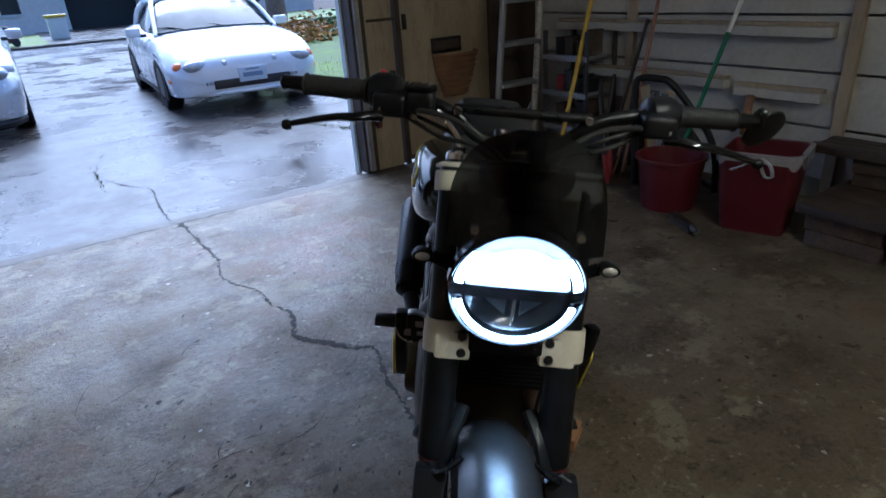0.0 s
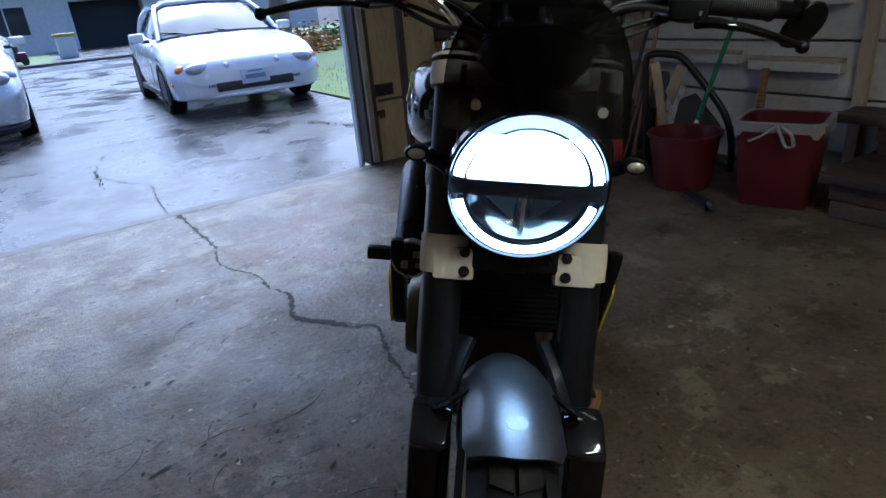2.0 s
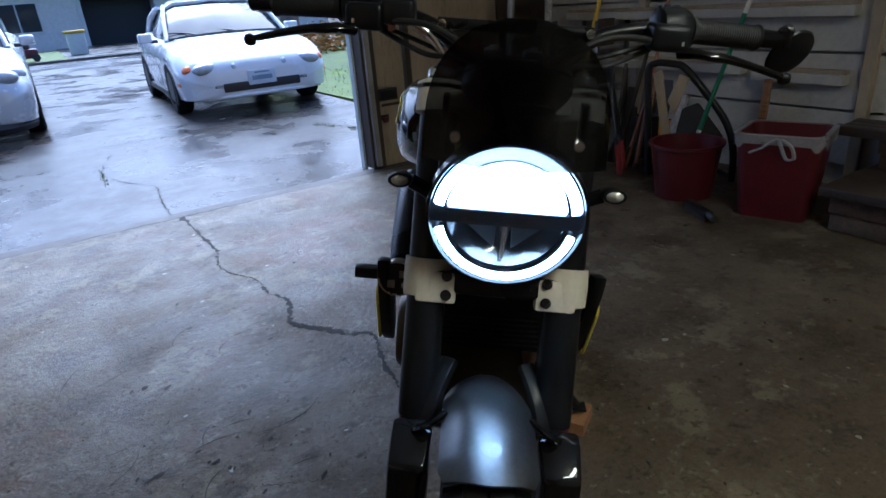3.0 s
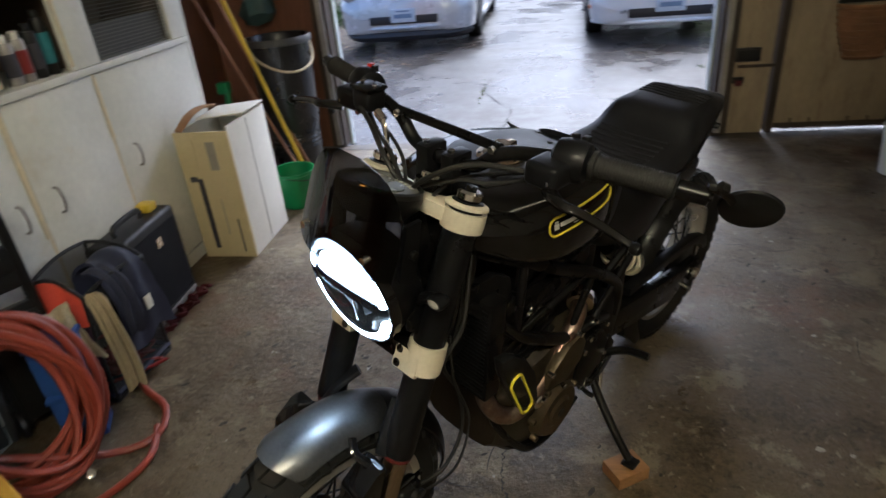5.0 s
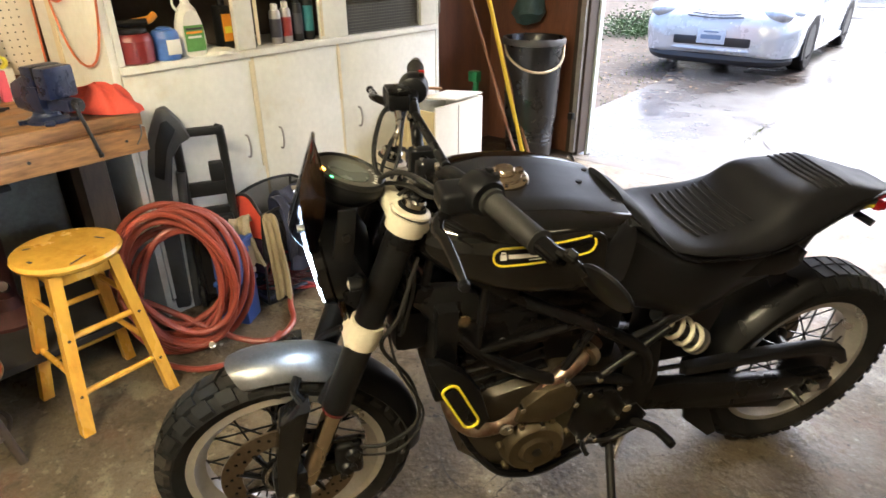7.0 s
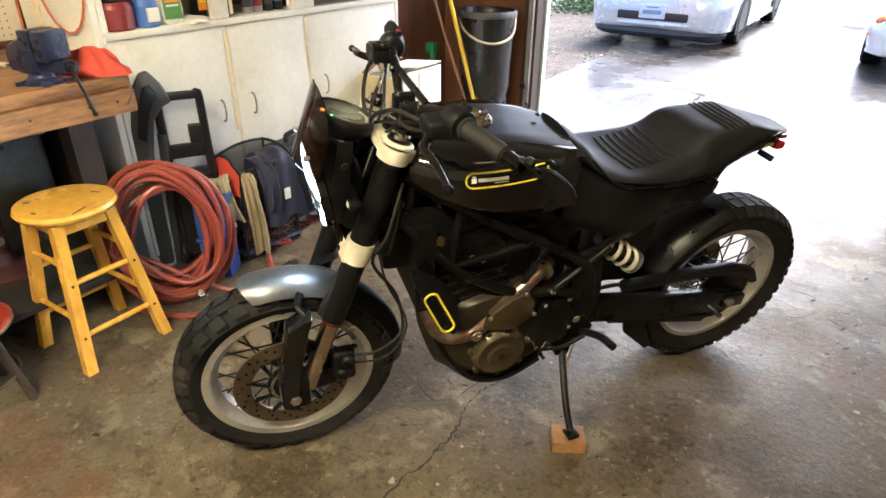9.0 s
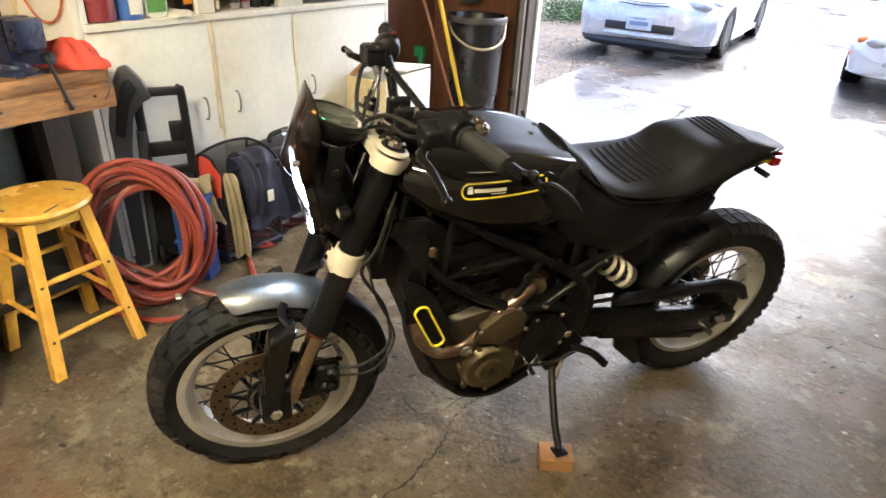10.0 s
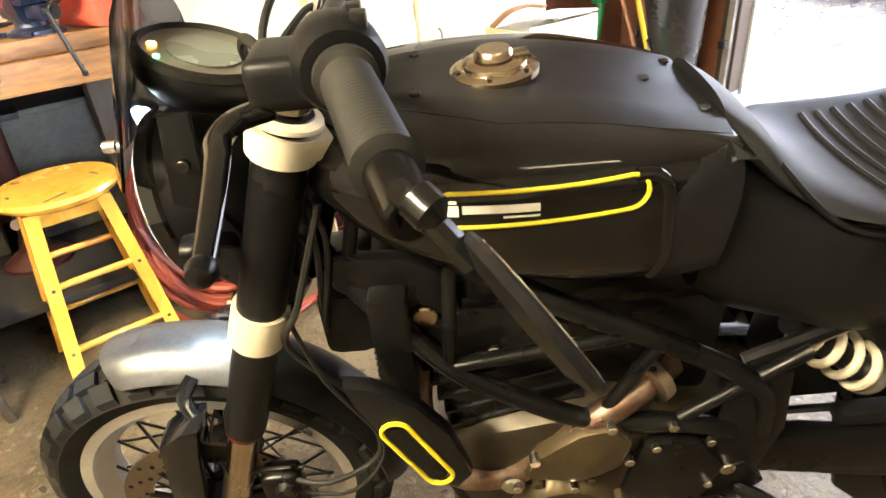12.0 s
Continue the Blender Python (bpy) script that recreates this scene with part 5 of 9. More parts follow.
# trellis frame
for s, side in SIDES:
    runs = [
        [(1.075, 0.03, 0.875), (1.03, 0.075, 0.835), (0.93, 0.118, 0.782), (0.80, 0.132, 0.705), (0.69, 0.136, 0.645), (0.56, 0.13, 0.545), (0.53, 0.12, 0.44)],
        [(1.105, 0.03, 0.790), (1.05, 0.085, 0.735), (0.945, 0.125, 0.625), (0.86, 0.134, 0.565), (0.765, 0.138, 0.515), (0.66, 0.136, 0.495), (0.575, 0.125, 0.455)],
    ]
    for r in runs:
        part("frame_tube", tube([(x, y * s, z) for x, y, z in r], 0.0135, 10), m_matte, bike, "black steel trellis frame tube")
    for a, b in (((0.945, 0.128, 0.625), (0.735, 0.136, 0.665)), ((0.70, 0.136, 0.650), (0.765, 0.138, 0.515)), ((0.665, 0.136, 0.495), (0.51, 0.128, 0.605)), ((1.03, 0.08, 0.835), (1.05, 0.085, 0.735)), ((0.935, 0.12, 0.78), (0.945, 0.126, 0.63))):
        part("frame_strut", cyl((a[0], a[1] * s, a[2]), (b[0], b[1] * s, b[2]), 0.0085, seg=10), m_matte, bike)
    part("subframe_tube", tube([(0.57, 0.10 * s, 0.56), (0.42, 0.095 * s, 0.63), (0.22, 0.07 * s, 0.74)], 0.011, 8), m_matte, bike)
    part("frame_plate", plate([(0.60, 0.55), (0.52, 0.57), (0.50, 0.45), (0.52, 0.34), (0.56, 0.26), (0.61, 0.27), (0.62, 0.36), (0.60, 0.45)], 0.022, 0.006, at=0.118 * s), m_matte, bike)
    part("pivot_bolt", cyl((0.565, 0.128 * s, 0.372), (0.565, 0.138 * s, 0.372), 0.012, seg=16, b=0.002), m_steel, bike)
    for x, z in ((0.891, 0.634), (0.862, 0.622)):
        part("engine_mount_bolt", cyl((x, 0.112 * s, z), (x, 0.120 * s, z), 0.0085, seg=12, b=0.001), m_steel, bike)
    part("coil_plate", plate([(0.925, 0.70), (0.83, 0.69), (0.74, 0.645), (0.79, 0.60), (0.90, 0.60)], 0.02, 0.006, at=0.098 * s), m_matte, bike)
    part("frame_nut", cyl((0.668, 0.146 * s, 0.505), (0.668, 0.154 * s, 0.505), 0.007, seg=6), m_steel, bike)

# engine
part("crankcase", half_loft([(0.955, [(0, 0.46), (0.08, 0.455), (0.11, 0.42), (0.11, 0.33), (0.08, 0.27), (0, 0.26)]), (0.90, [(0, 0.50), (0.1, 0.495), (0.135, 0.45), (0.135, 0.30), (0.1, 0.245), (0, 0.24)]),
                               (0.78, [(0, 0.53), (0.11, 0.525), (0.145, 0.48), (0.145, 0.27), (0.11, 0.235), (0, 0.23)]), (0.66, [(0, 0.52), (0.1, 0.51), (0.13, 0.46), (0.13, 0.30), (0.1, 0.26), (0, 0.25)]),
                               (0.56, [(0, 0.48), (0.08, 0.47), (0.1, 0.43), (0.1, 0.33), (0.08, 0.30), (0, 0.29)])], 3, 2), m_case, bike, "dark bronze engine crankcase")
gen = part("generator_cover", cyl((0.800, 0.135, 0.330), (0.800, 0.166, 0.330), 0.078, 0.070, seg=40, b=0.006), m_bronze, bike, "round bronze generator cover")
part("cover_boss", cyl((0.800, 0.163, 0.330), (0.800, 0.172, 0.330), 0.042, 0.036, seg=32, b=0.003), m_bronze, gen)
part("inspection_plug", cyl((0.800, 0.171, 0.330), (0.800, 0.175, 0.330), 0.012, seg=6), m_dsteel, gen)
for k in range(7):
    a = 2 * math.pi * k / 7 + 0.2
    part("cover_screw", cyl((0.8 + 0.082 * math.cos(a), 0.142, 0.33 + 0.082 * math.sin(a)), (0.8 + 0.082 * math.cos(a), 0.158, 0.33 + 0.082 * math.sin(a)), 0.0085, 0.007, seg=10), m_bronze, gen)
part("oil_pump_cover", plate([(0.86, 0.43), (0.84, 0.475), (0.79, 0.515), (0.745, 0.525), (0.72, 0.49), (0.73, 0.44), (0.78, 0.41)], 0.03, 0.008, at=0.148), m_bronze, bike, "bronze oil filter cover")
for x, z in ((0.845, 0.47), (0.752, 0.527), (0.722, 0.455), (0.79, 0.40), (0.868, 0.412)):
    part("cover_screw", cyl((x, 0.15, z), (x, 0.167, z), 0.007, seg=8, b=0.001), m_steel, bike)
part("oil_plug", cyl((0.872, 0.138, 0.405), (0.872, 0.158, 0.405), 0.017, seg=20, b=0.003), m_alu, bike, "alloy oil filler plug")
part("clutch_cover", cyl((0.74, -0.13, 0.36), (0.74, -0.172, 0.36), 0.092, 0.082, seg=40, b=0.006), m_bronze, bike, "round bronze clutch cover")
cyl_m = Matrix.Translation((0.86, 0, 0.50)) @ Matrix.Rotation(radians(14), 4, "Y")
part("cylinder_head", box(-0.085, 0.085, -0.105, 0.105, -0.03, 0.20, 0.02, m=cyl_m), m_matte, bike, "black cylinder and head")
for k in range(5):
    part("cylinder_fin", box(-0.09, 0.09, -0.11, 0.11, 0.005 + 0.03 * k, 0.011 + 0.03 * k, 0.002, m=cyl_m), m_matte, bike)
part("airbox", box(0.60, 0.92, -0.095, 0.095, 0.67, 0.80, 0.02), m_matte, bike)
part("intake_cover", box(0.60, 0.84, -0.088, 0.088, 0.49, 0.68, 0.02), m_matte, bike)
part("throttle_body", cyl((0.74, 0.03, 0.64), (0.62, 0.03, 0.64), 0.04, seg=18), m_dsteel, bike)
part("sprocket_cover", plate([(0.70, 0.47), (0.62, 0.46), (0.58, 0.40), (0.60, 0.32), (0.68, 0.30), (0.72, 0.36)], 0.03, 0.008, at=0.135), m_matte, bike)
for x, z in ((0.615, 0.47), (0.685, 0.465), (0.60, 0.37), (0.69, 0.315), (0.645, 0.305)):
    part("cover_screw", cyl((x, 0.148, z), (x, 0.157, z), 0.0065, seg=8, b=0.001), m_steel, bike)
part("header_pipe", tube([(0.93, 0.03, 0.60), (0.985, 0.07, 0.55), (0.985, 0.10, 0.45), (0.945, 0.125, 0.398), (0.88, 0.135, 0.405), (0.83, 0.138, 0.45), (0.785, 0.138, 0.498), (0.725, 0.130, 0.545), (0.66, 0.09, 0.56)], 0.019, 14), m_pipe, bike, "heat-tinted exhaust header pipe")
part("pipe_flange", lathe([(0.02, -0.01), (0.03, -0.008), (0.03, 0.008), (0.02, 0.01)], (0.69, 0.113, 0.555), (-0.8, -0.5, 0.2), 16, caps=True), m_fork, bike)
part("belly_muffler", half_loft([(0.945, [(0, 0.36), (0.06, 0.35), (0.085, 0.32), (0.08, 0.28), (0, 0.265)]), (0.89, [(0, 0.30), (0.08, 0.29), (0.115, 0.255), (0.10, 0.215), (0, 0.205)]), (0.80, [(0, 0.27), (0.09, 0.26), (0.125, 0.225), (0.11, 0.185), (0, 0.175)]),
                                   (0.68, [(0, 0.27), (0.09, 0.26), (0.12, 0.23), (0.10, 0.20), (0, 0.19)]), (0.60, [(0, 0.29), (0.07, 0.28), (0.09, 0.26), (0.08, 0.24), (0, 0.23)])], 3, 2), m_matte, bike, "black belly pan and collector box")
part("skid_edge", tube([(0.985, 0.085, 0.46), (0.955, 0.110, 0.36), (0.905, 0.13, 0.275), (0.85, 0.135, 0.222), (0.76, 0.135, 0.205), (0.66, 0.13, 0.245)], 0.009, 8), m_matte, bike)
part("skid_edge", tube([(0.985, -0.085, 0.46), (0.955, -0.110, 0.36), (0.905, -0.13, 0.275), (0.85, -0.135, 0.222), (0.76, -0.135, 0.205), (0.66, -0.13, 0.245)], 0.009, 8), m_matte, bike)
part("muffler", tube([(0.58, -0.13, 0.30), (0.48, -0.17, 0.33), (0.42, -0.19, 0.36)], 0.024, 14), m_dsteel, bike, "steel exhaust mid pipe")
part("muffler_can", lathe([(0.02, 0), (0.045, 0.02), (0.052, 0.06), (0.052, 0.34), (0.046, 0.36), (0.02, 0.365)], (0.43, -0.19, 0.36), (-0.86, -0.03, 0.42), 28, caps=True), m_matte, bike, "black muffler")

# swing arm, chain, guards, shock, stand, pegs
for s, side in SIDES:
    part("swing_arm", plate([(0.60, 0.41), (0.45, 0.405), (0.25, 0.366), (0.03, 0.330), (-0.055, 0.325), (-0.066, 0.262), (0.03, 0.254), (0.28, 0.278), (0.50, 0.325), (0.60, 0.345)], 0.034, 0.009, at=0.100 * s), m_matte, bike, "black swing arm")
    part("axle_adjuster", box(-0.060, 0.015, min(0.115 * s, 0.124 * s), max(0.115 * s, 0.124 * s), 0.270, 0.312, 0.003), m_dsteel, bike)
    part("rear_axle_nut", cyl((0.002, 0.118 * s, RZ), (0.002, 0.136 * s, RZ), 0.015, seg=6, b=0.002), m_alu, bike, "steel rear axle nut")
    peg = part("foot_peg", tube([(0.54, 0.13 * s, 0.318), (0.50, 0.17 * s, 0.322), (0.49, 0.225 * s, 0.328)], 0.011, 8), m_matte, bike, "black foot peg")
    part("peg_hanger", plate([(0.60, 0.36), (0.54, 0.38), (0.50, 0.33), (0.53, 0.29), (0.59, 0.29)], 0.016, 0.004, at=0.125 * s), m_matte, bike)
    part("spool", cyl((0.02, 0.11 * s, 0.245), (0.02, 0.135 * s, 0.245), 0.009, seg=12), m_alu, bike)
part("shift_lever", tube([(0.53, 0.14, 0.305), (0.60, 0.148, 0.288), (0.67, 0.152, 0.300), (0.68, 0.185, 0.302)], 0.006, 8), m_dsteel, bike)
part("shift_linkage", cyl((0.67, 0.15, 0.30), (0.635, 0.14, 0.37), 0.004, seg=8), m_steel, bike)
part("chain", tube([(0.60, 0.075, 0.415), (0.35, 0.074, 0.41), (0.02, 0.073, 0.388), (-0.07, 0.073, 0.36), (-0.10, 0.073, 0.292), (-0.07, 0.073, 0.225), (0.02, 0.073, 0.196), (0.35, 0.074, 0.265), (0.58, 0.075, 0.325)], 0.0075, 6, flat=0.8), m_dsteel, bike, "dark drive chain")
part("chain_guard", plate([(0.40, 0.428), (0.16, 0.428), (0.0, 0.418), (-0.085, 0.388), (-0.118, 0.335), (-0.094, 0.330), (-0.064, 0.362), (0.01, 0.390), (0.18, 0.398), (0.40, 0.402)], 0.03, 0.006, at=0.088), m_satin, bike, "black chain guard")
part("lower_chain_guard", plate([(0.42, 0.285), (0.20, 0.235), (0.05, 0.20), (0.03, 0.225), (0.20, 0.262), (0.42, 0.31)], 0.02, 0.004, at=0.088), m_satin, bike)
part("chain_fin", plate([(0.36, 0.29), (0.28, 0.26), (0.215, 0.135), (0.24, 0.125), (0.34, 0.22)], 0.012, 0.004, at=0.085), m_satin, bike)
coil = []
ax0, ax1 = Vector((0.375, 0.075, 0.490)), Vector((0.485, 0.062, 0.575))
a, c = axes(ax1 - ax0)
for k in range(0, 91):
    t = k / 90
    ang = 2 * math.pi * 3.8 * t
    coil.append(ax0.lerp(ax1, t) + (a * math.cos(ang) + c * math.sin(ang)) * 0.030)
part("shock_spring", tube(coil, 0.0062, 8, per=1), m_cream, bike, "cream painted shock spring")
part("shock_body", cyl(ax0 - (ax1 - ax0) * 0.15, ax1 + (ax1 - ax0) * 0.12, 0.018, seg=16), m_dsteel, bike)
part("shock_collar", cyl(ax0 - (ax1 - ax0) * 0.02, ax0 + (ax1 - ax0) * 0.03, 0.035, seg=20), m_alu, bike)
stand = part("side_stand", tube([(0.585, 0.128, 0.262), (0.594, 0.170, 0.210), (0.610, 0.240, 0.145), (0.612, 0.286, 0.096)], 0.0105, 10), m_dsteel, bike, "black steel side stand")
part("stand_foot", box(-0.018, 0.018, -0.018, 0.018, -0.006, 0.003, 0.003, m=Matrix.Translation((0.612, 0.292, 0.092)) @ Matrix.Rotation(radians(9.7), 4, "X")), m_dsteel, stand)
part("stand_spring", tube([(0.555, 0.135, 0.30), (0.575, 0.15, 0.24), (0.60, 0.175, 0.185)], 0.006, 6), m_steel, stand)
part("stand_bracket", box(0.56, 0.61, 0.10, 0.14, 0.245, 0.30, 0.006), m_matte, bike)
bm = bmesh.new()
g = []
for k in range(13):
    a = radians(12 + 66 * k / 12)
    hw = 0.074 + 0.010 * math.sin(math.pi * k / 12)
    row = []
    for u in range(9):
        t = u / 4 - 1
        rr = 0.318 - 0.030 * abs(t) ** 3
        row.append(bm.verts.new((-0.012 + rr * math.cos(a), hw * t, RZ + rr * math.sin(a))))
    g.append(row)
for k in range(12):
    for u in range(8):
        bm.faces.new((g[k][u], g[k][u + 1], g[k + 1][u + 1], g[k + 1][u]))
bmesh.ops.recalc_face_normals(bm, faces=bm.faces)
bmesh.ops.solidify(bm, geom=bm.faces[:], thickness=-0.004)
part("rear_hugger", bm, m_matte, bike, "black hugger over the rear tyre")
part("battery_box", plate([(0.47, 0.42), (0.47, 0.66), (0.36, 0.70), (0.31, 0.68), (0.315, 0.55), (0.345, 0.42)], 0.12, 0.01), m_satin, bike)
part("plate_holder", plate([(0.10, 0.80), (0.04, 0.795), (0.055, 0.775), (0.10, 0.765), (0.16, 0.755)], 0.05, 0.006), m_satin, bike)

SHIFT = Vector((0.03, -0.035, 0))
# ---- built-in cabinet on the west side ----
CF = -0.235
cab = thing("cabinet", "built-in cream cabinet with doors below and open niches", "cabinet", Matrix.Translation((0, 0, 0)))
part("end_panel", box(W0, CF - 0.002, -2.895, -2.87, 0.0, 2.2, 0.003), m_cab, cab)
part("end_panel", box(W0, CF - 0.002, -1.215, -1.19, 0.0, 2.2, 0.003), m_cab, cab)
part("back_panel", box(W0 + 0.001, W0 + 0.012, -2.869, -1.216, 0.0, 2.2), m_cab, cab)
part("bottom_shelf", box(W0 + 0.013, CF - 0.03, -2.869, -1.216, 0.06, 0.08), m_cab, cab)
part("toe_board", box(CF - 0.02, CF - 0.004, -2.869, -1.216, 0.0, 0.06), m_cab, cab)
part("niche_shelf", box(-0.60, CF + 0.014, -2.869, -1.216, 0.945, 0.972, 0.005), m_cab, cab, "cream ledge under the niches")
part("niche_back", box(-0.60, -0.588, -2.869, -1.216, 0.973, 1.234), m_niche, cab, "dark brown back of the niches")
part("niche_top", box(-0.60, CF, -2.869, -1.216, 1.235, 1.262), m_cab, cab)
for y0, y1 in ((-2.869, -2.847), (-2.405, -2.325), (-1.985, -1.835), (-1.335, -1.216)):
    part("stile", box(CF - 0.022, CF + 0.003, y0, y1, 0.973, 1.234, 0.003), m_cab, cab)
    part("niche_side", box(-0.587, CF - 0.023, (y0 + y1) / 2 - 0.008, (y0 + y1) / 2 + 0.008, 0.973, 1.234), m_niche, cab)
for y0, y1, hy in ((-2.866, -2.357, -2.43), (-2.343, -1.907, -2.264), (-1.893, -1.222, -1.80)):
    d = part("cabinet_door", box(CF - 0.018, CF, y0, y1, 0.07, 0.943, 0.004), m_cab, cab, "cream painted cabinet door")
    part("handle", tube([(CF - 0.002, hy, 0.645), (CF + 0.016, hy, 0.64), (CF + 0.024, hy, 0.60), (CF + 0.016, hy, 0.56), (CF - 0.002, hy, 0.555)], 0.0042, 8), m_track, d, "dull metal pull handle")
    u = part("upper_door", box(CF - 0.018, CF, y0, y1, 1.266, 2.19, 0.004), m_cab, cab, "cream painted upper cabinet door")
for y in (-2.350, -1.900):
    part("stained_seam", box(CF - 0.016, CF - 0.002, y - 0.0065, y + 0.0065, 0.07, 0.943), m_stain, cab, "yellowed glue seam")
for y, z0, z1 in ((-2.318, 0.985, 1.23), (-1.99, 0.985, 1.23), (-1.91, 0.70, 0.93), (-2.37, 0.50, 0.93)):
    part("yellow_streak", box(CF + 0.0005, CF + 0.0042, y, y + 0.016, z0, z1, 0.001), m_stain, cab)
# third niche is closed by a wire screen
screen = part("screen_frame", box(CF - 0.016, CF - 0.0115, -1.834, -1.336, 0.974, 0.982), m_wire, cab, "grey wire screen")
for k in range(30):
    y = -1.832 + 0.494 * k / 29
    part("wire", cyl((CF - 0.010, y, 0.975), (CF - 0.010, y, 1.233), 0.0013, seg=4), m_wire, screen, smooth=False)
for k in range(20):
    z = 0.978 + 0.255 * k / 19
    part("wire", cyl((CF - 0.008, -1.832, z), (CF - 0.008, -1.338, z), 0.0013, seg=4), m_wire, screen, smooth=False)
part("screen_board", box(CF - 0.05, CF - 0.035, -1.832, -1.338, 0.975, 1.10), m_greyp, cab)

SHIFT = Vector((0.06, -0.07, 0))
# things in the niches
def can(name, label, cat, x, y, z, r, hgt, mt, cap_mt, cap_h=0.02, m2=None):
    o = thing(name, label, cat, Matrix.Translation((x, y, z)))
    part("can_body", lathe([(r * 0.9, 0.0), (r, 0.004), (r, hgt - 0.012), (r * 0.85, hgt), (0.3 * r, hgt + 0.002)], (0, 0, 0), (0, 0, 1), 24, caps=True), mt, o)
    if m2:
        part("label_band", lathe([(r + 0.0008, hgt * 0.2), (r + 0.0008, hgt * 0.75)], (0, 0, 0), (0, 0, 1), 24), m2, o)
    part("cap", lathe([(r * 0.6, hgt + 0.001), (r * 0.6, hgt + cap_h), (r * 0.45, hgt + cap_h + 0.004)], (0, 0, 0), (0, 0, 1), 18, caps=True), cap_mt, o)
    return o


jar = thing("maroon_jug", "maroon plastic jar with a dark lid in the niche", "jar", Matrix.Translation((-0.315, -2.75, 0.972)))
part("jar_body", lathe([(0.058, 0), (0.066, 0.006), (0.067, 0.085), (0.058, 0.098)], (0, 0, 0), (0, 0, 1), 28, caps=True), m_brownjar, jar)
part("lid", cyl((0, 0, 0.098), (0, 0, 0.116), 0.054, seg=24, b=0.004), m_blackp, jar)
part("label_band", lathe([(0.0675, 0.02), (0.0680, 0.075)], (0, 0, 0), (0, 0, 1), 28), m_brownjar, jar)
sq = thing("spring_clamp", "black and orange spring clamp lying on a jar", "clamp", Matrix.Translation((-0.312, -2.755, 1.089)))
part("jaw", tube([(-0.03, -0.07, 0.012), (0, -0.02, 0.014), (0.02, 0.06, 0.016)], 0.012, 8), m_blackp, sq)
part("clamp_tip", tube([(-0.035, -0.085, 0.012), (-0.03, -0.06, 0.012)], 0.013, 8), m_orangep, sq)
part("clamp_handle", tube([(0.0, 0.02, 0.014), (0.01, 0.07, 0.020), (0.0, 0.10, 0.034)], 0.013, 8), m_orangep, sq)
tin = can("blue_tin", "blue tin with a pale label in the niche", "tin", -0.30, -2.637, 0.972, 0.046, 0.10, m_bluelabel, m_bluelabel, 0.006, m_bluelabel)
part("pale_label", box(0.035, 0.0475, -0.02, 0.03, 0.02, 0.07, 0.002), m_card, tin)
spray = thing("spray_bottle", "white trigger spray bottle with a green label", "bottle", Matrix.Translation((-0.31, -2.535, 0.972)) @ Matrix.Scale(0.94, 4))
part("bottle_body", half_loft([(-0.032, [(0, 0.17), (0.03, 0.15), (0.045, 0.09), (0.045, 0.01), (0, 0.0)]), (0.0, [(0, 0.20), (0.032, 0.18), (0.056, 0.10), (0.056, 0.0), (0, 0.0)]), (0.032, [(0, 0.17), (0.03, 0.15), (0.045, 0.09), (0.045, 0.01), (0, 0.0)])], 3, 2), m_whitep, spray)
part("neck", cyl((0, 0, 0.18), (0, 0, 0.225), 0.016, seg=16), m_whitep, spray)
part("trigger_head", box(-0.02, 0.02, -0.07, 0.03, 0.225, 0.262, 0.008), m_whitep, spray)
part("trigger", tube([(0, -0.045, 0.228), (0, -0.05, 0.19), (0, -0.035, 0.165)], 0.006, 6), m_whitep, spray)
part("label", box(0.0335, 0.0352, -0.04, 0.04, 0.02, 0.115), m_greenlab, spray, "green printed label")
for z, w, mt in ((0.098, 0.034, m_print), (0.085, 0.034, m_orangep), (0.068, 0.028, m_card)):
    part("label_bar", box(0.0354, 0.0362, -w, w, z, z + 0.008), mt, spray)
rag = part("niche_rag", jitter(lathe([(0.055, 0.0), (0.05, 0.012), (0.02, 0.018), (0.002, 0.016)], (-0.285, -2.445, 0.973), (0, 0, 1), 20, caps=True), 0.012, 22), m_card)
tagged(rag, "crumpled pale rag on the niche ledge", "rag")
ob = thing("oil_bottle", "orange and black oil bottle in the niche", "bottle", Matrix.Translation((-0.37, -2.355, 0.972)))
part("bottle_body", box(-0.03, 0.03, -0.028, 0.028, 0.0, 0.16, 0.01), m_blackp, ob)
part("label", box(0.0305, 0.0325, -0.022, 0.022, 0.03, 0.13), m_orangep, ob, "orange and yellow label")
part("label_bar", box(0.0327, 0.0337, -0.016, 0.016, 0.06, 0.085), m_ybright, ob)
part("cap", cyl((0, 0, 0.16), (0, 0, 0.185), 0.014, seg=14), m_blackp, ob)
for y, hgt, mt, m2 in ((-2.145, 0.13, m_greycan, m_print), (-2.092, 0.135, m_greycan, m_brownjar), (-1.975, 0.185, m_blackp, m_tealcan), (-2.033, 0.15, m_blackp, m_print)):
    can("spray_can", "spray can standing in the cabinet niche", "can", -0.32, y, 0.972, 0.024, hgt, mt, m_whitep if mt is m_greycan else m_blackp, 0.022, m2)["group"] = "cans in the niche"

SHIFT = Vector((0, 0, -0.02))
# hanging cord loops and tape on the cabinet end
def loop_cord(name, c, rx, rz, r, mt, label, tilt=0.0, turns=1):
    pts = []
    for k in range(28 * turns):
        a = 2 * math.pi * k / 28
        pts.append((c[0] + rx * math.cos(a) * (1 + 0.04 * math.sin(3 * a)), c[1] - 0.004 - 0.008 * (k // 28), c[2] + rz * math.sin(a)))
    return tagged(part(name, tube(pts, r, 8, closed=True, per=1), mt), label, "cord")


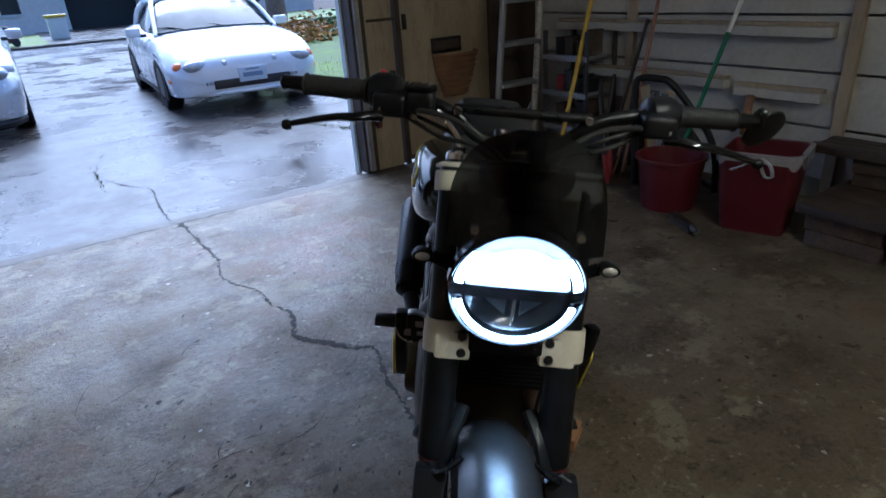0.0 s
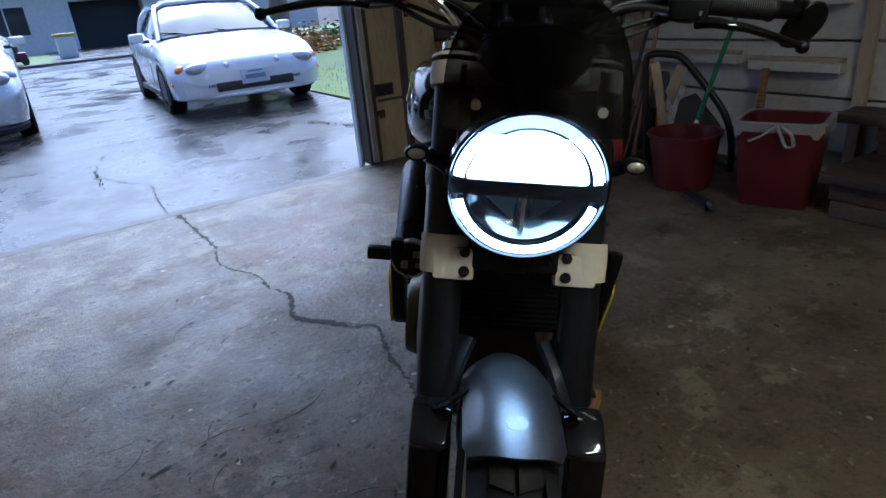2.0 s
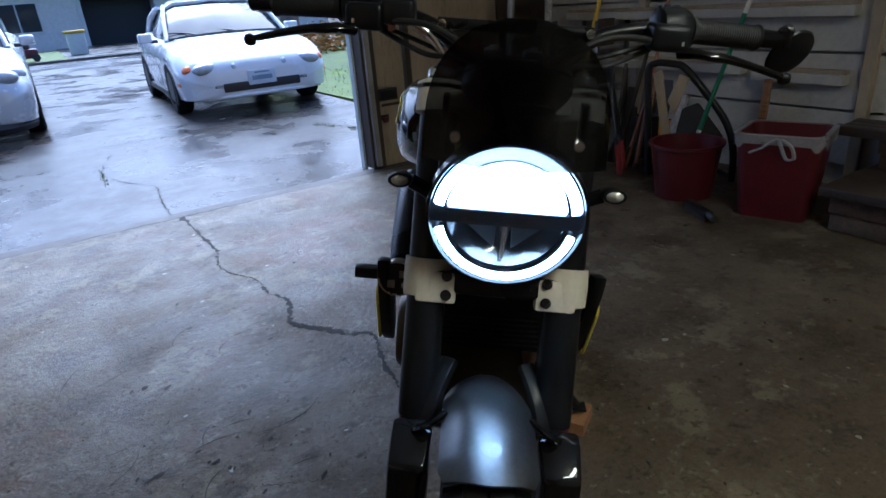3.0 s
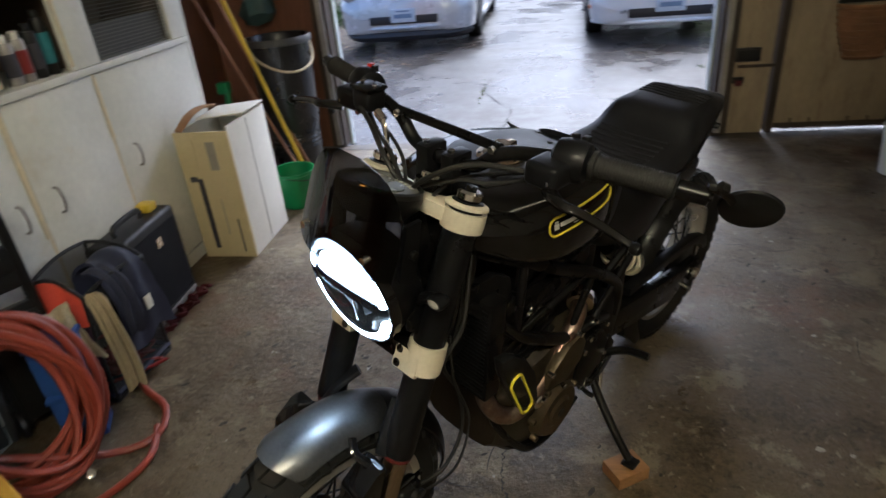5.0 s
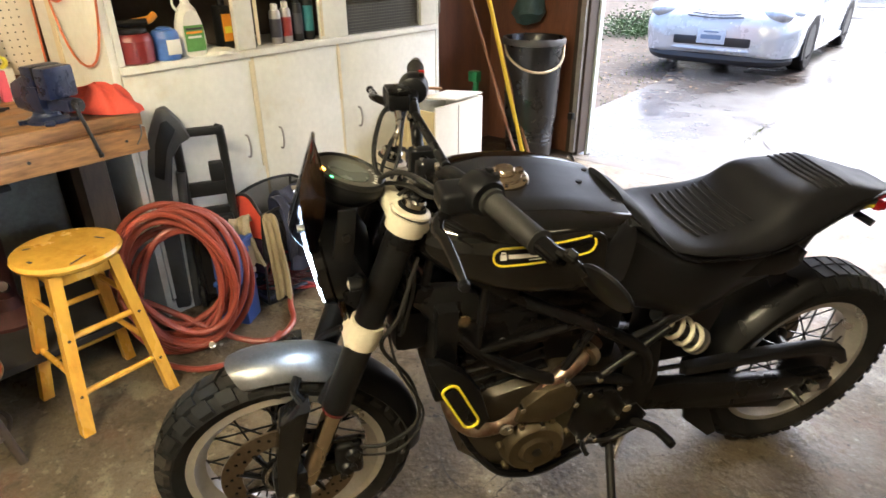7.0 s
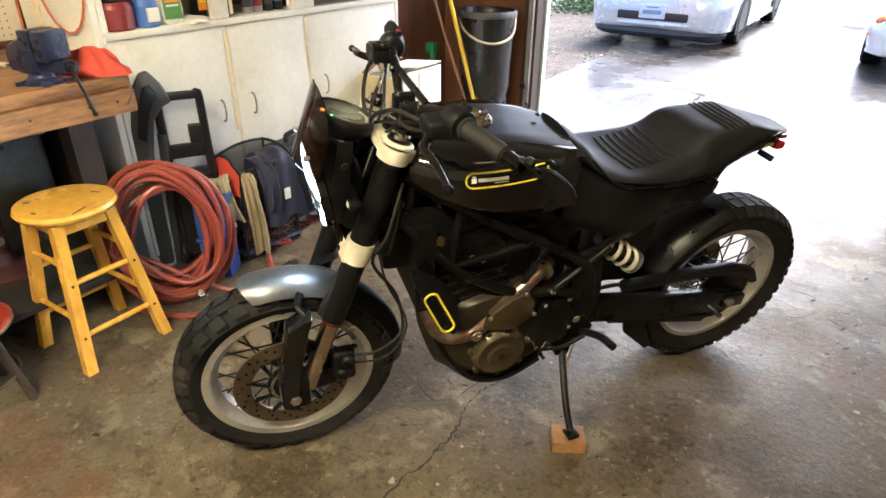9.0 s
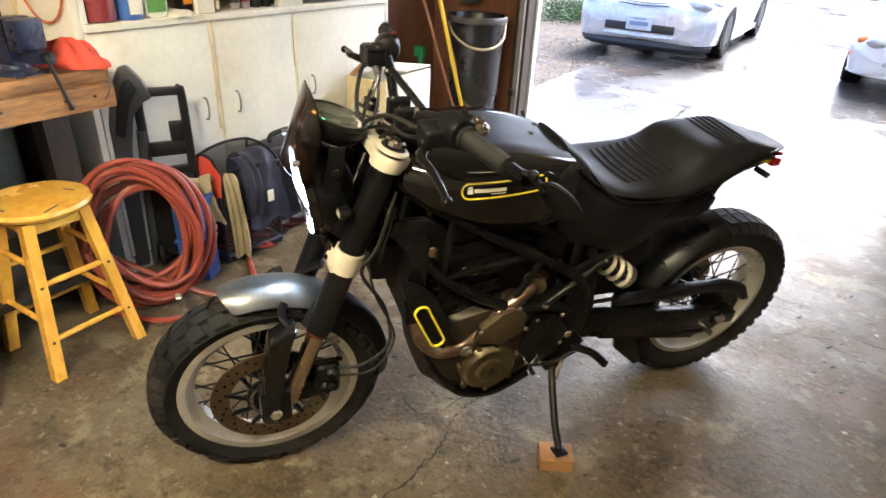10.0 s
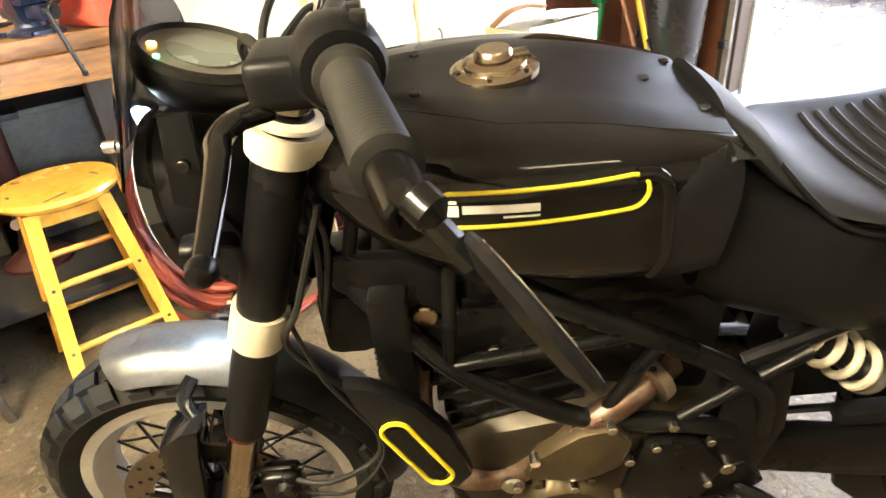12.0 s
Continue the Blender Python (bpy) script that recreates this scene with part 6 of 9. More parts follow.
m_cord = material("orange_cord_rubber", (0.50, 0.115, 0.030), 0.45, vary=0.12, bump=0.04)
loop_cord("orange_cord", (-0.360, -2.937, 1.270), 0.195, 0.285, 0.0042, m_cord, "orange extension cord loop hanging on the cabinet end")
loop_cord("orange_cord", (-0.470, -2.942, 1.290), 0.105, 0.10, 0.0048, m_cord, "short orange cord loop hanging beside the pegboard")
tagged(part("extension_cord", tube([(-0.675, -2.940, 1.62), (-0.690, -2.945, 1.30), (-0.705, -2.945, 1.10), (-0.712, -2.950, 0.93), (-0.690, -2.985, 0.905)], 0.0042, 8), m_cord), "orange cord hanging down to the workbench", "cord")
structure("yellow_edge_strip", box(-0.606, -0.566, -2.9345, -2.9305, 0.93, 1.9), m_stain, "yellowed strip down the cabinet end")
hk = thing("cord_hook", "small black hook holding the cord", "hook", Matrix.Translation((-0.42, -2.93, 1.53)))
part("hook", tube([(0, 0, 0), (0, -0.03, -0.005), (0, -0.035, 0.02)], 0.005, 6), m_blackp, hk)
ch = thing("cord_plug", "black plug block hanging from the cord loop", "plug", Matrix.Translation((-0.50, -2.93, 1.305)))
part("plug_body", box(-0.055, 0.045, -0.045, 0.0, -0.022, 0.020, 0.008), m_blackp, ch)
part("plug_end", box(-0.085, -0.056, -0.036, -0.008, -0.014, 0.014, 0.004), m_whitep, ch, "pale plug end")

# pegboard with holes
pb = thing("pegboard", "cream pegboard above the workbench", "pegboard", Matrix.Translation((W0, 0, 0)))
part("board", box(0.0, 0.012, -5.2, -2.931, 0.93, 1.9), m_peg, pb)
holes = bmesh.new()
for i in range(34):
    for k in range(22):
        y, z = -2.985 - 0.0254 * i, 0.95 + 0.0254 * k
        holes.faces.new([holes.verts.new((0.0128, y + 0.0034 * math.cos(a), z + 0.0034 * math.sin(a))) for a in (0, 1.05, 2.1, 3.15, 4.2, 5.24)])
tagged(part("peg_hole", holes, m_hole, pb, smooth=False), kind="stuff")
for y, z in ((-3.12, 1.45), (-3.28, 1.38)):
    t = thing("hanging_tool", "dark hand tool hanging on the pegboard", "tool", Matrix.Translation((W0 + 0.03, y, z)))
    part("tool_handle", tube([(0, 0, 0), (0, 0.012, -0.09), (0, 0.008, -0.16)], 0.011, 8), m_blackp, t)
    part("tool_head", box(-0.01, 0.01, -0.025, 0.025, 0.0, 0.05, 0.005), m_dsteel, t)
pk = thing("glass_jar", "small clear jar hanging on the pegboard", "jar", Matrix.Translation((W0 + 0.05, -3.13, 1.02)))
part("jar_body", lathe([(0.02, 0), (0.032, 0.01), (0.032, 0.06), (0.024, 0.075)], (0, 0, 0), (0, 0, 1), 20, caps=True), m_greycan, pk)

SHIFT = Vector((-0.04, 0.0, 0))
# ---- workbench ----
BZ = 0.878
wb = thing("workbench", "heavy timber workbench against the side wall", "workbench", Matrix.Translation((0, 0, 0)))
for k in range(6):
    x0 = W0 + 0.014 + k * 0.1365
    part("top_plank", box(x0, x0 + 0.135, -5.3, -2.99 + 0.006 * (k % 3), BZ - 0.042, BZ, 0.003), m_bench, wb)
part("apron", box(0.068, 0.106, -5.3, -2.984, BZ - 0.118, BZ - 0.043, 0.004), m_bench, wb, "scarred timber front rail")
part("apron", box(W0 + 0.014, 0.067, -3.03, -2.99, BZ - 0.118, BZ - 0.043, 0.004), m_bench, wb)
for x0 in (-0.22, -0.72):
    for y0 in (-3.12, -4.1, -5.1):
        part("leg", box(x0, x0 + 0.088, y0, y0 + 0.088, 0.0, BZ - 0.119, 0.004), m_dwood, wb)
# shelf and end board carry the shade beneath the top as a near-black tone
part("lower_shelf", box(W0 + 0.02, 0.03, -5.2, -3.05, 0.16, 0.185, 0.003), m_shadewood, wb)
part("end_board", box(W0 + 0.02, -0.16, -3.048, -3.03, 0.05, 0.75, 0.003), m_shadewood, wb)
for y, x in ((-3.14, 0.107), (-3.62, 0.107), (-3.32, 0.107), (-3.05, 0.107)):
    part("nail_head", cyl((0.105, y, BZ - 0.075), (0.1085, y, BZ - 0.075), 0.005, seg=8), m_dsteel, wb)
mk = thing("can_ring", "bent pale metal strip on the bench corner", "strip", Matrix.Translation((0.11, -3.02, BZ - 0.06)))
part("strip", tube([(0, 0, -0.03), (0.012, 0.012, 0.0), (0.0, 0.02, 0.028)], 0.005, 6, flat=0.3), m_greyp, mk)
# under the bench
m_greybox = material("grey_painted_tin", (0.105, 0.105, 0.095), 0.5, vary=0.25, scale=6, bump=0.1, alt=(0.05, 0.04, 0.03), alt_at=0.62)
m_maroon = material("maroon_steel", (0.040, 0.009, 0.008), 0.5, 0.2, vary=0.3, scale=9, bump=0.1)
for lab, x0, x1, y0, y1, z0, z1, mt in (("grey tin box on the bench shelf", -0.64, -0.44, -3.36, -3.09, 0.186, 0.60, m_greybox), ("grey tin chest on the bench shelf", -0.64, -0.40, -3.70, -3.47, 0.186, 0.62, m_greybox), ("dark wooden crate on the bench shelf", -0.6, -0.1, -4.4, -3.85, 0.186, 0.5, m_dwood)):
    o = thing("storage_box", lab, "box", Matrix.Translation((0, 0, 0)))
    part("box_body", box(x0, x1, y0, y1, z0, z1, 0.01), mt, o)
    part("lid", box(x0 - 0.01, x1 + 0.01, y0 - 0.01, y1 + 0.01, z1, z1 + 0.02, 0.006), mt, o)
js = thing("jack_stand", "dark red steel stand with a flat top under the bench", "stand", Matrix.Translation((-0.28, -3.40, 0.186)))
part("column", cyl((0, 0, 0.02), (0, 0.02, 0.455), 0.034, 0.028, seg=16, b=0.003), m_maroon, js)
part("foot", lathe([(0.10, 0.0), (0.10, 0.012), (0.045, 0.05), (0.035, 0.09)], (0, 0, 0), (0, 0, 1), 20, caps=True), m_maroon, js)
part("top_plate", box(-0.07, 0.07, -0.10, 0.10, 0.455, 0.475, 0.006), m_blackp, js)
part("pump_socket", cyl((0.03, 0.0, 0.13), (0.10, -0.02, 0.17), 0.016, seg=12), m_maroon, js)
# vise
vs = thing("bench_vise", "blue bench vise bolted on the workbench", "vise", Matrix.Translation((-0.010, -3.200, BZ)) @ Matrix.Rotation(radians(18), 4, "Z") @ Matrix.Diagonal((0.70, 0.70, 0.85, 1)))
part("base", lathe([(0.088, 0.0), (0.088, 0.012), (0.06, 0.022), (0.055, 0.035)], (0, 0, 0), (0, 0, 1), 28, caps=True), m_vise, vs)
for a in (0.5, 2.6, 4.2, 5.6):
    part("base_lug", box(0.07, 0.115, -0.018, 0.018, 0.0, 0.014, 0.004, m=Matrix.Rotation(a, 4, "Z")), m_vise, vs)
part("body", half_loft([(-0.12, [(0, 0.13), (0.04, 0.125), (0.045, 0.06), (0.03, 0.04), (0, 0.04)]), (-0.02, [(0, 0.165), (0.055, 0.155), (0.06, 0.08), (0.045, 0.035), (0, 0.035)]), (0.05, [(0, 0.165), (0.055, 0.155), (0.06, 0.08), (0.045, 0.035), (0, 0.035)])], 3, 2), m_vise, vs)
part("fixed_jaw", box(-0.005, 0.052, -0.068, 0.068, 0.125, 0.19, 0.006), m_vise, vs)
part("moving_jaw", box(0.060, 0.125, -0.066, 0.066, 0.085, 0.188, 0.010), m_vise, vs)
part("jaw_plate", box(0.0525, 0.0585, -0.066, 0.066, 0.15, 0.189, 0.001), m_dsteel, vs)
part("slide_bar", box(0.05, 0.17, -0.032, 0.032, 0.045, 0.084, 0.006), m_vise, vs)
part("screw", cyl((0.12, 0, 0.066), (0.205, 0, 0.066), 0.014, seg=14), m_dsteel, vs)
part("screw_boss", cyl((0.168, 0, 0.066), (0.20, 0, 0.066), 0.022, seg=16, b=0.003), m_dsteel, vs)
hd = part("handle_bar", cyl((0.205, -0.030, 0.070), (0.228, 0.012, -0.105), 0.0075, seg=10), m_dsteel, vs)
for p in ((0.205, -0.030, 0.070), (0.228, 0.012, -0.105)):
    part("handle_end", lathe([(0.001, -0.01), (0.011, -0.006), (0.011, 0.006), (0.001, 0.01)], p, (0, 0, 1), 12, caps=True), m_dsteel, hd)
bmr = lathe([(0.15, 0.0), (0.145, 0.012), (0.13, 0.028), (0.10, 0.045), (0.06, 0.058), (0.03, 0.063), (0.002, 0.066)], (0, 0, 0), (0, 0, 1), 72, caps=True)
for v in bmr.verts:
    a = math.atan2(v.co.y, v.co.x)
    n = noise.noise_vector(v.co * 13) * 0.034
    fold = 0.016 * math.sin(a * 5 + 9 * v.co.length) * min(1, v.co.z / 0.02)
    v.co += Vector((n.x, n.y, (n.z * 0.8 + fold) if v.co.z > 0.005 else 0))
bmr.transform(Matrix.Translation((-0.025, -3.045, BZ + 0.003)) @ Matrix.Rotation(radians(24), 4, "Z") @ Matrix.Diagonal((0.92, 0.46, 1.0, 1)))
tagged(part("shop_rag", bmr, m_redcloth), "crumpled red shop rag on the workbench", "rag")
bmr = lathe([(0.12, 0.0), (0.11, 0.02), (0.07, 0.05), (0.002, 0.06)], (0, 0, 0), (0, 0, 1), 40, caps=True)
jitter(bmr, 0.03, 14, 5)
bmr.transform(Matrix.Translation((-0.53, -3.40, BZ + 0.012)) @ Matrix.Scale(1.25, 4))
tagged(part("shop_rag", bmr, m_redcloth), "second red rag heaped behind the paint can", "rag")
pc = can("paint_can", "white paint can with a metal lid on the workbench", "can", -0.40, -3.285, BZ, 0.066, 0.135, m_card, m_greycan, 0.003)
part("pail_handle", tube([(0.0, -0.067, 0.10), (0.053, -0.053, 0.06), (0.069, 0, 0.045), (0.053, 0.053, 0.06), (0, 0.067, 0.10)], 0.0018, 6), m_dsteel, pc)
pkb = thing("pink_bottle", "small bright pink bottle on the workbench", "bottle", Matrix.Translation((-0.395, -3.185, BZ)))
part("bottle_body", box(-0.018, 0.018, -0.014, 0.014, 0, 0.10, 0.006), m_pink, pkb)
part("cap", cyl((0, 0, 0.10), (0, 0, 0.12), 0.008, seg=10), m_whitep, pkb)
for k in range(7):
    rr = random.Random(40 + k)
    o = thing("small_hardware", "small scraps of hardware on the workbench", "hardware", Matrix.Translation((-0.40 + rr.uniform(-0.1, 0.18), -3.22 + rr.uniform(-0.12, 0.08), BZ)) @ Matrix.Rotation(rr.uniform(0, 3), 4, "Z"), group="hardware on the bench")
    part("scrap", box(-0.02, 0.02, -0.01, 0.01, 0, 0.012, 0.003), rr.choice((m_card, m_dsteel, m_whitep, m_blackp)), o)
    part("scrap_tip", cyl((0.018, 0, 0.006), (0.035, 0, 0.006), 0.004, seg=8), m_dsteel, o)
yt = thing("tape_roll", "yellow roll of tape on the workbench", "tape", Matrix.Translation((-0.66, -3.10, BZ + 0.10)))
part("tape", lathe([(0.013, -0.010), (0.023, -0.010), (0.023, 0.010), (0.013, 0.010)], (0, 0, -0.012), (1, 0, 0), 24, closed=True), m_ybright, yt)
part("stand", box(-0.02, 0.02, -0.03, 0.03, -0.10, -0.034, 0.004), m_card, yt)

SHIFT = Vector((-0.055, 0.04, 0))
# ---- stools ----
def bar_stool(m):
    st = thing("bar_stool", "amber varnished wooden bar stool with a round seat", "stool", m)
    r, hgt = 0.150, 0.541
    prof = [(0.002, hgt - 0.034), (r - 0.02, hgt - 0.034), (r - 0.004, hgt - 0.024), (r, hgt - 0.014), (r - 0.005, hgt - 0.003), (r - 0.02, hgt), (0.002, hgt + 0.001)]
    seat = part("seat", lathe(prof, (0, 0, 0), (0, 0, 1), 48, caps=True), m_ystool, st, "round varnished seat with dark scuffs")
    for x, y, w, l, a in ((0.02, 0.09, 0.006, 0.03, 0.4), (-0.07, -0.08, 0.007, 0.018, 1.2), (0.12, -0.02, 0.005, 0.05, 2.0), (0.03, -0.11, 0.008, 0.016, 0.2)):
        part("scuff", plate(rounded(-l * 0.6, l * 0.6, -w * 0.5, w * 0.5, w * 0.45, 3), 0.0012, plane="xy", at=hgt + 0.0013, b=0), m_dwood, seat, m=Matrix.Translation((x, y, 0)) @ Matrix.Rotation(a, 4, "Z"))
    top, foot = 0.083, 0.140
    def leg_at(sx, sy, z):
        t = 1 - z / (hgt - 0.034)
        q = top + (foot - top) * t
        return Vector((sx * q, sy * q, z))
    for sx, sy in ((1, 1), (1, -1), (-1, 1), (-1, -1)):
        p0, p1 = leg_at(sx, sy, 0.0), leg_at(sx, sy, hgt - 0.034)
        ring = lambda p: [p + Vector((dx, dy, 0)) for dx, dy in ((0.017, 0.017), (-0.017, 0.017), (-0.017, -0.017), (0.017, -0.017))]
        bm = skin([ring(p0), ring(p1)])
        bevel(bm, list(bm.verts), 0.004)
        part("leg", bm, m_ystool, st)
        for z in (0.13, 0.31):
            q = leg_at(sx, sy, z)
            part("screw_plug", cyl(q + Vector((sx * 0.0165, 0, 0)), q + Vector((sx * 0.0185, 0, 0)), 0.005, seg=10), m_dwood, st)
    for a, b, z in (((1, 1), (1, -1), 0.13), ((1, 1), (1, -1), 0.31), ((-1, 1), (-1, -1), 0.13), ((-1, 1), (-1, -1), 0.31), ((1, 1), (-1, 1), 0.19), ((1, 1), (-1, 1), 0.37), ((1, -1), (-1, -1), 0.19), ((1, -1), (-1, -1), 0.37)):
        part("rung", cyl(leg_at(*a, z), leg_at(*b, z), 0.0095, seg=12), m_ystool, st)
    for sx, sy in ((1, 0), (-1, 0), (0, 1), (0, -1)):
        q = 0.082
        part("seat_rail", box(*( (sx * q - 0.009, sx * q + 0.009, -q, q) if sx else (-q, q, sy * q - 0.009, sy * q + 0.009)), hgt - 0.075, hgt - 0.035, 0.002), m_ystool, st)
    return st


bar_stool(Matrix.Translation((0.125, -3.335, 0)) @ Matrix.Rotation(radians(2), 4, "Z"))
rs = thing("red_stool", "low stool with a worn red seat beside the workbench", "stool", Matrix.Translation((0.145, -3.74, 0)) @ Matrix.Diagonal((0.90, 0.90, 0.67, 1)))
part("seat", lathe([(0.002, 0.40), (0.155, 0.40), (0.168, 0.412), (0.168, 0.426), (0.158, 0.435), (0.002, 0.436)], (0, 0, 0), (0, 0, 1), 44, caps=True), m_redseat, rs, "scratched red seat with a wooden rim")
part("seat_rim", lathe([(0.1685, 0.408), (0.171, 0.412), (0.171, 0.424), (0.1685, 0.428)], (0, 0, 0), (0, 0, 1), 44, closed=True), m_bench, rs)
for k in range(4):
    a = radians(45 + 90 * k)
    part("leg", cyl((0.10 * math.cos(a), 0.10 * math.sin(a), 0.40), (0.16 * math.cos(a), 0.16 * math.sin(a), 0.0), 0.014, seg=10), m_dwood, rs)
part("foot_ring", tube([(0.135 * math.cos(2 * math.pi * k / 16), 0.135 * math.sin(2 * math.pi * k / 16), 0.15) for k in range(16)], 0.008, 8, closed=True, per=2), m_dwood, rs)

SHIFT = Vector((-0.04, 0.03, 0))
# ---- hose coil leaning against the clutter ----
def coil_point(a, r, off):
    c = Vector((0.085, -3.00, 0.272))
    n = Vector((0.84, -0.50, 0.20)).normalized()
    u = Vector((0, 0, 1)) - n * n.z
    u.normalize()
    v = n.cross(u)
    return c + u * math.sin(a) * r * 1.10 + v * math.cos(a) * r * 0.86 + n * off


rnd = random.Random(7)
pts = []
for k in range(11 * 18):
    a = 2 * math.pi * k / 18
    t = k // 18
    r = 0.243 - 0.0075 * t + 0.022 * math.sin(a * 0.37 + t) + 0.016 * math.sin(2.3 * a + t * 2)
    off = 0.014 * ((t * 5) % 8) - 0.05 + 0.014 * math.sin(a + t * 1.7)
    p = coil_point(a, r, off)
    p.z = max(p.z, 0.012)
    pts.append(p)
pts += [Vector((0.20, -2.90, 0.03)), Vector((0.30, -2.80, 0.012)), Vector((0.26, -2.68, 0.012)), Vector((0.14, -2.60, 0.012)), Vector((0.02, -2.50, 0.012))]
hose = thing("air_hose", "coiled red rubber air hose leaning by the workbench", "hose", Matrix.Translation((0, 0, 0)))
part("coil", tube(pts, 0.0118, 8, per=3), m_hose, hose)
pts = [coil_point(2 * math.pi * k / 14, 0.19 + 0.03 * math.sin(k * 0.9), 0.06) + Vector((0.02, 0.0, 0.05)) for k in range(15)]
part("inner_loop", tube(pts, 0.0112, 8, per=3), m_hose, hose)
pts = [(0.05, -3.16, 0.012), (0.22, -3.10, 0.012), (0.30, -3.00, 0.012), (0.33, -2.88, 0.012), (0.28, -2.76, 0.012)]
part("floor_turn", tube(pts, 0.0112, 8, per=4), m_hose, hose)
part("coupling", cyl((0.215, -2.985, 0.012), (0.285, -3.035, 0.112), 0.009, seg=12), m_steel, hose, "steel air coupling")
part("coupling_nut", cyl((0.26, -3.017, 0.076), (0.275, -3.027, 0.097), 0.013, seg=6), m_steel, hose)

SHIFT = Vector((-0.03, 0.03, 0))
# ---- clutter in front of the cabinet ----
fr = thing("folding_cart", "black plastic folding cart standing by the cabinet", "cart", Matrix.Translation((-0.110, -2.735, 0.0)) @ Matrix.Rotation(radians(62), 4, "Z") @ Matrix.Diagonal((0.80, 1, 0.945, 1)))
part("frame_side", tube([(-0.10, 0, 0.02), (-0.10, 0, 0.4), (-0.098, 0, 0.74), (-0.085, 0, 0.765)], 0.016, 8, flat=1.3), m_blackp, fr)
part("frame_side", tube([(0.10, 0, 0.02), (0.10, 0, 0.4), (0.098, 0, 0.74), (0.085, 0, 0.765)], 0.016, 8, flat=1.3), m_blackp, fr)
part("frame_top", box(-0.10, 0.10, -0.018, 0.018, 0.748, 0.782, 0.012), m_blackp, fr)
part("frame_panel", box(-0.085, 0.085, -0.014, 0.014, 0.50, 0.56, 0.008), m_blackp, fr)
part("frame_latch", box(0.02, 0.085, -0.02, 0.02, 0.56, 0.64, 0.008), m_blackp, fr)
part("frame_panel", box(-0.085, 0.085, -0.014, 0.014, 0.40, 0.45, 0.008), m_blackp, fr)
part("cart_body", box(-0.095, 0.095, -0.04, 0.03, 0.06, 0.42, 0.015), m_blackp, fr)
for s in (-1, 1):
    part("cart_wheel", cyl((s * 0.105, 0, 0.05), (s * 0.13, 0, 0.05), 0.05, seg=20, b=0.004), m_blackp, fr)
sd = thing("folded_seat_frame", "grey black curved plastic seat frame leaning on the cabinet", "frame", Matrix.Translation((-0.150, -2.828, 0.0)) @ Matrix.Rotation(radians(58), 4, "Z") @ Matrix.Diagonal((0.8, 1, 0.97, 1)))
part("seat_shell", plate([(-0.125, 0.02), (-0.125, 0.40), (-0.118, 0.62), (-0.08, 0.76), (-0.03, 0.845), (0.01, 0.855), (0.06, 0.80), (0.095, 0.73), (0.05, 0.715), (0.0, 0.66), (-0.035, 0.52), (-0.05, 0.02)], 0.055, 0.016), m_greyp, sd, "dark grey pointed shell")
part("shell_lining", plate([(-0.09, 0.60), (-0.06, 0.72), (-0.02, 0.80), (0.01, 0.81), (0.04, 0.77), (-0.01, 0.70), (-0.05, 0.58)], 0.062, 0.006), m_blackp, sd)
part("grey_tube", cyl((-0.03, 0.03, 0.0), (0.02, 0.0, 0.60), 0.022, seg=14), m_greyp, sd)
part("pale_tube", cyl((-0.10, 0.06, 0.0), (-0.17, 0.02, 0.62), 0.024, seg=14), m_whitep, sd)


def drape(width, rows, seed, thick=0.006, ripple=1.0):
    """A hanging cloth along rows of (y, z), with ripples across its width."""
    path = smooth_path([(0, y, z) for y, z in rows], 6)
    bm, grid = bmesh.new(), []
    for i, p in enumerate(path):
        t = i / (len(path) - 1)
        w = width * (0.75 + 0.35 * t + 0.10 * math.sin(5 * t + seed))
        grid.append([bm.verts.new((w * (k / 10 - 0.5) + 0.012 * math.sin(4 * t + seed), p.y + 0.016 * ripple * math.sin(k * 1.25 + seed + 2.5 * t) * (0.3 + t) + 0.006 * noise.noise(Vector((k, i, seed))), p.z + 0.014 * math.sin(k * 0.9 + seed) * t)) for k in range(11)])
    for i in range(len(grid) - 1):
        for k in range(10):
            bm.faces.new((grid[i][k], grid[i][k + 1], grid[i + 1][k + 1], grid[i + 1][k]))
    bmesh.ops.recalc_face_normals(bm, faces=bm.faces)
    bmesh.ops.solidify(bm, geom=bm.faces[:], thickness=thick)
    return bm


m_case_cloth = material("black_speaker_cloth", (0.008, 0.008, 0.011), 0.85, vary=0.3, fine=300, bump=0.3, spec=0.2)
amp = thing("speaker_case", "slim black speaker case with a carrying handle", "case", Matrix.Translation((-0.102, -2.130, 0.0)) @ Matrix.Rotation(radians(3), 4, "Z"))
part("case_body", box(-0.066, 0.066, -0.205, 0.205, 0.0, 0.405, 0.02, seg=3), m_blackp, amp)
part("case_face", box(0.0665, 0.070, -0.175, 0.175, 0.05, 0.365, 0.004), m_case_cloth, amp)
part("case_foot_strip", box(0.050, 0.071, -0.19, 0.19, 0.008, 0.032, 0.004), m_greycan, amp, "pale metal strip along the foot")
part("case_handle", tube([(0.0, -0.10, 0.40), (0.0, -0.09, 0.438), (0.0, 0.06, 0.438), (0.0, 0.07, 0.40)], 0.013, 8, flat=0.7), m_blackp, amp)
part("yellow_cap", box(-0.035, 0.025, 0.105, 0.165, 0.4052, 0.440, 0.008), m_ypole, amp)
part("case_emblem", box(0.0702, 0.072, 0.02, 0.055, 0.29, 0.33, 0.0006), m_fork, amp)
m_maroon = material("dark_red_rope", (0.060, 0.009, 0.011), 0.8, vary=0.35, fine=200, bump=0.4, spec=0.2)
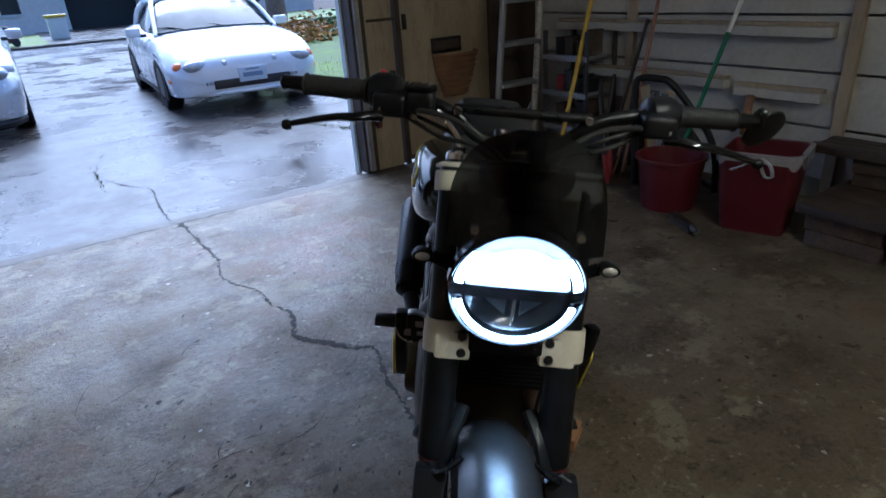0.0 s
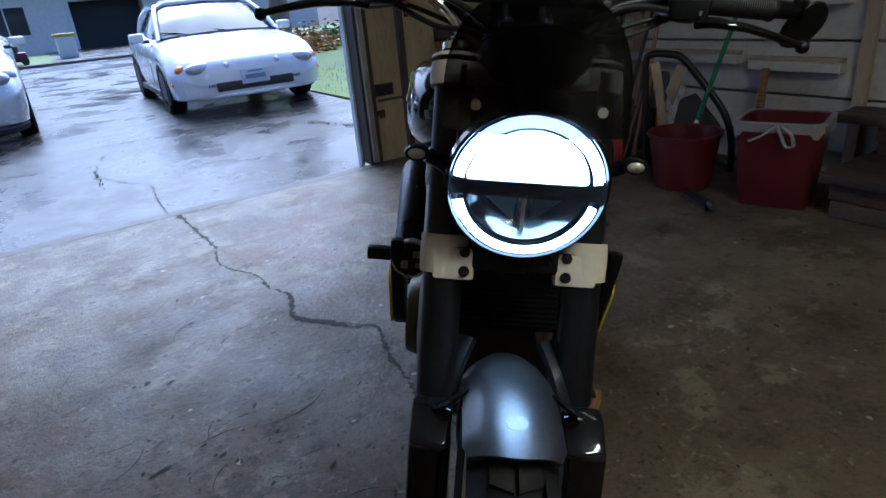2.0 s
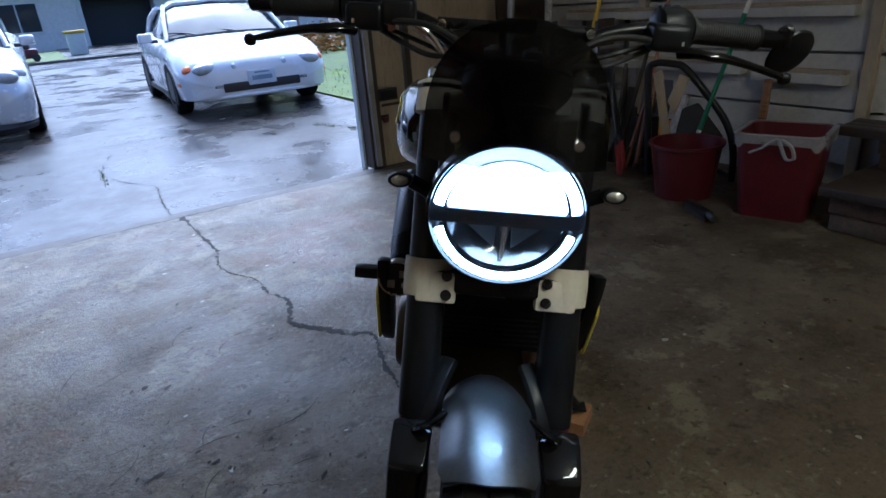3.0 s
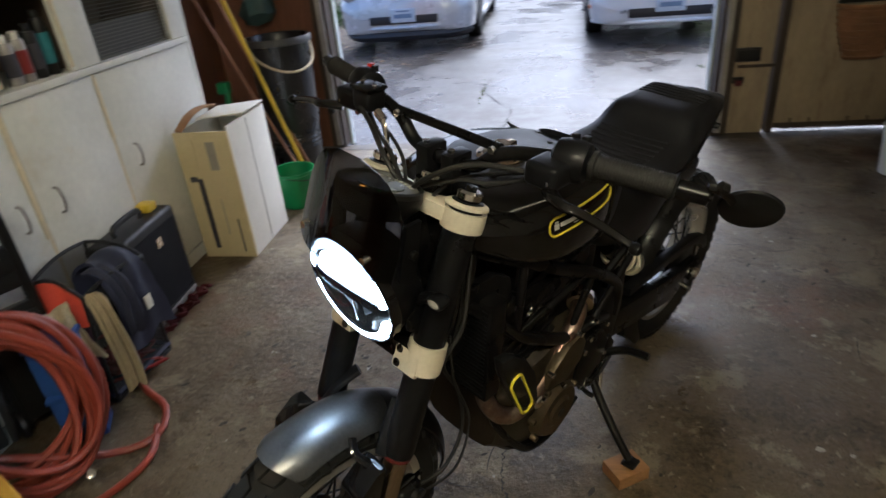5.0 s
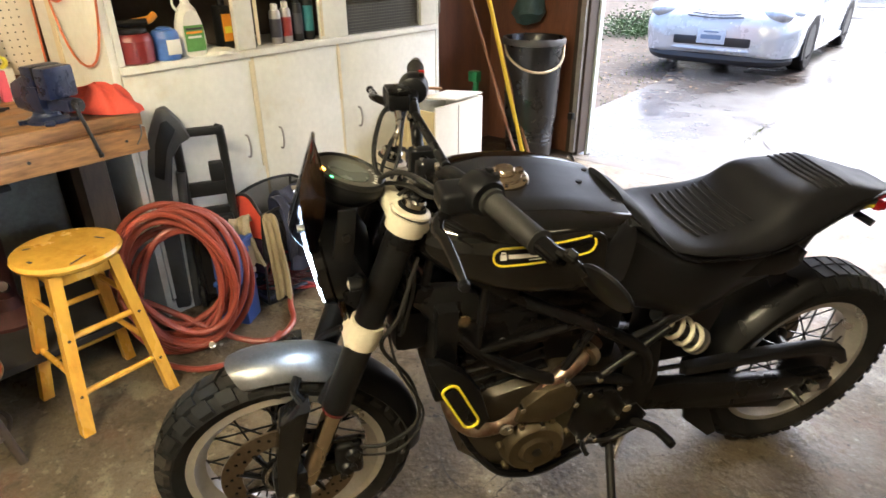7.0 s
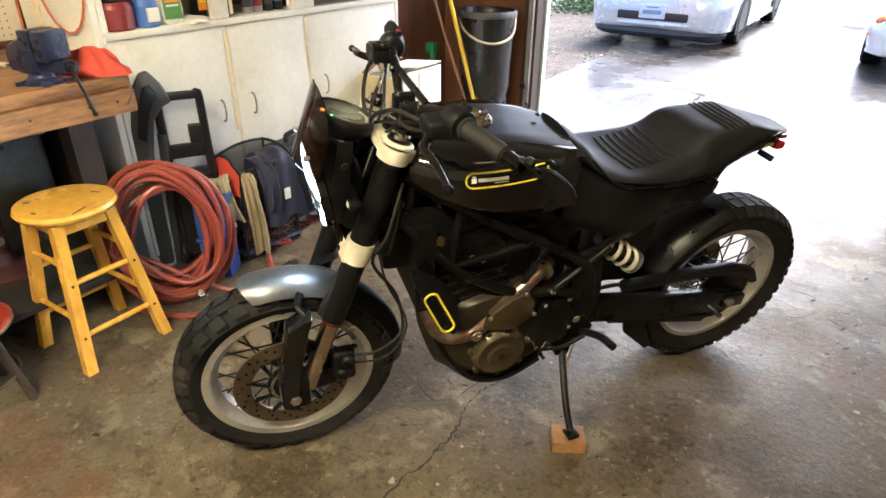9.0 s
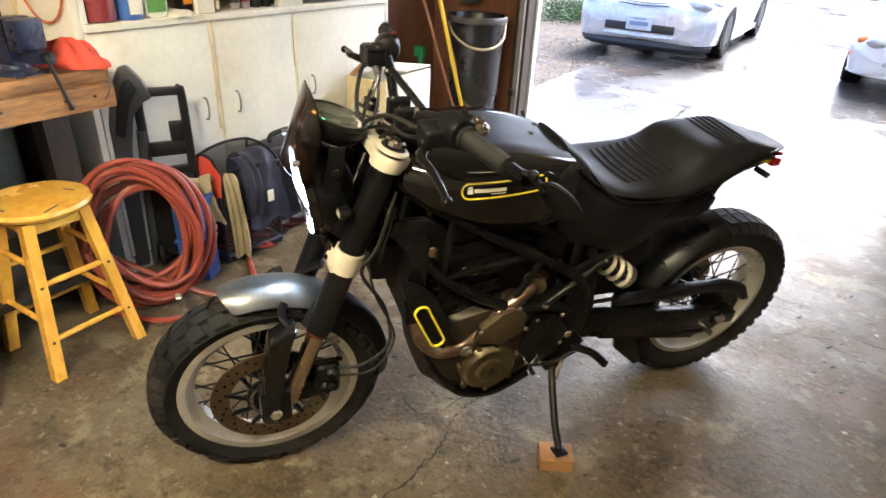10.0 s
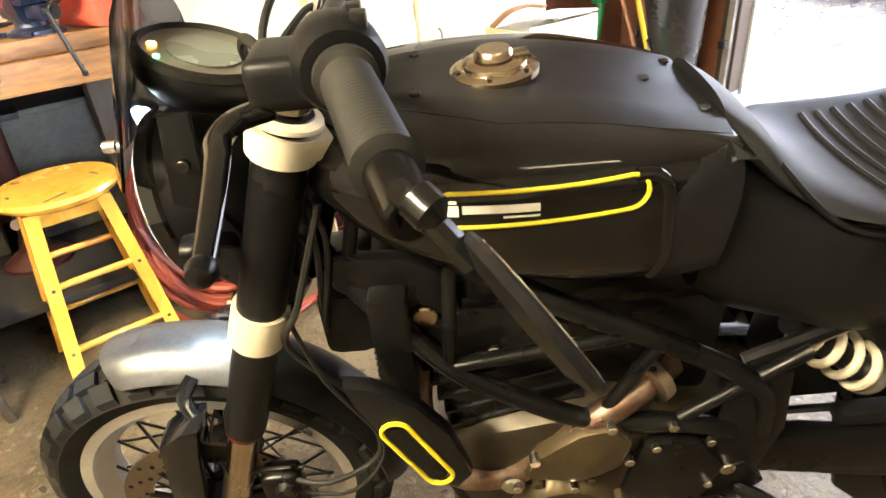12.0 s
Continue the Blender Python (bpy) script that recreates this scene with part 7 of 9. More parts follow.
strand = [(0.008 + 0.026 * math.cos(k * 2.3) + 0.010 * math.sin(k * 0.7), -2.34 + 0.0085 * k + 0.022 * math.sin(k * 1.7), 0.012 + 0.006 * (k % 4)) for k in range(48)]
tagged(part("red_rope", tube(strand, 0.0065, 6), m_maroon), "crumpled dark red rope along the foot of the speaker case", "rope")
for x, y, z, a in ((0.045, -2.775, 0.0, 0.5), (0.040, -2.770, 0.1765, 0.35)):
    o = thing("blue_crate", "blue plastic crate behind the hose", "crate", Matrix.Translation((x, y, z)) @ Matrix.Rotation(a, 4, "Z"), group="blue crates")
    part("crate_body", box(-0.06, 0.06, -0.05, 0.05, 0.0, 0.16, 0.008), m_blue, o)
    part("crate_rim", box(-0.066, 0.066, -0.056, 0.056, 0.16, 0.176, 0.005), m_blue, o)

SHIFT = Vector((0, 0, 0))
# pop-up net hamper: wire edges, see-through net sides, things thrown over its rim
m_net = material("black_net_cloth", (0.020, 0.019, 0.021), 0.8, vary=0.3, fine=400, bump=0.2)
m_net.node_tree.nodes["Principled BSDF"].inputs["Alpha"].default_value = 0.62
m_purple = material("dark_plum_nylon", (0.030, 0.010, 0.030), 0.7, vary=0.2, fine=200, bump=0.2)
HL, HB = ((0.032, -2.622), (0.050, -2.338), (-0.165, -2.330), (-0.165, -2.612)), 0.015
def hamper_point(k, t, z, bulge=0.0):
    a, b = Vector(HL[k % 4]), Vector(HL[(k + 1) % 4])
    mid = Vector((-0.062, -2.475))
    p = a.lerp(b, t)
    out = (p - mid).normalized() * bulge * math.sin(math.pi * t) * math.sin(math.pi * min(1, z / 0.46))
    return Vector((p.x + out.x, p.y + out.y + 0.03 * (z / 0.46) ** 2, z))


def rim_z(k, t):
    lift = (0.395, 0.390, 0.440, 0.420)
    return lift[k % 4] * (1 - t) + lift[(k + 1) % 4] * t + (0.045 if k % 4 == 3 else 0.02) * math.sin(math.pi * t)


hp = thing("net_hamper", "black net hamper with wire edges and a red corner", "hamper")
for k, side in enumerate(("front_net", "side_net", "back_net", "side_net")):
    bm = bmesh.new()
    g = [[bm.verts.new(hamper_point(k, u / 10, HB + (rim_z(k, u / 10) - HB) * v / 10, 0.022) + noise.noise_vector(Vector((u * 0.5, v * 0.5, k * 3.1))) * 0.006) for u in range(11)] for v in range(11)]
    for v in range(10):
        for u in range(10):
            bm.faces.new((g[v][u], g[v][u + 1], g[v + 1][u + 1], g[v + 1][u]))
    part(side, bm, m_net, hp)
    part("rim_wire", tube([hamper_point(k, u / 8, rim_z(k, u / 8), 0.022) for u in range(9)], 0.0065, 8), m_blackp, hp)
    part("corner_wire", tube([hamper_point(k, 0, HB + (rim_z(k, 0) - HB) * v / 5) for v in range(6)], 0.0055, 8), m_blackp, hp)
    part("base_wire", tube([hamper_point(k, u / 6, HB) - Vector((0, 0, 0.007)) for u in range(7)], 0.0065, 8), m_blackp, hp)
    part("base_band", tube([hamper_point(k, u / 6, HB + 0.02) for u in range(7)], 0.016, 8, flat=0.3), m_navy, hp)
bm = bmesh.new()
bm.faces.new([bm.verts.new((x, y, 0.012)) for x, y in HL])
part("hamper_floor", bm, m_navy, hp)
for z0, z1, mt, nm in ((0.30, 1.0, m_redcloth, "red_corner"), (0.15, 0.295, m_purple, "plum_band")):
    bm = bmesh.new()
    g = []
    for v in range(7):
        row = []
        for u in range(9):
            t = u / 8
            k, tt = 3, t
            top = rim_z(k, tt) - 0.004
            z = z0 + (min(z1, top) - z0) * v / 6
            p = hamper_point(k, tt, z, 0.022)
            row.append(bm.verts.new(p + Vector((0, -0.005 - 0.003 * math.sin(u * 2.3 + v), 0))))
        g.append(row)
    for v in range(6):
        for u in range(8):
            bm.faces.new((g[v][u], g[v][u + 1], g[v + 1][u + 1], g[v + 1][u]))
    part(nm, bm, mt, hp, "red nylon corner panel" if nm == "red_corner" else "")
part("yellow_trim", tube([hamper_point(3, 0.60, 0.25) + Vector((0.004, -0.014, 0)), hamper_point(3, 0.50, 0.30) + Vector((0, -0.014, 0)), hamper_point(3, 0.35, 0.36) + Vector((0, -0.012, 0))], 0.005, 6), m_ybright, hp)
rq = random.Random(9)
heap = [(-0.05 + rq.gauss(0, 0.045), -2.455 + rq.gauss(0, 0.062), 0.03 + abs(rq.gauss(0, 0.035))) for k in range(70)]
tagged(part("rope_heap", tube(heap, 0.0065, 6, per=4), m_redbag), "heap of dull red rope inside the net hamper", "rope")
cl = thing("navy_jacket", "navy jacket with a white tag thrown over the hamper rim", "jacket", Matrix.Translation((0.035, -2.405, 0.0)) @ Matrix.Rotation(radians(86), 4, "Z"))
part("jacket_body", jitter(drape(0.175, [(0.16, 0.27), (0.13, 0.405), (0.06, 0.442), (0.0, 0.428), (-0.035, 0.37), (-0.045, 0.25), (-0.042, 0.13)], 2.2, 0.012, 0.3), 0.016, 9), m_navy, cl)
part("sleeve", jitter(drape(0.07, [(0.05, 0.436), (0.0, 0.434), (-0.05, 0.37), (-0.058, 0.28), (-0.055, 0.20)], 5.0, 0.014, 0.4), 0.012, 12), m_navy, cl, m=Matrix.Translation((-0.085, 0.0, 0.0)))
part("tag", box(-0.030, 0.000, -0.076, -0.070, 0.250, 0.300, 0.002), m_card, cl, "white tag")
gl = thing("work_glove", "tan canvas work gloves hanging over the hamper corner", "glove", Matrix.Translation((0.035, -2.600, 0.0)) @ Matrix.Rotation(radians(64), 4, "Z"))
part("palm", drape(0.085, [(0.025, 0.380), (0.0, 0.412), (-0.025, 0.405), (-0.045, 0.36), (-0.058, 0.29), (-0.065, 0.22)], 1.3, 0.012, 0.5), m_glove, gl, m=Matrix.Translation((-0.030, 0, 0)) @ Matrix.Rotation(radians(-9), 4, "Y"))
part("finger", drape(0.048, [(0.02, 0.385), (-0.005, 0.405), (-0.038, 0.37), (-0.050, 0.26), (-0.052, 0.15), (-0.048, 0.05)], 4.1, 0.012, 0.5), m_glove, gl, m=Matrix.Translation((0.030, -0.004, 0)))
part("glove_tag", box(-0.085, -0.060, -0.080, -0.074, 0.205, 0.225, 0.002), m_card, gl)

SHIFT = Vector((0, 0.03, 0))
# ---- white carton ----
cb = thing("carton_box", "tall white cardboard carton with folded brown flaps", "box", Matrix.Translation((-0.18, -1.64, 0.0)))
part("carton_side", box(0.0, 0.258, 0.0, 0.012, 0.0, 0.615, 0.003), m_cardyellow, cb, "cream printed face")
part("carton_side", box(0.246, 0.258, 0.013, 0.40, 0.0, 0.632, 0.003), m_card, cb)
part("carton_side", box(0.0, 0.012, 0.013, 0.40, 0.0, 0.61, 0.003), m_card, cb)
part("carton_side", box(0.013, 0.245, 0.388, 0.40, 0.0, 0.63, 0.003), m_card, cb)
part("carton_floor", box(0.013, 0.245, 0.013, 0.387, 0.0, 0.01), m_cardb, cb)
part("carton_flap", box(0.01, 0.246, 0.16, 0.39, -0.004, 0.004, 0.001, m=Matrix.Translation((0.02, 0, 0.628)) @ Matrix.Rotation(radians(-5), 4, "Y")), m_card, cb)
part("brown_flap", jitter(tube([(0.02, 0.01, 0.615), (0.05, 0.08, 0.665), (0.06, 0.18, 0.68), (0.05, 0.28, 0.665)], 0.03, 8, flat=0.25), 0.008, 8), m_cardb, cb, "bent brown inner flap")
part("seam_line", box(0.2585, 0.2598, 0.19, 0.196, 0.0, 0.62), m_printg, cb)
part("print_panel", box(0.145, 0.185, -0.0028, -0.0006, 0.44, 0.57), m_printg, cb)
part("print_panel", box(0.028, 0.085, -0.0028, -0.0006, 0.44, 0.58), m_cardyellow, cb)
part("print_bar", box(0.065, 0.088, -0.0028, -0.0006, 0.05, 0.40), m_print, cb)
part("print_bar", box(0.03, 0.066, -0.0026, -0.0006, 0.385, 0.41), m_print, cb)
part("print_bar", box(0.205, 0.213, -0.0028, -0.0006, 0.03, 0.20), m_print, cb)
part("print_line", box(0.150, 0.154, -0.0028, -0.0006, 0.12, 0.30), m_printg, cb)

SHIFT = Vector((0.03, 0.05, 0))
# ---- corner by the door opening: bin, poles, bucket ----
def bin_can(m):
    o = thing("trash_can", "tall black plastic trash can with a rope handle", "trash can", m)
    prof = [(0.14, 0.0), (0.150, 0.01), (0.158, 0.12)]
    for k in range(4):
        prof += [(0.160 + 0.0015 * k, 0.13 + 0.03 * k), (0.155 + 0.0015 * k, 0.145 + 0.03 * k)]
    prof += [(0.172, 0.30), (0.186, 0.74), (0.186, 0.775), (0.200, 0.78), (0.200, 0.81), (0.190, 0.812), (0.180, 0.79), (0.17, 0.40), (0.145, 0.02), (0.002, 0.015)]
    part("can_body", lathe(prof, (0, 0, 0), (0, 0, 1), 44), m_can, o)
    a = [(-0.187, 0.02), (-0.16, -0.10), (-0.06, -0.185), (0.06, -0.19), (0.16, -0.11), (0.19, 0.0)]
    zz = (0.785, 0.70, 0.635, 0.625, 0.67, 0.785)
    part("rope_handle", tube([(x * 1.03, y * 1.03, z) for (x, y), z in zip(a, zz)], 0.008, 8), m_rope, o, "pale rope handle")
    part("rim_band", lathe([(0.187, 0.772), (0.204, 0.776), (0.205, 0.80), (0.198, 0.815)], (0, 0, 0), (0, 0, 1), 44), m_greyp, o)
    return o


bin_can(Matrix.Translation((-0.215, -0.34, 0)) @ Matrix.Rotation(radians(38), 4, "Z"))
def pole(name, p0, p1, r, mt, label, m2=None, share=0.5):
    o = thing(name, label, "pole", Matrix.Translation((0, 0, 0)))
    p0, p1 = Vector(p0), Vector(p1)
    if m2:
        q = p0.lerp(p1, share)
        part("lower_shaft", cyl(p0, q, r, seg=12), mt, o)
        part("upper_shaft", cyl(q, p1, r * 0.96, seg=12), m2, o)
    else:
        part("shaft", cyl(p0, p1, r, seg=12), mt, o)
    part("pole_tip", cyl(p0 - (p1 - p0).normalized() * 0.002, p0 + (p1 - p0).normalized() * 0.03, r * 1.25, seg=12), m_dwood, o)
    return o


pole("broom_pole", (-0.13, -0.50, 0.01), (-0.47, -0.88, 1.9), 0.0135, m_ypole, "yellow painted pole leaning in the corner")
pole("rake_pole", (-0.10, -0.47, 0.01), (-0.66, -0.62, 1.75), 0.011, m_bpole, "brown wooden pole leaning in the corner")
pole("rake_pole", (-0.11, -0.60, 0.01), (-0.70, -0.55, 1.35), 0.010, m_bpole, "second brown wooden pole leaning in the corner")
gb = thing("green_bucket", "green plastic bucket behind the carton", "bucket", Matrix.Translation((0.03, -1.04, 0)))
part("bucket_body", lathe([(0.085, 0.0), (0.09, 0.004), (0.115, 0.19), (0.122, 0.195), (0.122, 0.21), (0.114, 0.208), (0.088, 0.012), (0.002, 0.01)], (0, 0, 0), (0, 0, 1), 36), m_greenb, gb)
part("bucket_bail", tube([(0.0, -0.12, 0.195), (0.09, -0.08, 0.17), (0.125, 0.0, 0.16), (0.09, 0.08, 0.17), (0.0, 0.12, 0.195)], 0.003, 6), m_dsteel, gb)
part("dirt", jitter(lathe([(0.09, 0.10), (0.05, 0.13), (0.002, 0.14)], (0, 0, 0), (0, 0, 1), 20, caps=True), 0.01, 20), m_bpole, gb)
tb = thing("hanging_tarp", "bundled dark teal tarp hanging above the trash can", "tarp", Matrix.Translation((-0.41, -0.115, 0.86)) @ Matrix.Diagonal((0.72, 0.56, 0.50, 1)))
m_tarp = material("dark_teal_tarp", (0.045, 0.085, 0.082), 0.6, vary=0.3, scale=8, bump=0.2)
part("tarp", jitter(lathe([(0.03, 0), (0.10, 0.04), (0.15, 0.14), (0.13, 0.3), (0.05, 0.42), (0.02, 0.5)], (0, 0, 0), (0, 0, 1), 28, caps=True), 0.05, 9), m_tarp, tb)
part("tarp_cord", tube([(0, 0, 0.48), (0.0, 0.08, 0.56), (0.0, 0.17, 0.60)], 0.004, 6), m_rope, tb)
gc = thing("wall_gadget", "pale grey vent box at the cabinet end", "vent", Matrix.Translation((-0.30, -1.255, 1.02)))
part("vent_frame", box(-0.10, 0.05, 0.0, 0.012, 0.0, 0.30, 0.003), m_printg, gc)
for k in range(6):
    part("slat", box(-0.09, 0.04, 0.0125, 0.02, 0.02 + 0.045 * k, 0.045 + 0.045 * k, 0.002), m_card, gc)
gs = thing("garden_sprayer", "bright green sprayer wand in the corner", "sprayer", Matrix.Translation((-0.52, -0.62, 0.0)))
part("wand", cyl((0, 0, 0.0), (0.02, 0.05, 0.55), 0.02, seg=12), m_greenb, gs)
part("wand_head", box(-0.03, 0.04, 0.02, 0.08, 0.53, 0.60, 0.01), m_greenb, gs)

SHIFT = Vector((0.065, 0.03, 0))
# ---- side door with a mail slot and a basket ----
structure("door_1_frame", box(2.735, 2.775, -0.012, 0.10, 0.0, 2.05, 0.003), m_dwood, "dark post beside the side door")
structure("door_1_frame_right", box(3.537, 3.575, -0.012, 0.10, 0.0, 2.05, 0.003), m_dwood, "dark post at the hinge side of the door")
dr = tagged(thing("door_1", "tan painted side door with a mail slot", "door", Matrix.Translation((0, 0, 0))), kind="structure")
part("door_leaf", box(2.778, 3.534, 0.012, 0.056, 0.022, 2.045, 0.003), m_tan, dr)
part("door_sweep", box(2.785, 3.53, 0.004, 0.0115, 0.022, 0.055, 0.002), m_dwood, dr)
for x in (2.87, 2.98, 3.20, 3.31, 3.42):
    part("sweep_nail", box(x, x + 0.012, 0.001, 0.0038, 0.05, 0.085), m_dwood, dr)
part("latch", box(2.80, 2.83, 0.0, 0.0115, 0.93, 1.03, 0.003), m_dsteel, dr)
# unseen strips added behind the leaf edges to stop daylight leaking past
for x0 in (2.770, 3.526):
    part("door_stop", box(x0, x0 + 0.016, 0.0565, 0.075, 0.022, 2.045, 0.002), m_dwood, dr)
slot = part("mail_slot", box(3.02, 3.275, -0.006, 0.0115, 0.745, 0.85, 0.006), m_dsteel, dr, "dark metal mail slot")
part("slot_flap", box(3.045, 3.25, -0.014, -0.0065, 0.765, 0.83, 0.004), m_dwood, slot)
structure("door_light_gap", box(2.85, 3.50, 0.06, 0.11, -0.002, 0.004), m_sill, "bright sill under the side door")
bk = thing("wicker_basket", "woven wicker half basket hanging under the mail slot", "basket", Matrix.Translation((3.205, -0.004, 0.43)))
rings = []
for i in range(9):
    t = i / 8
    wv, dv = 0.100 + 0.080 * math.sin(t * 1.5), 0.03 + 0.10 * t
    z = 0.30 * t
    rings.append([Vector((math.cos(math.pi * k / 20) * wv, -math.sin(math.pi * k / 20) * dv, z + 0.004 * (k % 2))) for k in range(21)])
bm = bmesh.new()
g = [[bm.verts.new(p) for p in r] for r in rings]
for i in range(8):
    for k in range(20):
        bm.faces.new((g[i][k], g[i][k + 1], g[i + 1][k + 1], g[i + 1][k]))
bm.faces.new(g[0])
bmesh.ops.recalc_face_normals(bm, faces=bm.faces)
bmesh.ops.solidify(bm, geom=bm.faces[:], thickness=0.008)
part("basket_body", bm, m_basket, bk)
part("basket_rim", tube([(math.cos(math.pi * k / 14) * 0.182, -math.sin(math.pi * k / 14) * 0.134, 0.305) for k in range(15)], 0.011, 8), m_basket, bk)
for i in range(8):
    t = (i + 0.5) / 8
    part("weave_band", tube([(math.cos(math.pi * k / 12) * (0.104 + 0.080 * math.sin(t * 1.5)), -math.sin(math.pi * k / 12) * (0.035 + 0.10 * t), 0.30 * t) for k in range(13)], 0.006, 6), m_basket, bk)
sw = thing("outlet_box", "dark outlet box on the tan panel", "outlet", Matrix.Translation((2.57, -0.002, 0.49)))
part("outlet_cover", box(-0.07, 0.07, -0.022, 0.0, -0.04, 0.04, 0.004), m_dsteel, sw)
part("outlet_flap", box(-0.06, 0.06, -0.028, -0.0225, -0.03, 0.03, 0.004), m_blackp, sw)
pd = thing("padlock", "small red padlock on a hasp", "padlock", Matrix.Translation((2.535, -0.002, 0.325)))
part("lock_body", box(-0.018, 0.018, -0.024, -0.004, -0.02, 0.015, 0.004), m_redb, pd)
part("hasp", box(-0.04, 0.03, -0.0035, 0.0, -0.008, 0.03, 0.001), m_dsteel, pd)
for z in (0.41, 1.0):
    structure("panel_rail", box(OPEN + 0.102, 2.733, -0.010, -0.0005, z, z + 0.018, 0.002), m_dwood, "thin rail across the tan panel")

SHIFT = Vector((-0.05, -0.09, 0))
# ---- east side: wall ledges, ladder, poles, tubs, steps ----
for k in range(9):
    z = 0.13 + 0.275 * k
    structure("wall_board", box(W1 - 0.012, W1 - 0.001, -6.5, -0.02, z, z + 0.262, 0.003), m_wallpaint, "old white painted wall board")
for y0, y1, z in ((-2.16, -0.25, 0.895), (-1.62, -0.55, 0.60), (-2.16, -1.68, 0.575)):
    structure("wall_ledge", box(W1 - 0.075, W1 - 0.0125, y0, y1, z - 0.05, z, 0.006), m_wallpaint, "white painted horizontal wall ledge")
    structure("ledge_edge", box(W1 - 0.06, W1 - 0.02, y0, y1, z + 0.0005, z + 0.022, 0.004), m_tan, "worn brown batten above the ledge")
for y in (-2.25, -0.9, -3.3):
    structure("wall_post", box(W1 - 0.05, W1 - 0.0125, y - 0.028, y + 0.028, 0.0, CEIL - 0.01, 0.004), m_tan, "tan stained wall post")
ld = thing("step_ladder", "aluminium step ladder leaning in the corner", "ladder", Matrix.Translation((3.60, -0.21, 0.0)) @ Matrix.Rotation(radians(6), 4, "X"))
for s, mt in ((-1, m_ladder), (1, m_paintsp)):
    part("rail", cyl((s * 0.18, 0, 0.0), (s * 0.15, 0, 1.75), 0.024, seg=10), mt, ld, "paint-spattered rail" if s > 0 else "")
for k in range(6):
    z = 0.24 + 0.28 * k
    part("step", box(-0.165, 0.165, -0.04, 0.04, z - 0.015, z + 0.012, 0.004), m_ladder, ld)
for s in (-1, 1):
    part("brace", cyl((s * 0.16, 0.02, 0.35), (s * 0.10, 0.10, 0.05), 0.008, seg=8), m_ladder, ld)
wt = thing("white_bucket", "white plastic bucket in front of the ladder", "bucket", Matrix.Translation((3.28, -0.62, 0)) @ Matrix.Scale(0.74, 4))
part("bucket_body", lathe([(0.11, 0.0), (0.115, 0.004), (0.14, 0.32), (0.148, 0.325), (0.148, 0.34), (0.138, 0.338), (0.112, 0.012), (0.002, 0.01)], (0, 0, 0), (0, 0, 1), 36), m_whitep, wt)
part("bucket_bail", tube([(0.0, -0.146, 0.32), (0.10, -0.10, 0.24), (0.15, 0.0, 0.21), (0.10, 0.10, 0.24), (0.0, 0.146, 0.32)], 0.003, 6), m_dsteel, wt)
pole("paint_pole", (3.42, -0.84, 0.01), (4.055, -0.62, 1.42), 0.014, m_ypole, "yellow extension pole leaning on the wall")
pole("broom_stick", (3.66, -1.20, 0.01), (4.05, -1.16, 1.5), 0.012, m_bpole, "brown broom stick leaning on the wall")
sqp = thing("squeegee_pole", "green and white striped pole standing in the red tub", "pole", Matrix.Translation((0, 0, 0)))
q0, q1 = Vector((3.62, -1.60, 0.14)), Vector((4.02, -1.88, 1.75))
for a, b, mt in ((0.0, 0.10, m_whitep), (0.1005, 0.46, m_gpole), (0.4605, 0.62, m_whitep), (0.6205, 1.0, m_gpole)):
    part("pole_section", cyl(q0.lerp(q1, a), q0.lerp(q1, b), 0.0125 - 0.0015 * a, seg=12), mt, sqp)
bc = thing("bolt_cutter", "long-handled cutter with faded red grips by the wall", "cutter", Matrix.Translation((3.54, -1.20, 0.0)) @ Matrix.Rotation(radians(30), 4, "Z"))
for s in (-1, 1):
    part("handle", tube([(0.05 * s, 0.0, 0.02), (0.055 * s, 0.02, 0.20), (0.03 * s, 0.05, 0.38), (0.012 * s, 0.07, 0.52)], 0.011, 8), m_dsteel, bc)
    part("grip", tube([(0.05 * s, 0.0, 0.012), (0.053 * s, 0.008, 0.10), (0.055 * s, 0.018, 0.19)], 0.016, 8), m_redbag, bc, "faded red grip")
part("jaw", plate([(-0.02, 0.51), (-0.028, 0.57), (-0.008, 0.63), (0.008, 0.63), (0.028, 0.57), (0.02, 0.51)], 0.02, 0.004, at=0.07), m_dsteel, bc)
fb = thing("floor_brush", "dark brush head lying on the floor by the tub", "brush", Matrix.Translation((3.26, -1.93, 0.0)) @ Matrix.Rotation(radians(62), 4, "Z"))
part("brush_block", box(-0.13, 0.09, -0.022, 0.022, 0.022, 0.045, 0.006), m_blackp, fb)
part("bristles", box(-0.125, 0.085, -0.02, 0.02, 0.0, 0.0215, 0.003), m_dwood, fb)
part("brush_socket", cyl((-0.12, 0, 0.036), (-0.175, 0.0, 0.03), 0.016, seg=12), m_greyp, fb, "pale grey socket")
for k, (x, y, hh, tilt, mt) in enumerate(((3.70, -0.98, 0.62, 16, m_dwood), (3.78, -1.08, 0.50, 12, m_greyp), (3.66, -1.12, 0.44, 18, m_bpole), (3.80, -0.93, 0.95, 10, m_dwood))):
    o = thing("tool_handle", "worn tool handle leaning against the wall", "handle", Matrix.Translation((x, y, 0.0)) @ Matrix.Rotation(radians(tilt), 4, "Y") @ Matrix.Rotation(radians(-6 + 5 * k), 4, "X"), group="tool handles by the wall")
    part("shaft", cyl((0, 0, 0), (0, 0, hh), 0.013, 0.011, seg=10), mt, o)
    part("tool_head", plate([(-0.05, 0.0), (-0.06, 0.05), (-0.02, 0.13), (0.02, 0.13), (0.06, 0.05), (0.05, 0.0)], 0.012, 0.003), m_dsteel, o)
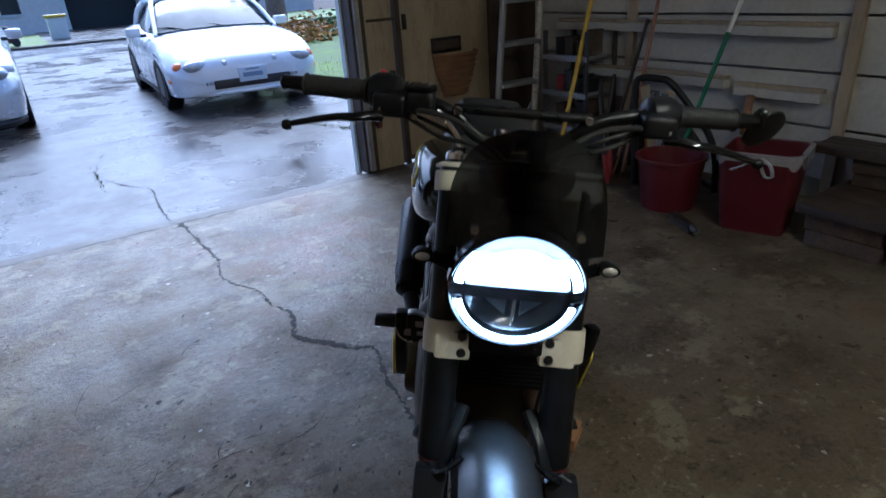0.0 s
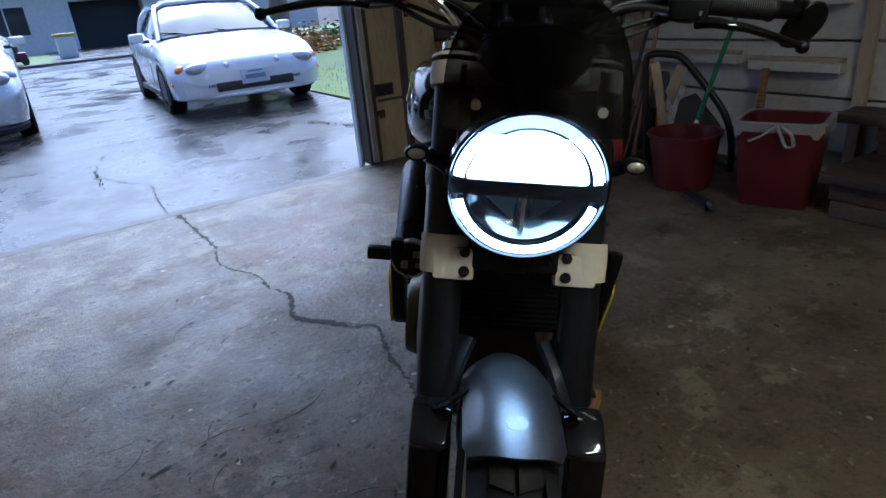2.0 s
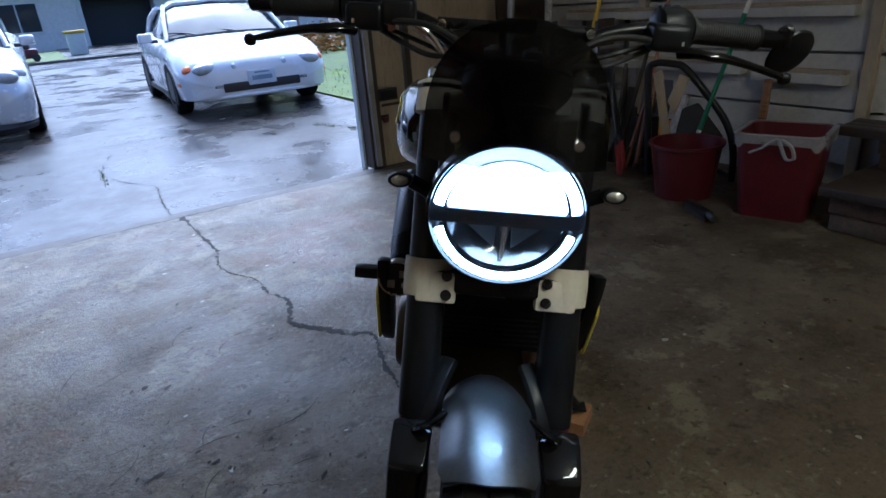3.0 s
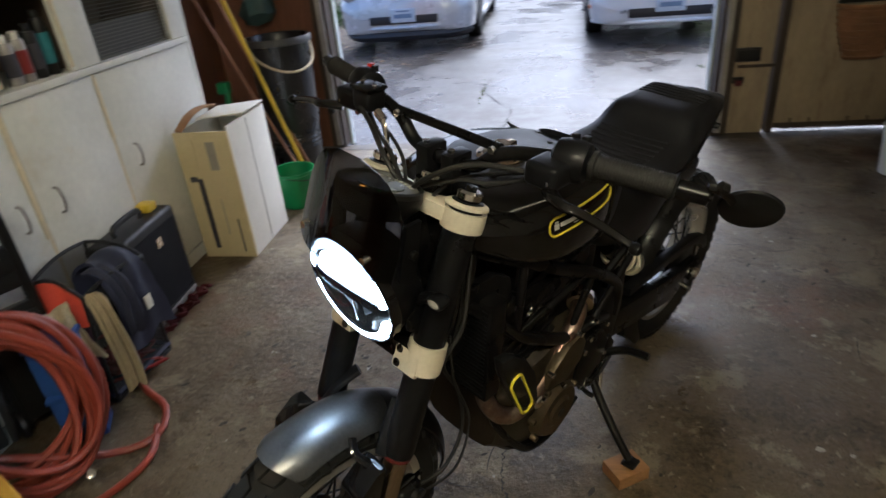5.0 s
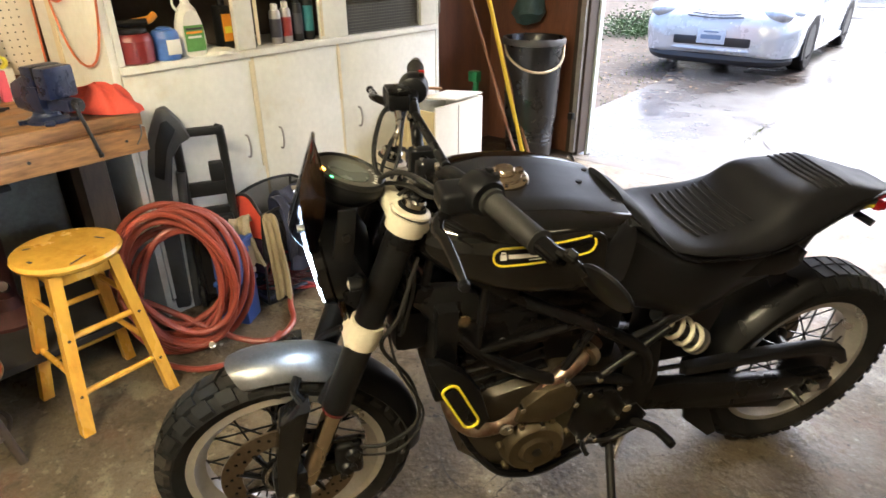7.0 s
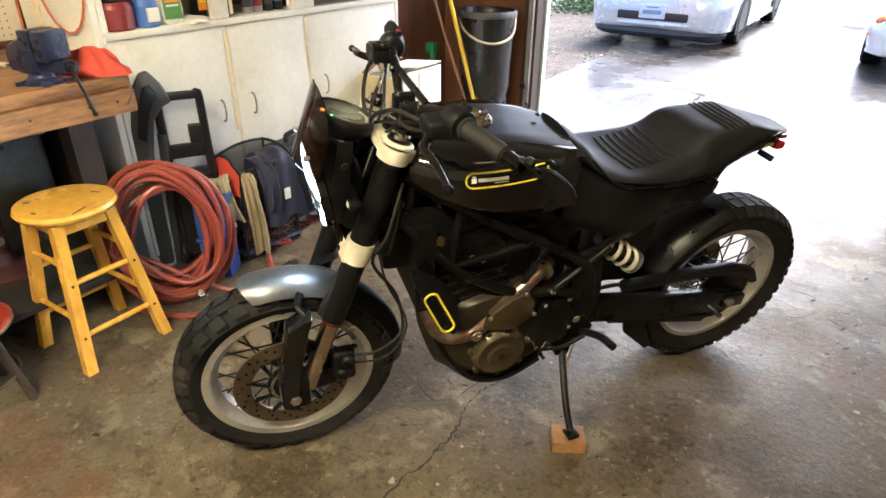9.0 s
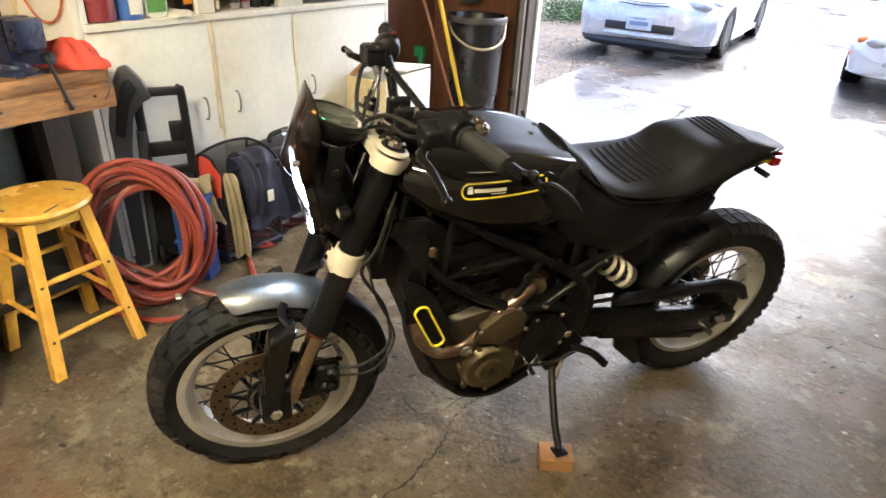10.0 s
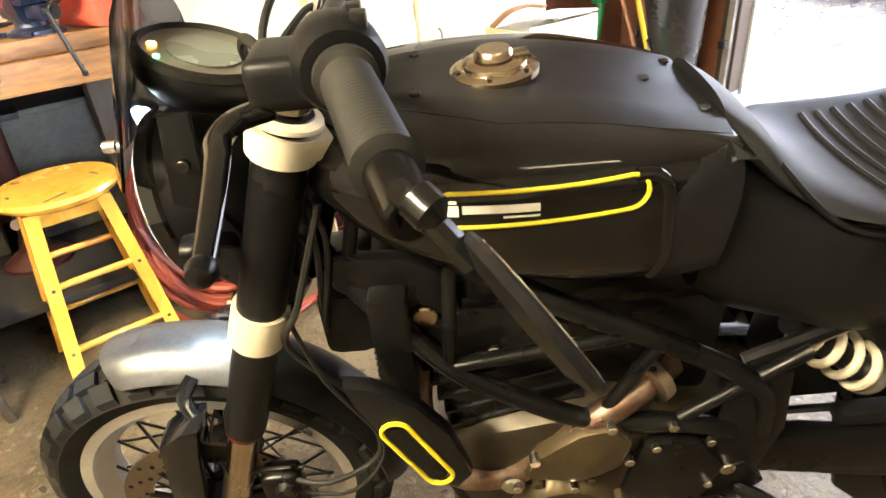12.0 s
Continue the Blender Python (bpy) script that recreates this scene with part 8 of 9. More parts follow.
# low rack with odds and ends in the corner behind the poles
rk = thing("storage_rack", "low grey metal rack crowded with odds and ends", "rack", Matrix.Translation((3.90, -0.57, 0.0)))
for sx in (-0.135, 0.135):
    for sy in (-0.195, 0.195):
        part("post", box(sx - 0.012, sx + 0.012, sy - 0.012, sy + 0.012, 0.0, 0.86, 0.002), m_greyp, rk)
for z in (0.20, 0.44, 0.68):
    part("shelf", box(-0.122, 0.122, -0.182, 0.182, z, z + 0.018, 0.003), m_ladder, rk)
    part("shelf_lip", box(-0.150, -0.1475, -0.21, 0.21, z - 0.012, z + 0.022, 0.001), m_ladder, rk)
junk = random.Random(23)
for z in (0.2185, 0.4585, 0.6985):
    y = -0.160
    for k in range(4):
        w, h, d = junk.uniform(0.028, 0.040), junk.uniform(0.07, 0.17), junk.uniform(0.05, 0.09)
        mt = junk.choice((m_dwood, m_bpole, m_greyp, m_redbag, m_blackp, m_brick))
        o = thing("storage_box", "small worn box on the corner rack", "box", Matrix.Translation((3.885, -0.57 + y + w, z)) @ Matrix.Rotation(junk.uniform(-0.08, 0.08), 4, "Z"), group="boxes on the corner rack")
        part("box_body", box(-d, d, -w, w, 0.0, h, 0.004), mt, o)
        part("box_lid", box(-d - 0.002, d + 0.002, -w - 0.002, w + 0.002, h + 0.0004, h + 0.014, 0.003), mt, o)
        y += 2 * w + 0.010
tbk = thing("red_tub", "dark red plastic tub on the floor", "tub", Matrix.Translation((3.46, -1.70, 0)))
part("tub_body", lathe([(0.135, 0.0), (0.14, 0.004), (0.175, 0.27), (0.188, 0.275), (0.188, 0.29), (0.172, 0.288), (0.138, 0.012), (0.002, 0.01)], (0, 0, 0), (0, 0, 1), 44), m_redb, tbk)
rb = thing("red_bin", "dark red square bin with a tied clear liner", "bin", Matrix.Translation((3.55, -2.16, 0)) @ Matrix.Rotation(radians(18), 4, "Z") @ Matrix.Diagonal((1.04, 1.04, 0.74, 1)))
rr0 = [Vector((p[0], p[1], 0.0)) for p in rounded(-0.13, 0.13, -0.14, 0.14, 0.04)]
bmx = skin([[p for p in rr0], [Vector((p.x * 1.22, p.y * 1.22, 0.50)) for p in rr0], [Vector((p.x * 1.28, p.y * 1.28, 0.505)) for p in rr0], [Vector((p.x * 1.28, p.y * 1.28, 0.53)) for p in rr0], [Vector((p.x * 1.16, p.y * 1.16, 0.528)) for p in rr0], [Vector((p.x * 0.95, p.y * 0.95, 0.05)) for p in rr0]])
part("bin_body", bmx, m_redb, rb)
bmx = skin([[Vector((p.x * 1.30, p.y * 1.30, 0.50 - 0.05 * abs(math.sin(i * 0.7)))) for i, p in enumerate(rr0)], [Vector((p.x * 1.305, p.y * 1.305, 0.535)) for p in rr0], [Vector((p.x * 1.15, p.y * 1.15, 0.54)) for p in rr0]], caps=False)
part("liner", bmx, m_bag, rb, "clear plastic liner folded over the rim")
part("liner_knot", tube([(-0.172, -0.02, 0.52), (-0.19, -0.06, 0.49), (-0.185, -0.075, 0.42), (-0.18, -0.045, 0.41), (-0.178, -0.02, 0.48), (-0.172, 0.0, 0.52), (-0.185, 0.05, 0.47), (-0.18, 0.10, 0.43)], 0.008, 6), m_bag, rb)
ff = thing("car_seat_frame", "black tubular seat frame leaning by the wall", "frame", Matrix.Translation((3.66, -1.55, 0.0)) @ Matrix.Rotation(radians(115), 4, "Z"))
part("hoop", tube([(0.20, 0.0, 0.02), (0.215, 0.0, 0.36), (0.225, 0.0, 0.60), (0.19, 0.0, 0.648), (0.10, 0.0, 0.645), (0.03, 0.0, 0.62), (-0.10, 0.0, 0.47), (-0.20, 0.0, 0.33), (-0.245, 0.0, 0.18), (-0.25, 0.0, 0.02)], 0.019, 10), m_blackp, ff)
part("seat_cloth", jitter(plate([(0.10, 0.10), (-0.16, 0.12), (-0.18, 0.27), (-0.04, 0.44), (0.04, 0.40), (0.06, 0.26)], 0.035, 0.012), 0.02, 6), m_mesh, ff, "dark sagging seat cloth")
part("wood_slat", plate([(0.145, 0.62), (0.19, 0.60), (0.115, 0.20), (0.07, 0.22)], 0.02, 0.004, at=0.03), m_tan, ff, "bare wood slat")
part("wood_slat", plate([(-0.005, 0.58), (0.045, 0.60), (0.10, 0.46), (0.06, 0.38)], 0.02, 0.004, at=0.055), m_tan, ff)
part("foot_bar", tube([(0.20, -0.05, 0.02), (0.26, -0.20, 0.018), (-0.10, -0.22, 0.018), (-0.25, -0.05, 0.02)], 0.016, 8), m_blackp, ff)
wb2 = thing("wood_batten", "orange stained batten standing against the wall behind the bin", "batten", Matrix.Translation((3.93, -1.80, 0.0)) @ Matrix.Rotation(radians(4), 4, "Y"))
part("batten", box(-0.012, 0.012, -0.018, 0.018, 0.0, 0.540, 0.003), m_bench, wb2)
part("batten_end", box(-0.010, 0.010, -0.015, 0.015, 0.5405, 0.542), m_dwood, wb2)
st = thing("timber_step", "dark brown weathered timber steps by the wall", "steps", Matrix.Translation((0, 0, 0)))
q = random.Random(11)
for i, (x0, z0, z1) in enumerate(((3.46, 0.0, 0.20), (3.82, 0.20, 0.38))):
    for k in range(5):
        y0 = -4.1 + 0.335 * k
        for half in (0, 1):
            za, zb = z0 + (z1 - 0.045 - z0) * 0.5 * half, z0 + (z1 - 0.045 - z0) * 0.5 * (half + 1)
            part("step_block", jitter(box(x0 + q.uniform(0, 0.02), W1 - 0.055, y0 + q.uniform(0, 0.006), y0 + 0.325 + q.uniform(-0.008, 0.006), za + 0.002, zb - 0.002, 0.010), 0.006, 9, k + 3 * half), m_brick, st)
    for k in range(3):
        w = (W1 - 0.055 - x0 + 0.03) / 3
        part("tread_board", jitter(box(x0 - 0.03 + w * k, x0 - 0.032 + w * (k + 1), -4.12, (-2.40, -2.24)[i] + q.uniform(-0.02, 0.02), z1 - 0.042, z1, 0.006), 0.004, 7, k), m_dwood, st)
for x, y, r, mt in ((4.0, -1.15, 0.05, m_orangep), (3.95, -1.05, 0.06, m_blackp), (4.02, -0.95, 0.05, m_greyp)):
    o = thing("paint_tin", "old tin standing at the foot of the wall", "tin", Matrix.Translation((x, y, 0)), group="tins by the wall")
    part("tin_body", cyl((0, 0, 0), (0, 0, 0.2 + r), r, seg=20, b=0.003), mt, o)
    part("tin_lid", cyl((0, 0, 0.2 + r), (0, 0, 0.207 + r), r * 0.9, seg=20), m_dsteel, o)
for k in range(4):
    o = thing("wood_offcut", "offcut board leaning at the foot of the wall", "board", Matrix.Translation((3.98 - 0.02 * k, -0.85 - 0.12 * k, 0.0)) @ Matrix.Rotation(radians(8 + 3 * k), 4, "Y"), group="offcuts by the wall")
    part("board", box(-0.012, 0.012, -0.05, 0.05, 0.0, 0.42 + 0.07 * (k % 3), 0.003), (m_dwood, m_bench, m_greyp, m_paintsp)[k], o)
    part("board_end", box(-0.012, 0.012, -0.05, 0.05, 0.42 + 0.07 * (k % 3), 0.424 + 0.07 * (k % 3)), m_bench, o)

SHIFT = Vector((0, 0, 0))
# ---- fluorescent fitting on the ceiling behind the bike ----
def ceiling_light(x, y, turn, length, mt, label):
    fl = thing("ceiling_light", label, "ceiling light", Matrix.Translation((x, y, CEIL)) @ Matrix.Rotation(radians(turn), 4, "Z"), group="ceiling lights")
    h = length / 2
    part("housing", box(-h - 0.03, h + 0.03, -0.09, 0.09, -0.05, 0.0, 0.008), m_whitep, fl)
    for y0 in (-0.045, 0.045):
        part("tube", cyl((-h, y0, -0.072), (h, y0, -0.072), 0.016, seg=14), mt, fl, "glowing fluorescent tube")
        for s in (-1, 1):
            part("socket", box(min(s * h, s * (h + 0.02)), max(s * h, s * (h + 0.02)), y0 - 0.018, y0 + 0.018, -0.092, -0.05, 0.004), m_whitep, fl)


ceiling_light(1.55, -4.85, 20, 1.18, m_tube, "long fluorescent ceiling fitting, switched on")
# unseen second fitting, added dim for the bright streaks on the tank
ceiling_light(2.75, -3.0, 78, 1.18, m_tube2, "second dim fluorescent ceiling fitting, unseen, switched on")

# wooden block under the side stand
blk = part("wood_block", box(-0.047, 0.047, -0.037, 0.037, 0.0, 0.038, 0.003, m=Matrix.Translation((1.643, -2.806, 0.0)) @ Matrix.Rotation(radians(31), 4, "Z")), m_block)
tagged(blk, "small pine block under the side stand", "block")

SHIFT = Vector((0, 0.03, 0))
# ---- outside: driveway, street, cars, the house across ----
m_carwhite = material("white_car_paint", (0.74, 0.75, 0.76), 0.22, vary=0.03, bump=0, coat=0.8)
m_carsilver = material("pearl_silver_car_paint", (0.60, 0.62, 0.64), 0.25, 0.25, vary=0.03, bump=0, coat=0.7)
m_carglass = material("car_window_glass", (0.03, 0.04, 0.045), 0.05, vary=0.1, bump=0, spec=0.32)
m_carblack = material("car_black_trim", (0.02, 0.02, 0.022), 0.5, vary=0.1)
m_lampglass = material("headlamp_glass", (0.50, 0.52, 0.54), 0.14, 0.3, vary=0.2, scale=20, bump=0.02)
m_amber = material("amber_lens", (0.75, 0.20, 0.05), 0.2, vary=0.1)
m_plate = material("number_plate", (0.58, 0.65, 0.73), 0.4, vary=0.12, scale=20, bump=0)
m_platebar = material("plate_characters", (0.20, 0.28, 0.42), 0.5, vary=0.05, bump=0)
m_house = material("grey_house_siding", (0.78, 0.71, 0.64), 0.7, vary=0.08, space="World")
m_roof = material("dark_roof", (0.08, 0.075, 0.075), 0.8, vary=0.2, space="World")
m_bark = material("tree_bark", (0.16, 0.13, 0.105), 0.85, vary=0.3, fine=25, bump=0.5)
m_foliage = material("shrub_leaves", (0.06, 0.11, 0.03), 0.7, vary=0.4, scale=3)
m_autumn = material("orange_shrub_leaves", (0.36, 0.18, 0.03), 0.7, vary=0.4, scale=3)


def drive_z(y):
    return -0.022 + 0.05 * min(1.0, max(0.0, y / 3.6))


def drive_edge(y):
    return -0.50 - 0.55 * min(1, max(0, (y - 2.9) / 2.4)) - 0.6 * min(1, max(0, (y - 6.0) / 3.0))


structure("ground", box(-300, 300, 0.17, 600, -1.0, -0.03), m_ground, "wet ground reaching the horizon")
bm = bmesh.new()
rows = []
ys = [0.039, 0.4, 1.0, 2.0, 2.9, 3.6, 4.4, 5.3, 6.0, 8.0, 9.0, 12.0, 14.6]
for y in ys:
    x0 = drive_edge(y)
    rows.append([(x0, y, drive_z(y)), (0.8, y, drive_z(y)), (2.2, y, drive_z(y)), (3.55 + 0.1 * min(1, y), y, drive_z(y))])
g = [[bm.verts.new(p) for p in r] for r in rows]
lowr = [[bm.verts.new((p[0], p[1], -0.3)) for p in r] for r in rows]
for i in range(len(ys) - 1):
    for k in range(3):
        bm.faces.new((g[i][k], g[i][k + 1], g[i + 1][k + 1], g[i + 1][k]))
    bm.faces.new((g[i][0], g[i + 1][0], lowr[i + 1][0], lowr[i][0]))
    bm.faces.new((g[i][3], g[i + 1][3], lowr[i + 1][3], lowr[i][3]))
bm.faces.new([v for v in g[0]] + [v for v in lowr[0][::-1]])
structure("driveway", bm, m_drive, "wet concrete driveway with puddles")
crack("driveway_crack", [(1.125, 0.03), (1.139, 0.53), (1.164, 0.81), (1.042, 1.046), (0.936, 1.303), (0.886, 1.628), (1.013, 2.229)], lambda y: drive_z(y) + 0.004, 0.006, 21, "weedy crack along the driveway")
for y, x0, x1 in ((2.65, -0.48, 3.6), (6.6, -1.1, 3.6)):
    crack("driveway_joint", [(x0, y), ((x0 + x1) / 2, y + 0.02), (x1, y)], drive_z(y) + 0.004, 0.005, int(y * 10), "dark joint across the driveway")
structure("road", box(-120, 120, 14.61, 20.5, -0.4, 0.0), m_street, "wet asphalt street")
structure("kerb_near", box(-120, -1.95, 14.3, 14.6, -0.4, 0.07, 0.02), m_sill, "concrete kerb")
structure("kerb_far", box(-120, 120, 20.5, 20.75, -0.4, 0.08, 0.02), m_sill, "concrete kerb across the street")
structure("lawn_right", box(3.7, 14.0, 2.6, 14.2, -0.4, 0.035), m_grass, "green lawn beside the driveway")
structure("lawn_far", box(-4.0, 1.6, 20.76, 30.0, -0.4, 0.09), m_grass, "green lawn across the street")
structure("lawn_far_right", box(7.0, 40.0, 20.76, 30.0, -0.4, 0.09), m_grass, "green lawn across the street")
structure("far_driveway", box(1.61, 6.99, 20.76, 33.0, -0.4, 0.085), m_drive, "wet driveway across the street")

# pebbles and leaves on the strip beside the driveway
rnd = random.Random(5)
peb, lea = bmesh.new(), bmesh.new()
for k in range(900):
    y = 0.25 + 4.5 * rnd.random() ** 1.3
    edge = drive_edge(y)
    x = edge - 0.02 - rnd.random() * 1.6
    r = rnd.uniform(0.006, 0.02)
    tmp = bmesh.new()
    bmesh.ops.create_icosphere(tmp, subdivisions=1, radius=r)
    for v in tmp.verts:
        v.co = Vector((v.co.x * rnd.uniform(0.7, 1.4), v.co.y * rnd.uniform(0.7, 1.4), v.co.z * 0.55))
    tmp.transform(Matrix.Translation((x, y, -0.028)))
    merge(peb, tmp)
for k in range(420):
    y = 0.25 + 5.5 * rnd.random()
    edge = drive_edge(y)
    side = rnd.random()
    x, z = (edge - rnd.random() * 1.6, -0.019) if side < 0.6 else (edge + rnd.random() ** 2 * 0.5, drive_z(y) + 0.003) if side < 0.8 else (3.4 + rnd.random() * 1.2, drive_z(y) + 0.012)
    s, a = rnd.uniform(0.012, 0.035), rnd.uniform(0, 6.28)
    pts = [(s, 0), (s * 0.3, s * 0.45), (-s, 0), (s * 0.3, -s * 0.45)]
    lea.faces.new([lea.verts.new((x + px * math.cos(a) - py * math.sin(a), y + px * math.sin(a) + py * math.cos(a), z + rnd.uniform(0, 0.012))) for px, py in pts])
tagged(part("gravel", peb, m_stone), "wet pebbles beside the driveway", "gravel", kind="stuff")
tagged(part("leaf_litter", lea, m_leaf, smooth=False), "fallen brown leaves beside the driveway", "leaves", kind="stuff")
grass = bmesh.new()
for k in range(1500):
    c = rnd.random()
    if c < 0.10:
        y = rnd.uniform(0.2, 4.5)
        x = drive_edge(y) - 0.02 - rnd.random() ** 2 * 0.9
        z, hh = -0.03, 0.05
    elif c < 0.75:
        x, y, z, hh = rnd.uniform(3.7, 6.5), rnd.uniform(2.6, 7.0), 0.035, 0.05
    else:
        t = rnd.random()
        if c < 0.965:
            x, y = 2.83 + 0.56 * t + rnd.gauss(0, 0.03), 1.97 - 1.42 * t + rnd.gauss(0, 0.04)
        else:
            x, y = 0.88 + 0.014 * rnd.gauss(0, 1), 1.35 + 0.16 * rnd.gauss(0, 1)
        z, hh = drive_z(y), 0.016
    a = rnd.uniform(0, 6.28)
    w, l = 0.004, hh * rnd.uniform(0.5, 1.4)
    grass.faces.new([grass.verts.new(p) for p in ((x - w * math.cos(a), y - w * math.sin(a), z), (x + w * math.cos(a), y + w * math.sin(a), z), (x + l * 0.4 * math.sin(a), y - l * 0.4 * math.cos(a), z + l))])
tagged(part("grass_tufts", grass, m_grass, smooth=False), "grass and moss tufts in the driveway cracks", "grass", kind="stuff")


SHIFT = Vector((0.2, 0.03, 0))


def blob(x, y, z, rx, ry, rz, tilt=0.0):
    bm = bmesh.new()
    bmesh.ops.create_icosphere(bm, subdivisions=3, radius=1.0)
    bm.transform(Matrix.Translation((x, y, z)) @ Matrix.Rotation(tilt, 4, "Z") @ Matrix.Diagonal((rx, ry, rz, 1)))
    return bm


def car(name, label, m, paint, width, wheelbase, front, rear, nose_h, hood_h, cowl_x, roof_x0, roof_x1, back_x, roof_h, deck_h, tyre_r, style):
    """x forward from the front axle, y to its left."""
    c = thing(name, label, "car", m)
    hw = width / 2
    def sec(x, top, bot, w, crown=0.03):
        return (x, [(0, top + crown), (w * 0.55, top + crown * 0.7), (w * 0.88, top - 0.02), (w, top - 0.14), (w, (top + bot) / 2), (w * 0.97, bot + 0.05), (w * 0.85, bot), (0, bot)])
    st = [sec(front, nose_h - 0.17, 0.24, hw * 0.60, 0.01), sec(front - 0.035, nose_h - 0.10, 0.20, hw * 0.76), sec(front - 0.13, nose_h - 0.035, 0.19, hw * 0.91), sec(front - 0.30, nose_h + 0.02, 0.19, hw * 0.985), sec(front - 0.55, (nose_h + hood_h) / 2 + 0.02, 0.18, hw), sec(cowl_x + 0.1, hood_h, 0.18, hw),
          sec(cowl_x - 0.6, hood_h + 0.03, 0.17, hw), sec(back_x + 0.5, deck_h, 0.17, hw), sec(back_x, deck_h, 0.18, hw), sec(-wheelbase - rear + 0.2, deck_h - 0.04, 0.2, hw * 0.95), sec(-wheelbase - rear, deck_h - 0.18, 0.26, hw * 0.82)]
    part("body", half_loft(st, 3, 2), paint, c)
    gl = [(cowl_x, [(0, hood_h + 0.02), (hw * 0.6, hood_h + 0.01), (hw * 0.86, hood_h - 0.02), (hw * 0.80, hood_h - 0.08), (0, hood_h - 0.08)]),
          (roof_x0, [(0, roof_h), (hw * 0.55, roof_h - 0.01), (hw * 0.68, roof_h - 0.07), (hw * 0.90, hood_h - 0.02), (0, hood_h - 0.08)]),
          (roof_x1, [(0, roof_h), (hw * 0.55, roof_h - 0.01), (hw * 0.68, roof_h - 0.07), (hw * 0.90, hood_h - 0.02), (0, hood_h - 0.08)]),
          (back_x, [(0, deck_h + 0.03), (hw * 0.55, deck_h + 0.02), (hw * 0.8, deck_h - 0.02), (hw * 0.80, hood_h - 0.10), (0, hood_h - 0.10)])]
    part("glasshouse", half_loft(gl, 4, 1), m_carglass, c, "dark reflecting windscreen and windows")
    roof = [(roof_x0 + 0.05, [(0, roof_h + 0.012), (hw * 0.56, roof_h + 0.002), (hw * 0.70, roof_h - 0.06), (hw * 0.66, roof_h - 0.07), (0, roof_h - 0.01)]), ((roof_x0 + roof_x1) / 2, [(0, roof_h + 0.03), (hw * 0.57, roof_h + 0.015), (hw * 0.71, roof_h - 0.06), (hw * 0.66, roof_h - 0.07), (0, roof_h - 0.01)]),
            (roof_x1 - 0.03, [(0, roof_h + 0.012), (hw * 0.56, roof_h + 0.002), (hw * 0.70, roof_h - 0.06), (hw * 0.66, roof_h - 0.07), (0, roof_h - 0.01)])]
    part("roof", half_loft(roof, 3, 1), paint, c)
    for s in (-1, 1):
        part("pillar", tube([(cowl_x + 0.02, s * hw * 0.86, hood_h - 0.01), ((cowl_x + roof_x0) / 2, s * hw * 0.78, (hood_h + roof_h) / 2 + 0.02), (roof_x0, s * hw * 0.69, roof_h - 0.04)], 0.028, 8), paint, c)
        part("pillar", tube([(roof_x1, s * hw * 0.69, roof_h - 0.05), ((back_x + roof_x1) / 2, s * hw * 0.78, (deck_h + roof_h) / 2), (back_x + 0.1, s * hw * 0.82, deck_h)], 0.04, 8), paint, c)
        mb = part("door_mirror", box(cowl_x - 0.42, cowl_x - 0.27, min(s * (hw + 0.0), s * (hw + 0.16)), max(s * (hw + 0.0), s * (hw + 0.16)), hood_h - 0.01, hood_h + 0.10, 0.035, seg=3), paint, c)
        part("mirror_stalk", box(cowl_x - 0.36, cowl_x - 0.30, min(s * (hw - 0.06), s * (hw + 0.03)), max(s * (hw - 0.06), s * (hw + 0.03)), hood_h - 0.02, hood_h + 0.02, 0.008), m_carblack, c)
        # door seam and handle
        part("door_seam", box(cowl_x - 0.28, cowl_x - 0.272, min(s * hw, s * (hw + 0.004)), max(s * hw, s * (hw + 0.004)), 0.25, hood_h - 0.12), m_carblack, c)
        part("sill_strip", box(-wheelbase + tyre_r + 0.06, -tyre_r - 0.06, min(s * hw * 0.96, s * (hw + 0.006)), max(s * hw * 0.96, s * (hw + 0.006)), 0.17, 0.24, 0.01), m_carblack if style == "coupe" else paint, c)
        for x in (0.0, -wheelbase):
            arch = plate([(x + math.cos(radians(a)) * (tyre_r + 0.05), tyre_r + math.sin(radians(a)) * (tyre_r + 0.05)) for a in range(-28, 209, 12)], 0.02, 0.0, at=s * (hw - 0.006))
            part("wheel_arch", arch, m_carblack, c, smooth=False)
            w = part("wheel", lathe([(tyre_r * 0.62, -0.09), (tyre_r - 0.02, -0.095), (tyre_r, -0.07), (tyre_r, 0.07), (tyre_r - 0.02, 0.095), (tyre_r * 0.62, 0.09)], (x, s * (hw - 0.085), tyre_r), (0, 1, 0), 40, closed=True), m_rubber, c, "dark tyre on a silver rim")
            part("rim", lathe([(tyre_r * 0.62, 0.06), (tyre_r * 0.55, 0.075), (tyre_r * 0.25, 0.07), (0.002, 0.075)], (x, s * (hw - 0.085), tyre_r), (0, s, 0), 30), m_alu, w)
            for k in range(7):
                a = 2 * math.pi * k / 7
                part("rim_gap", box(-0.022, 0.022, -0.001, 0.001, tyre_r * 0.30, tyre_r * 0.5, m=Matrix.Translation((x, s * (hw - 0.085 + 0.077), tyre_r)) @ Matrix.Rotation(a, 4, "Y")), m_carblack, w)
    # front: grille, lamps, plate
    fx = front - 0.03
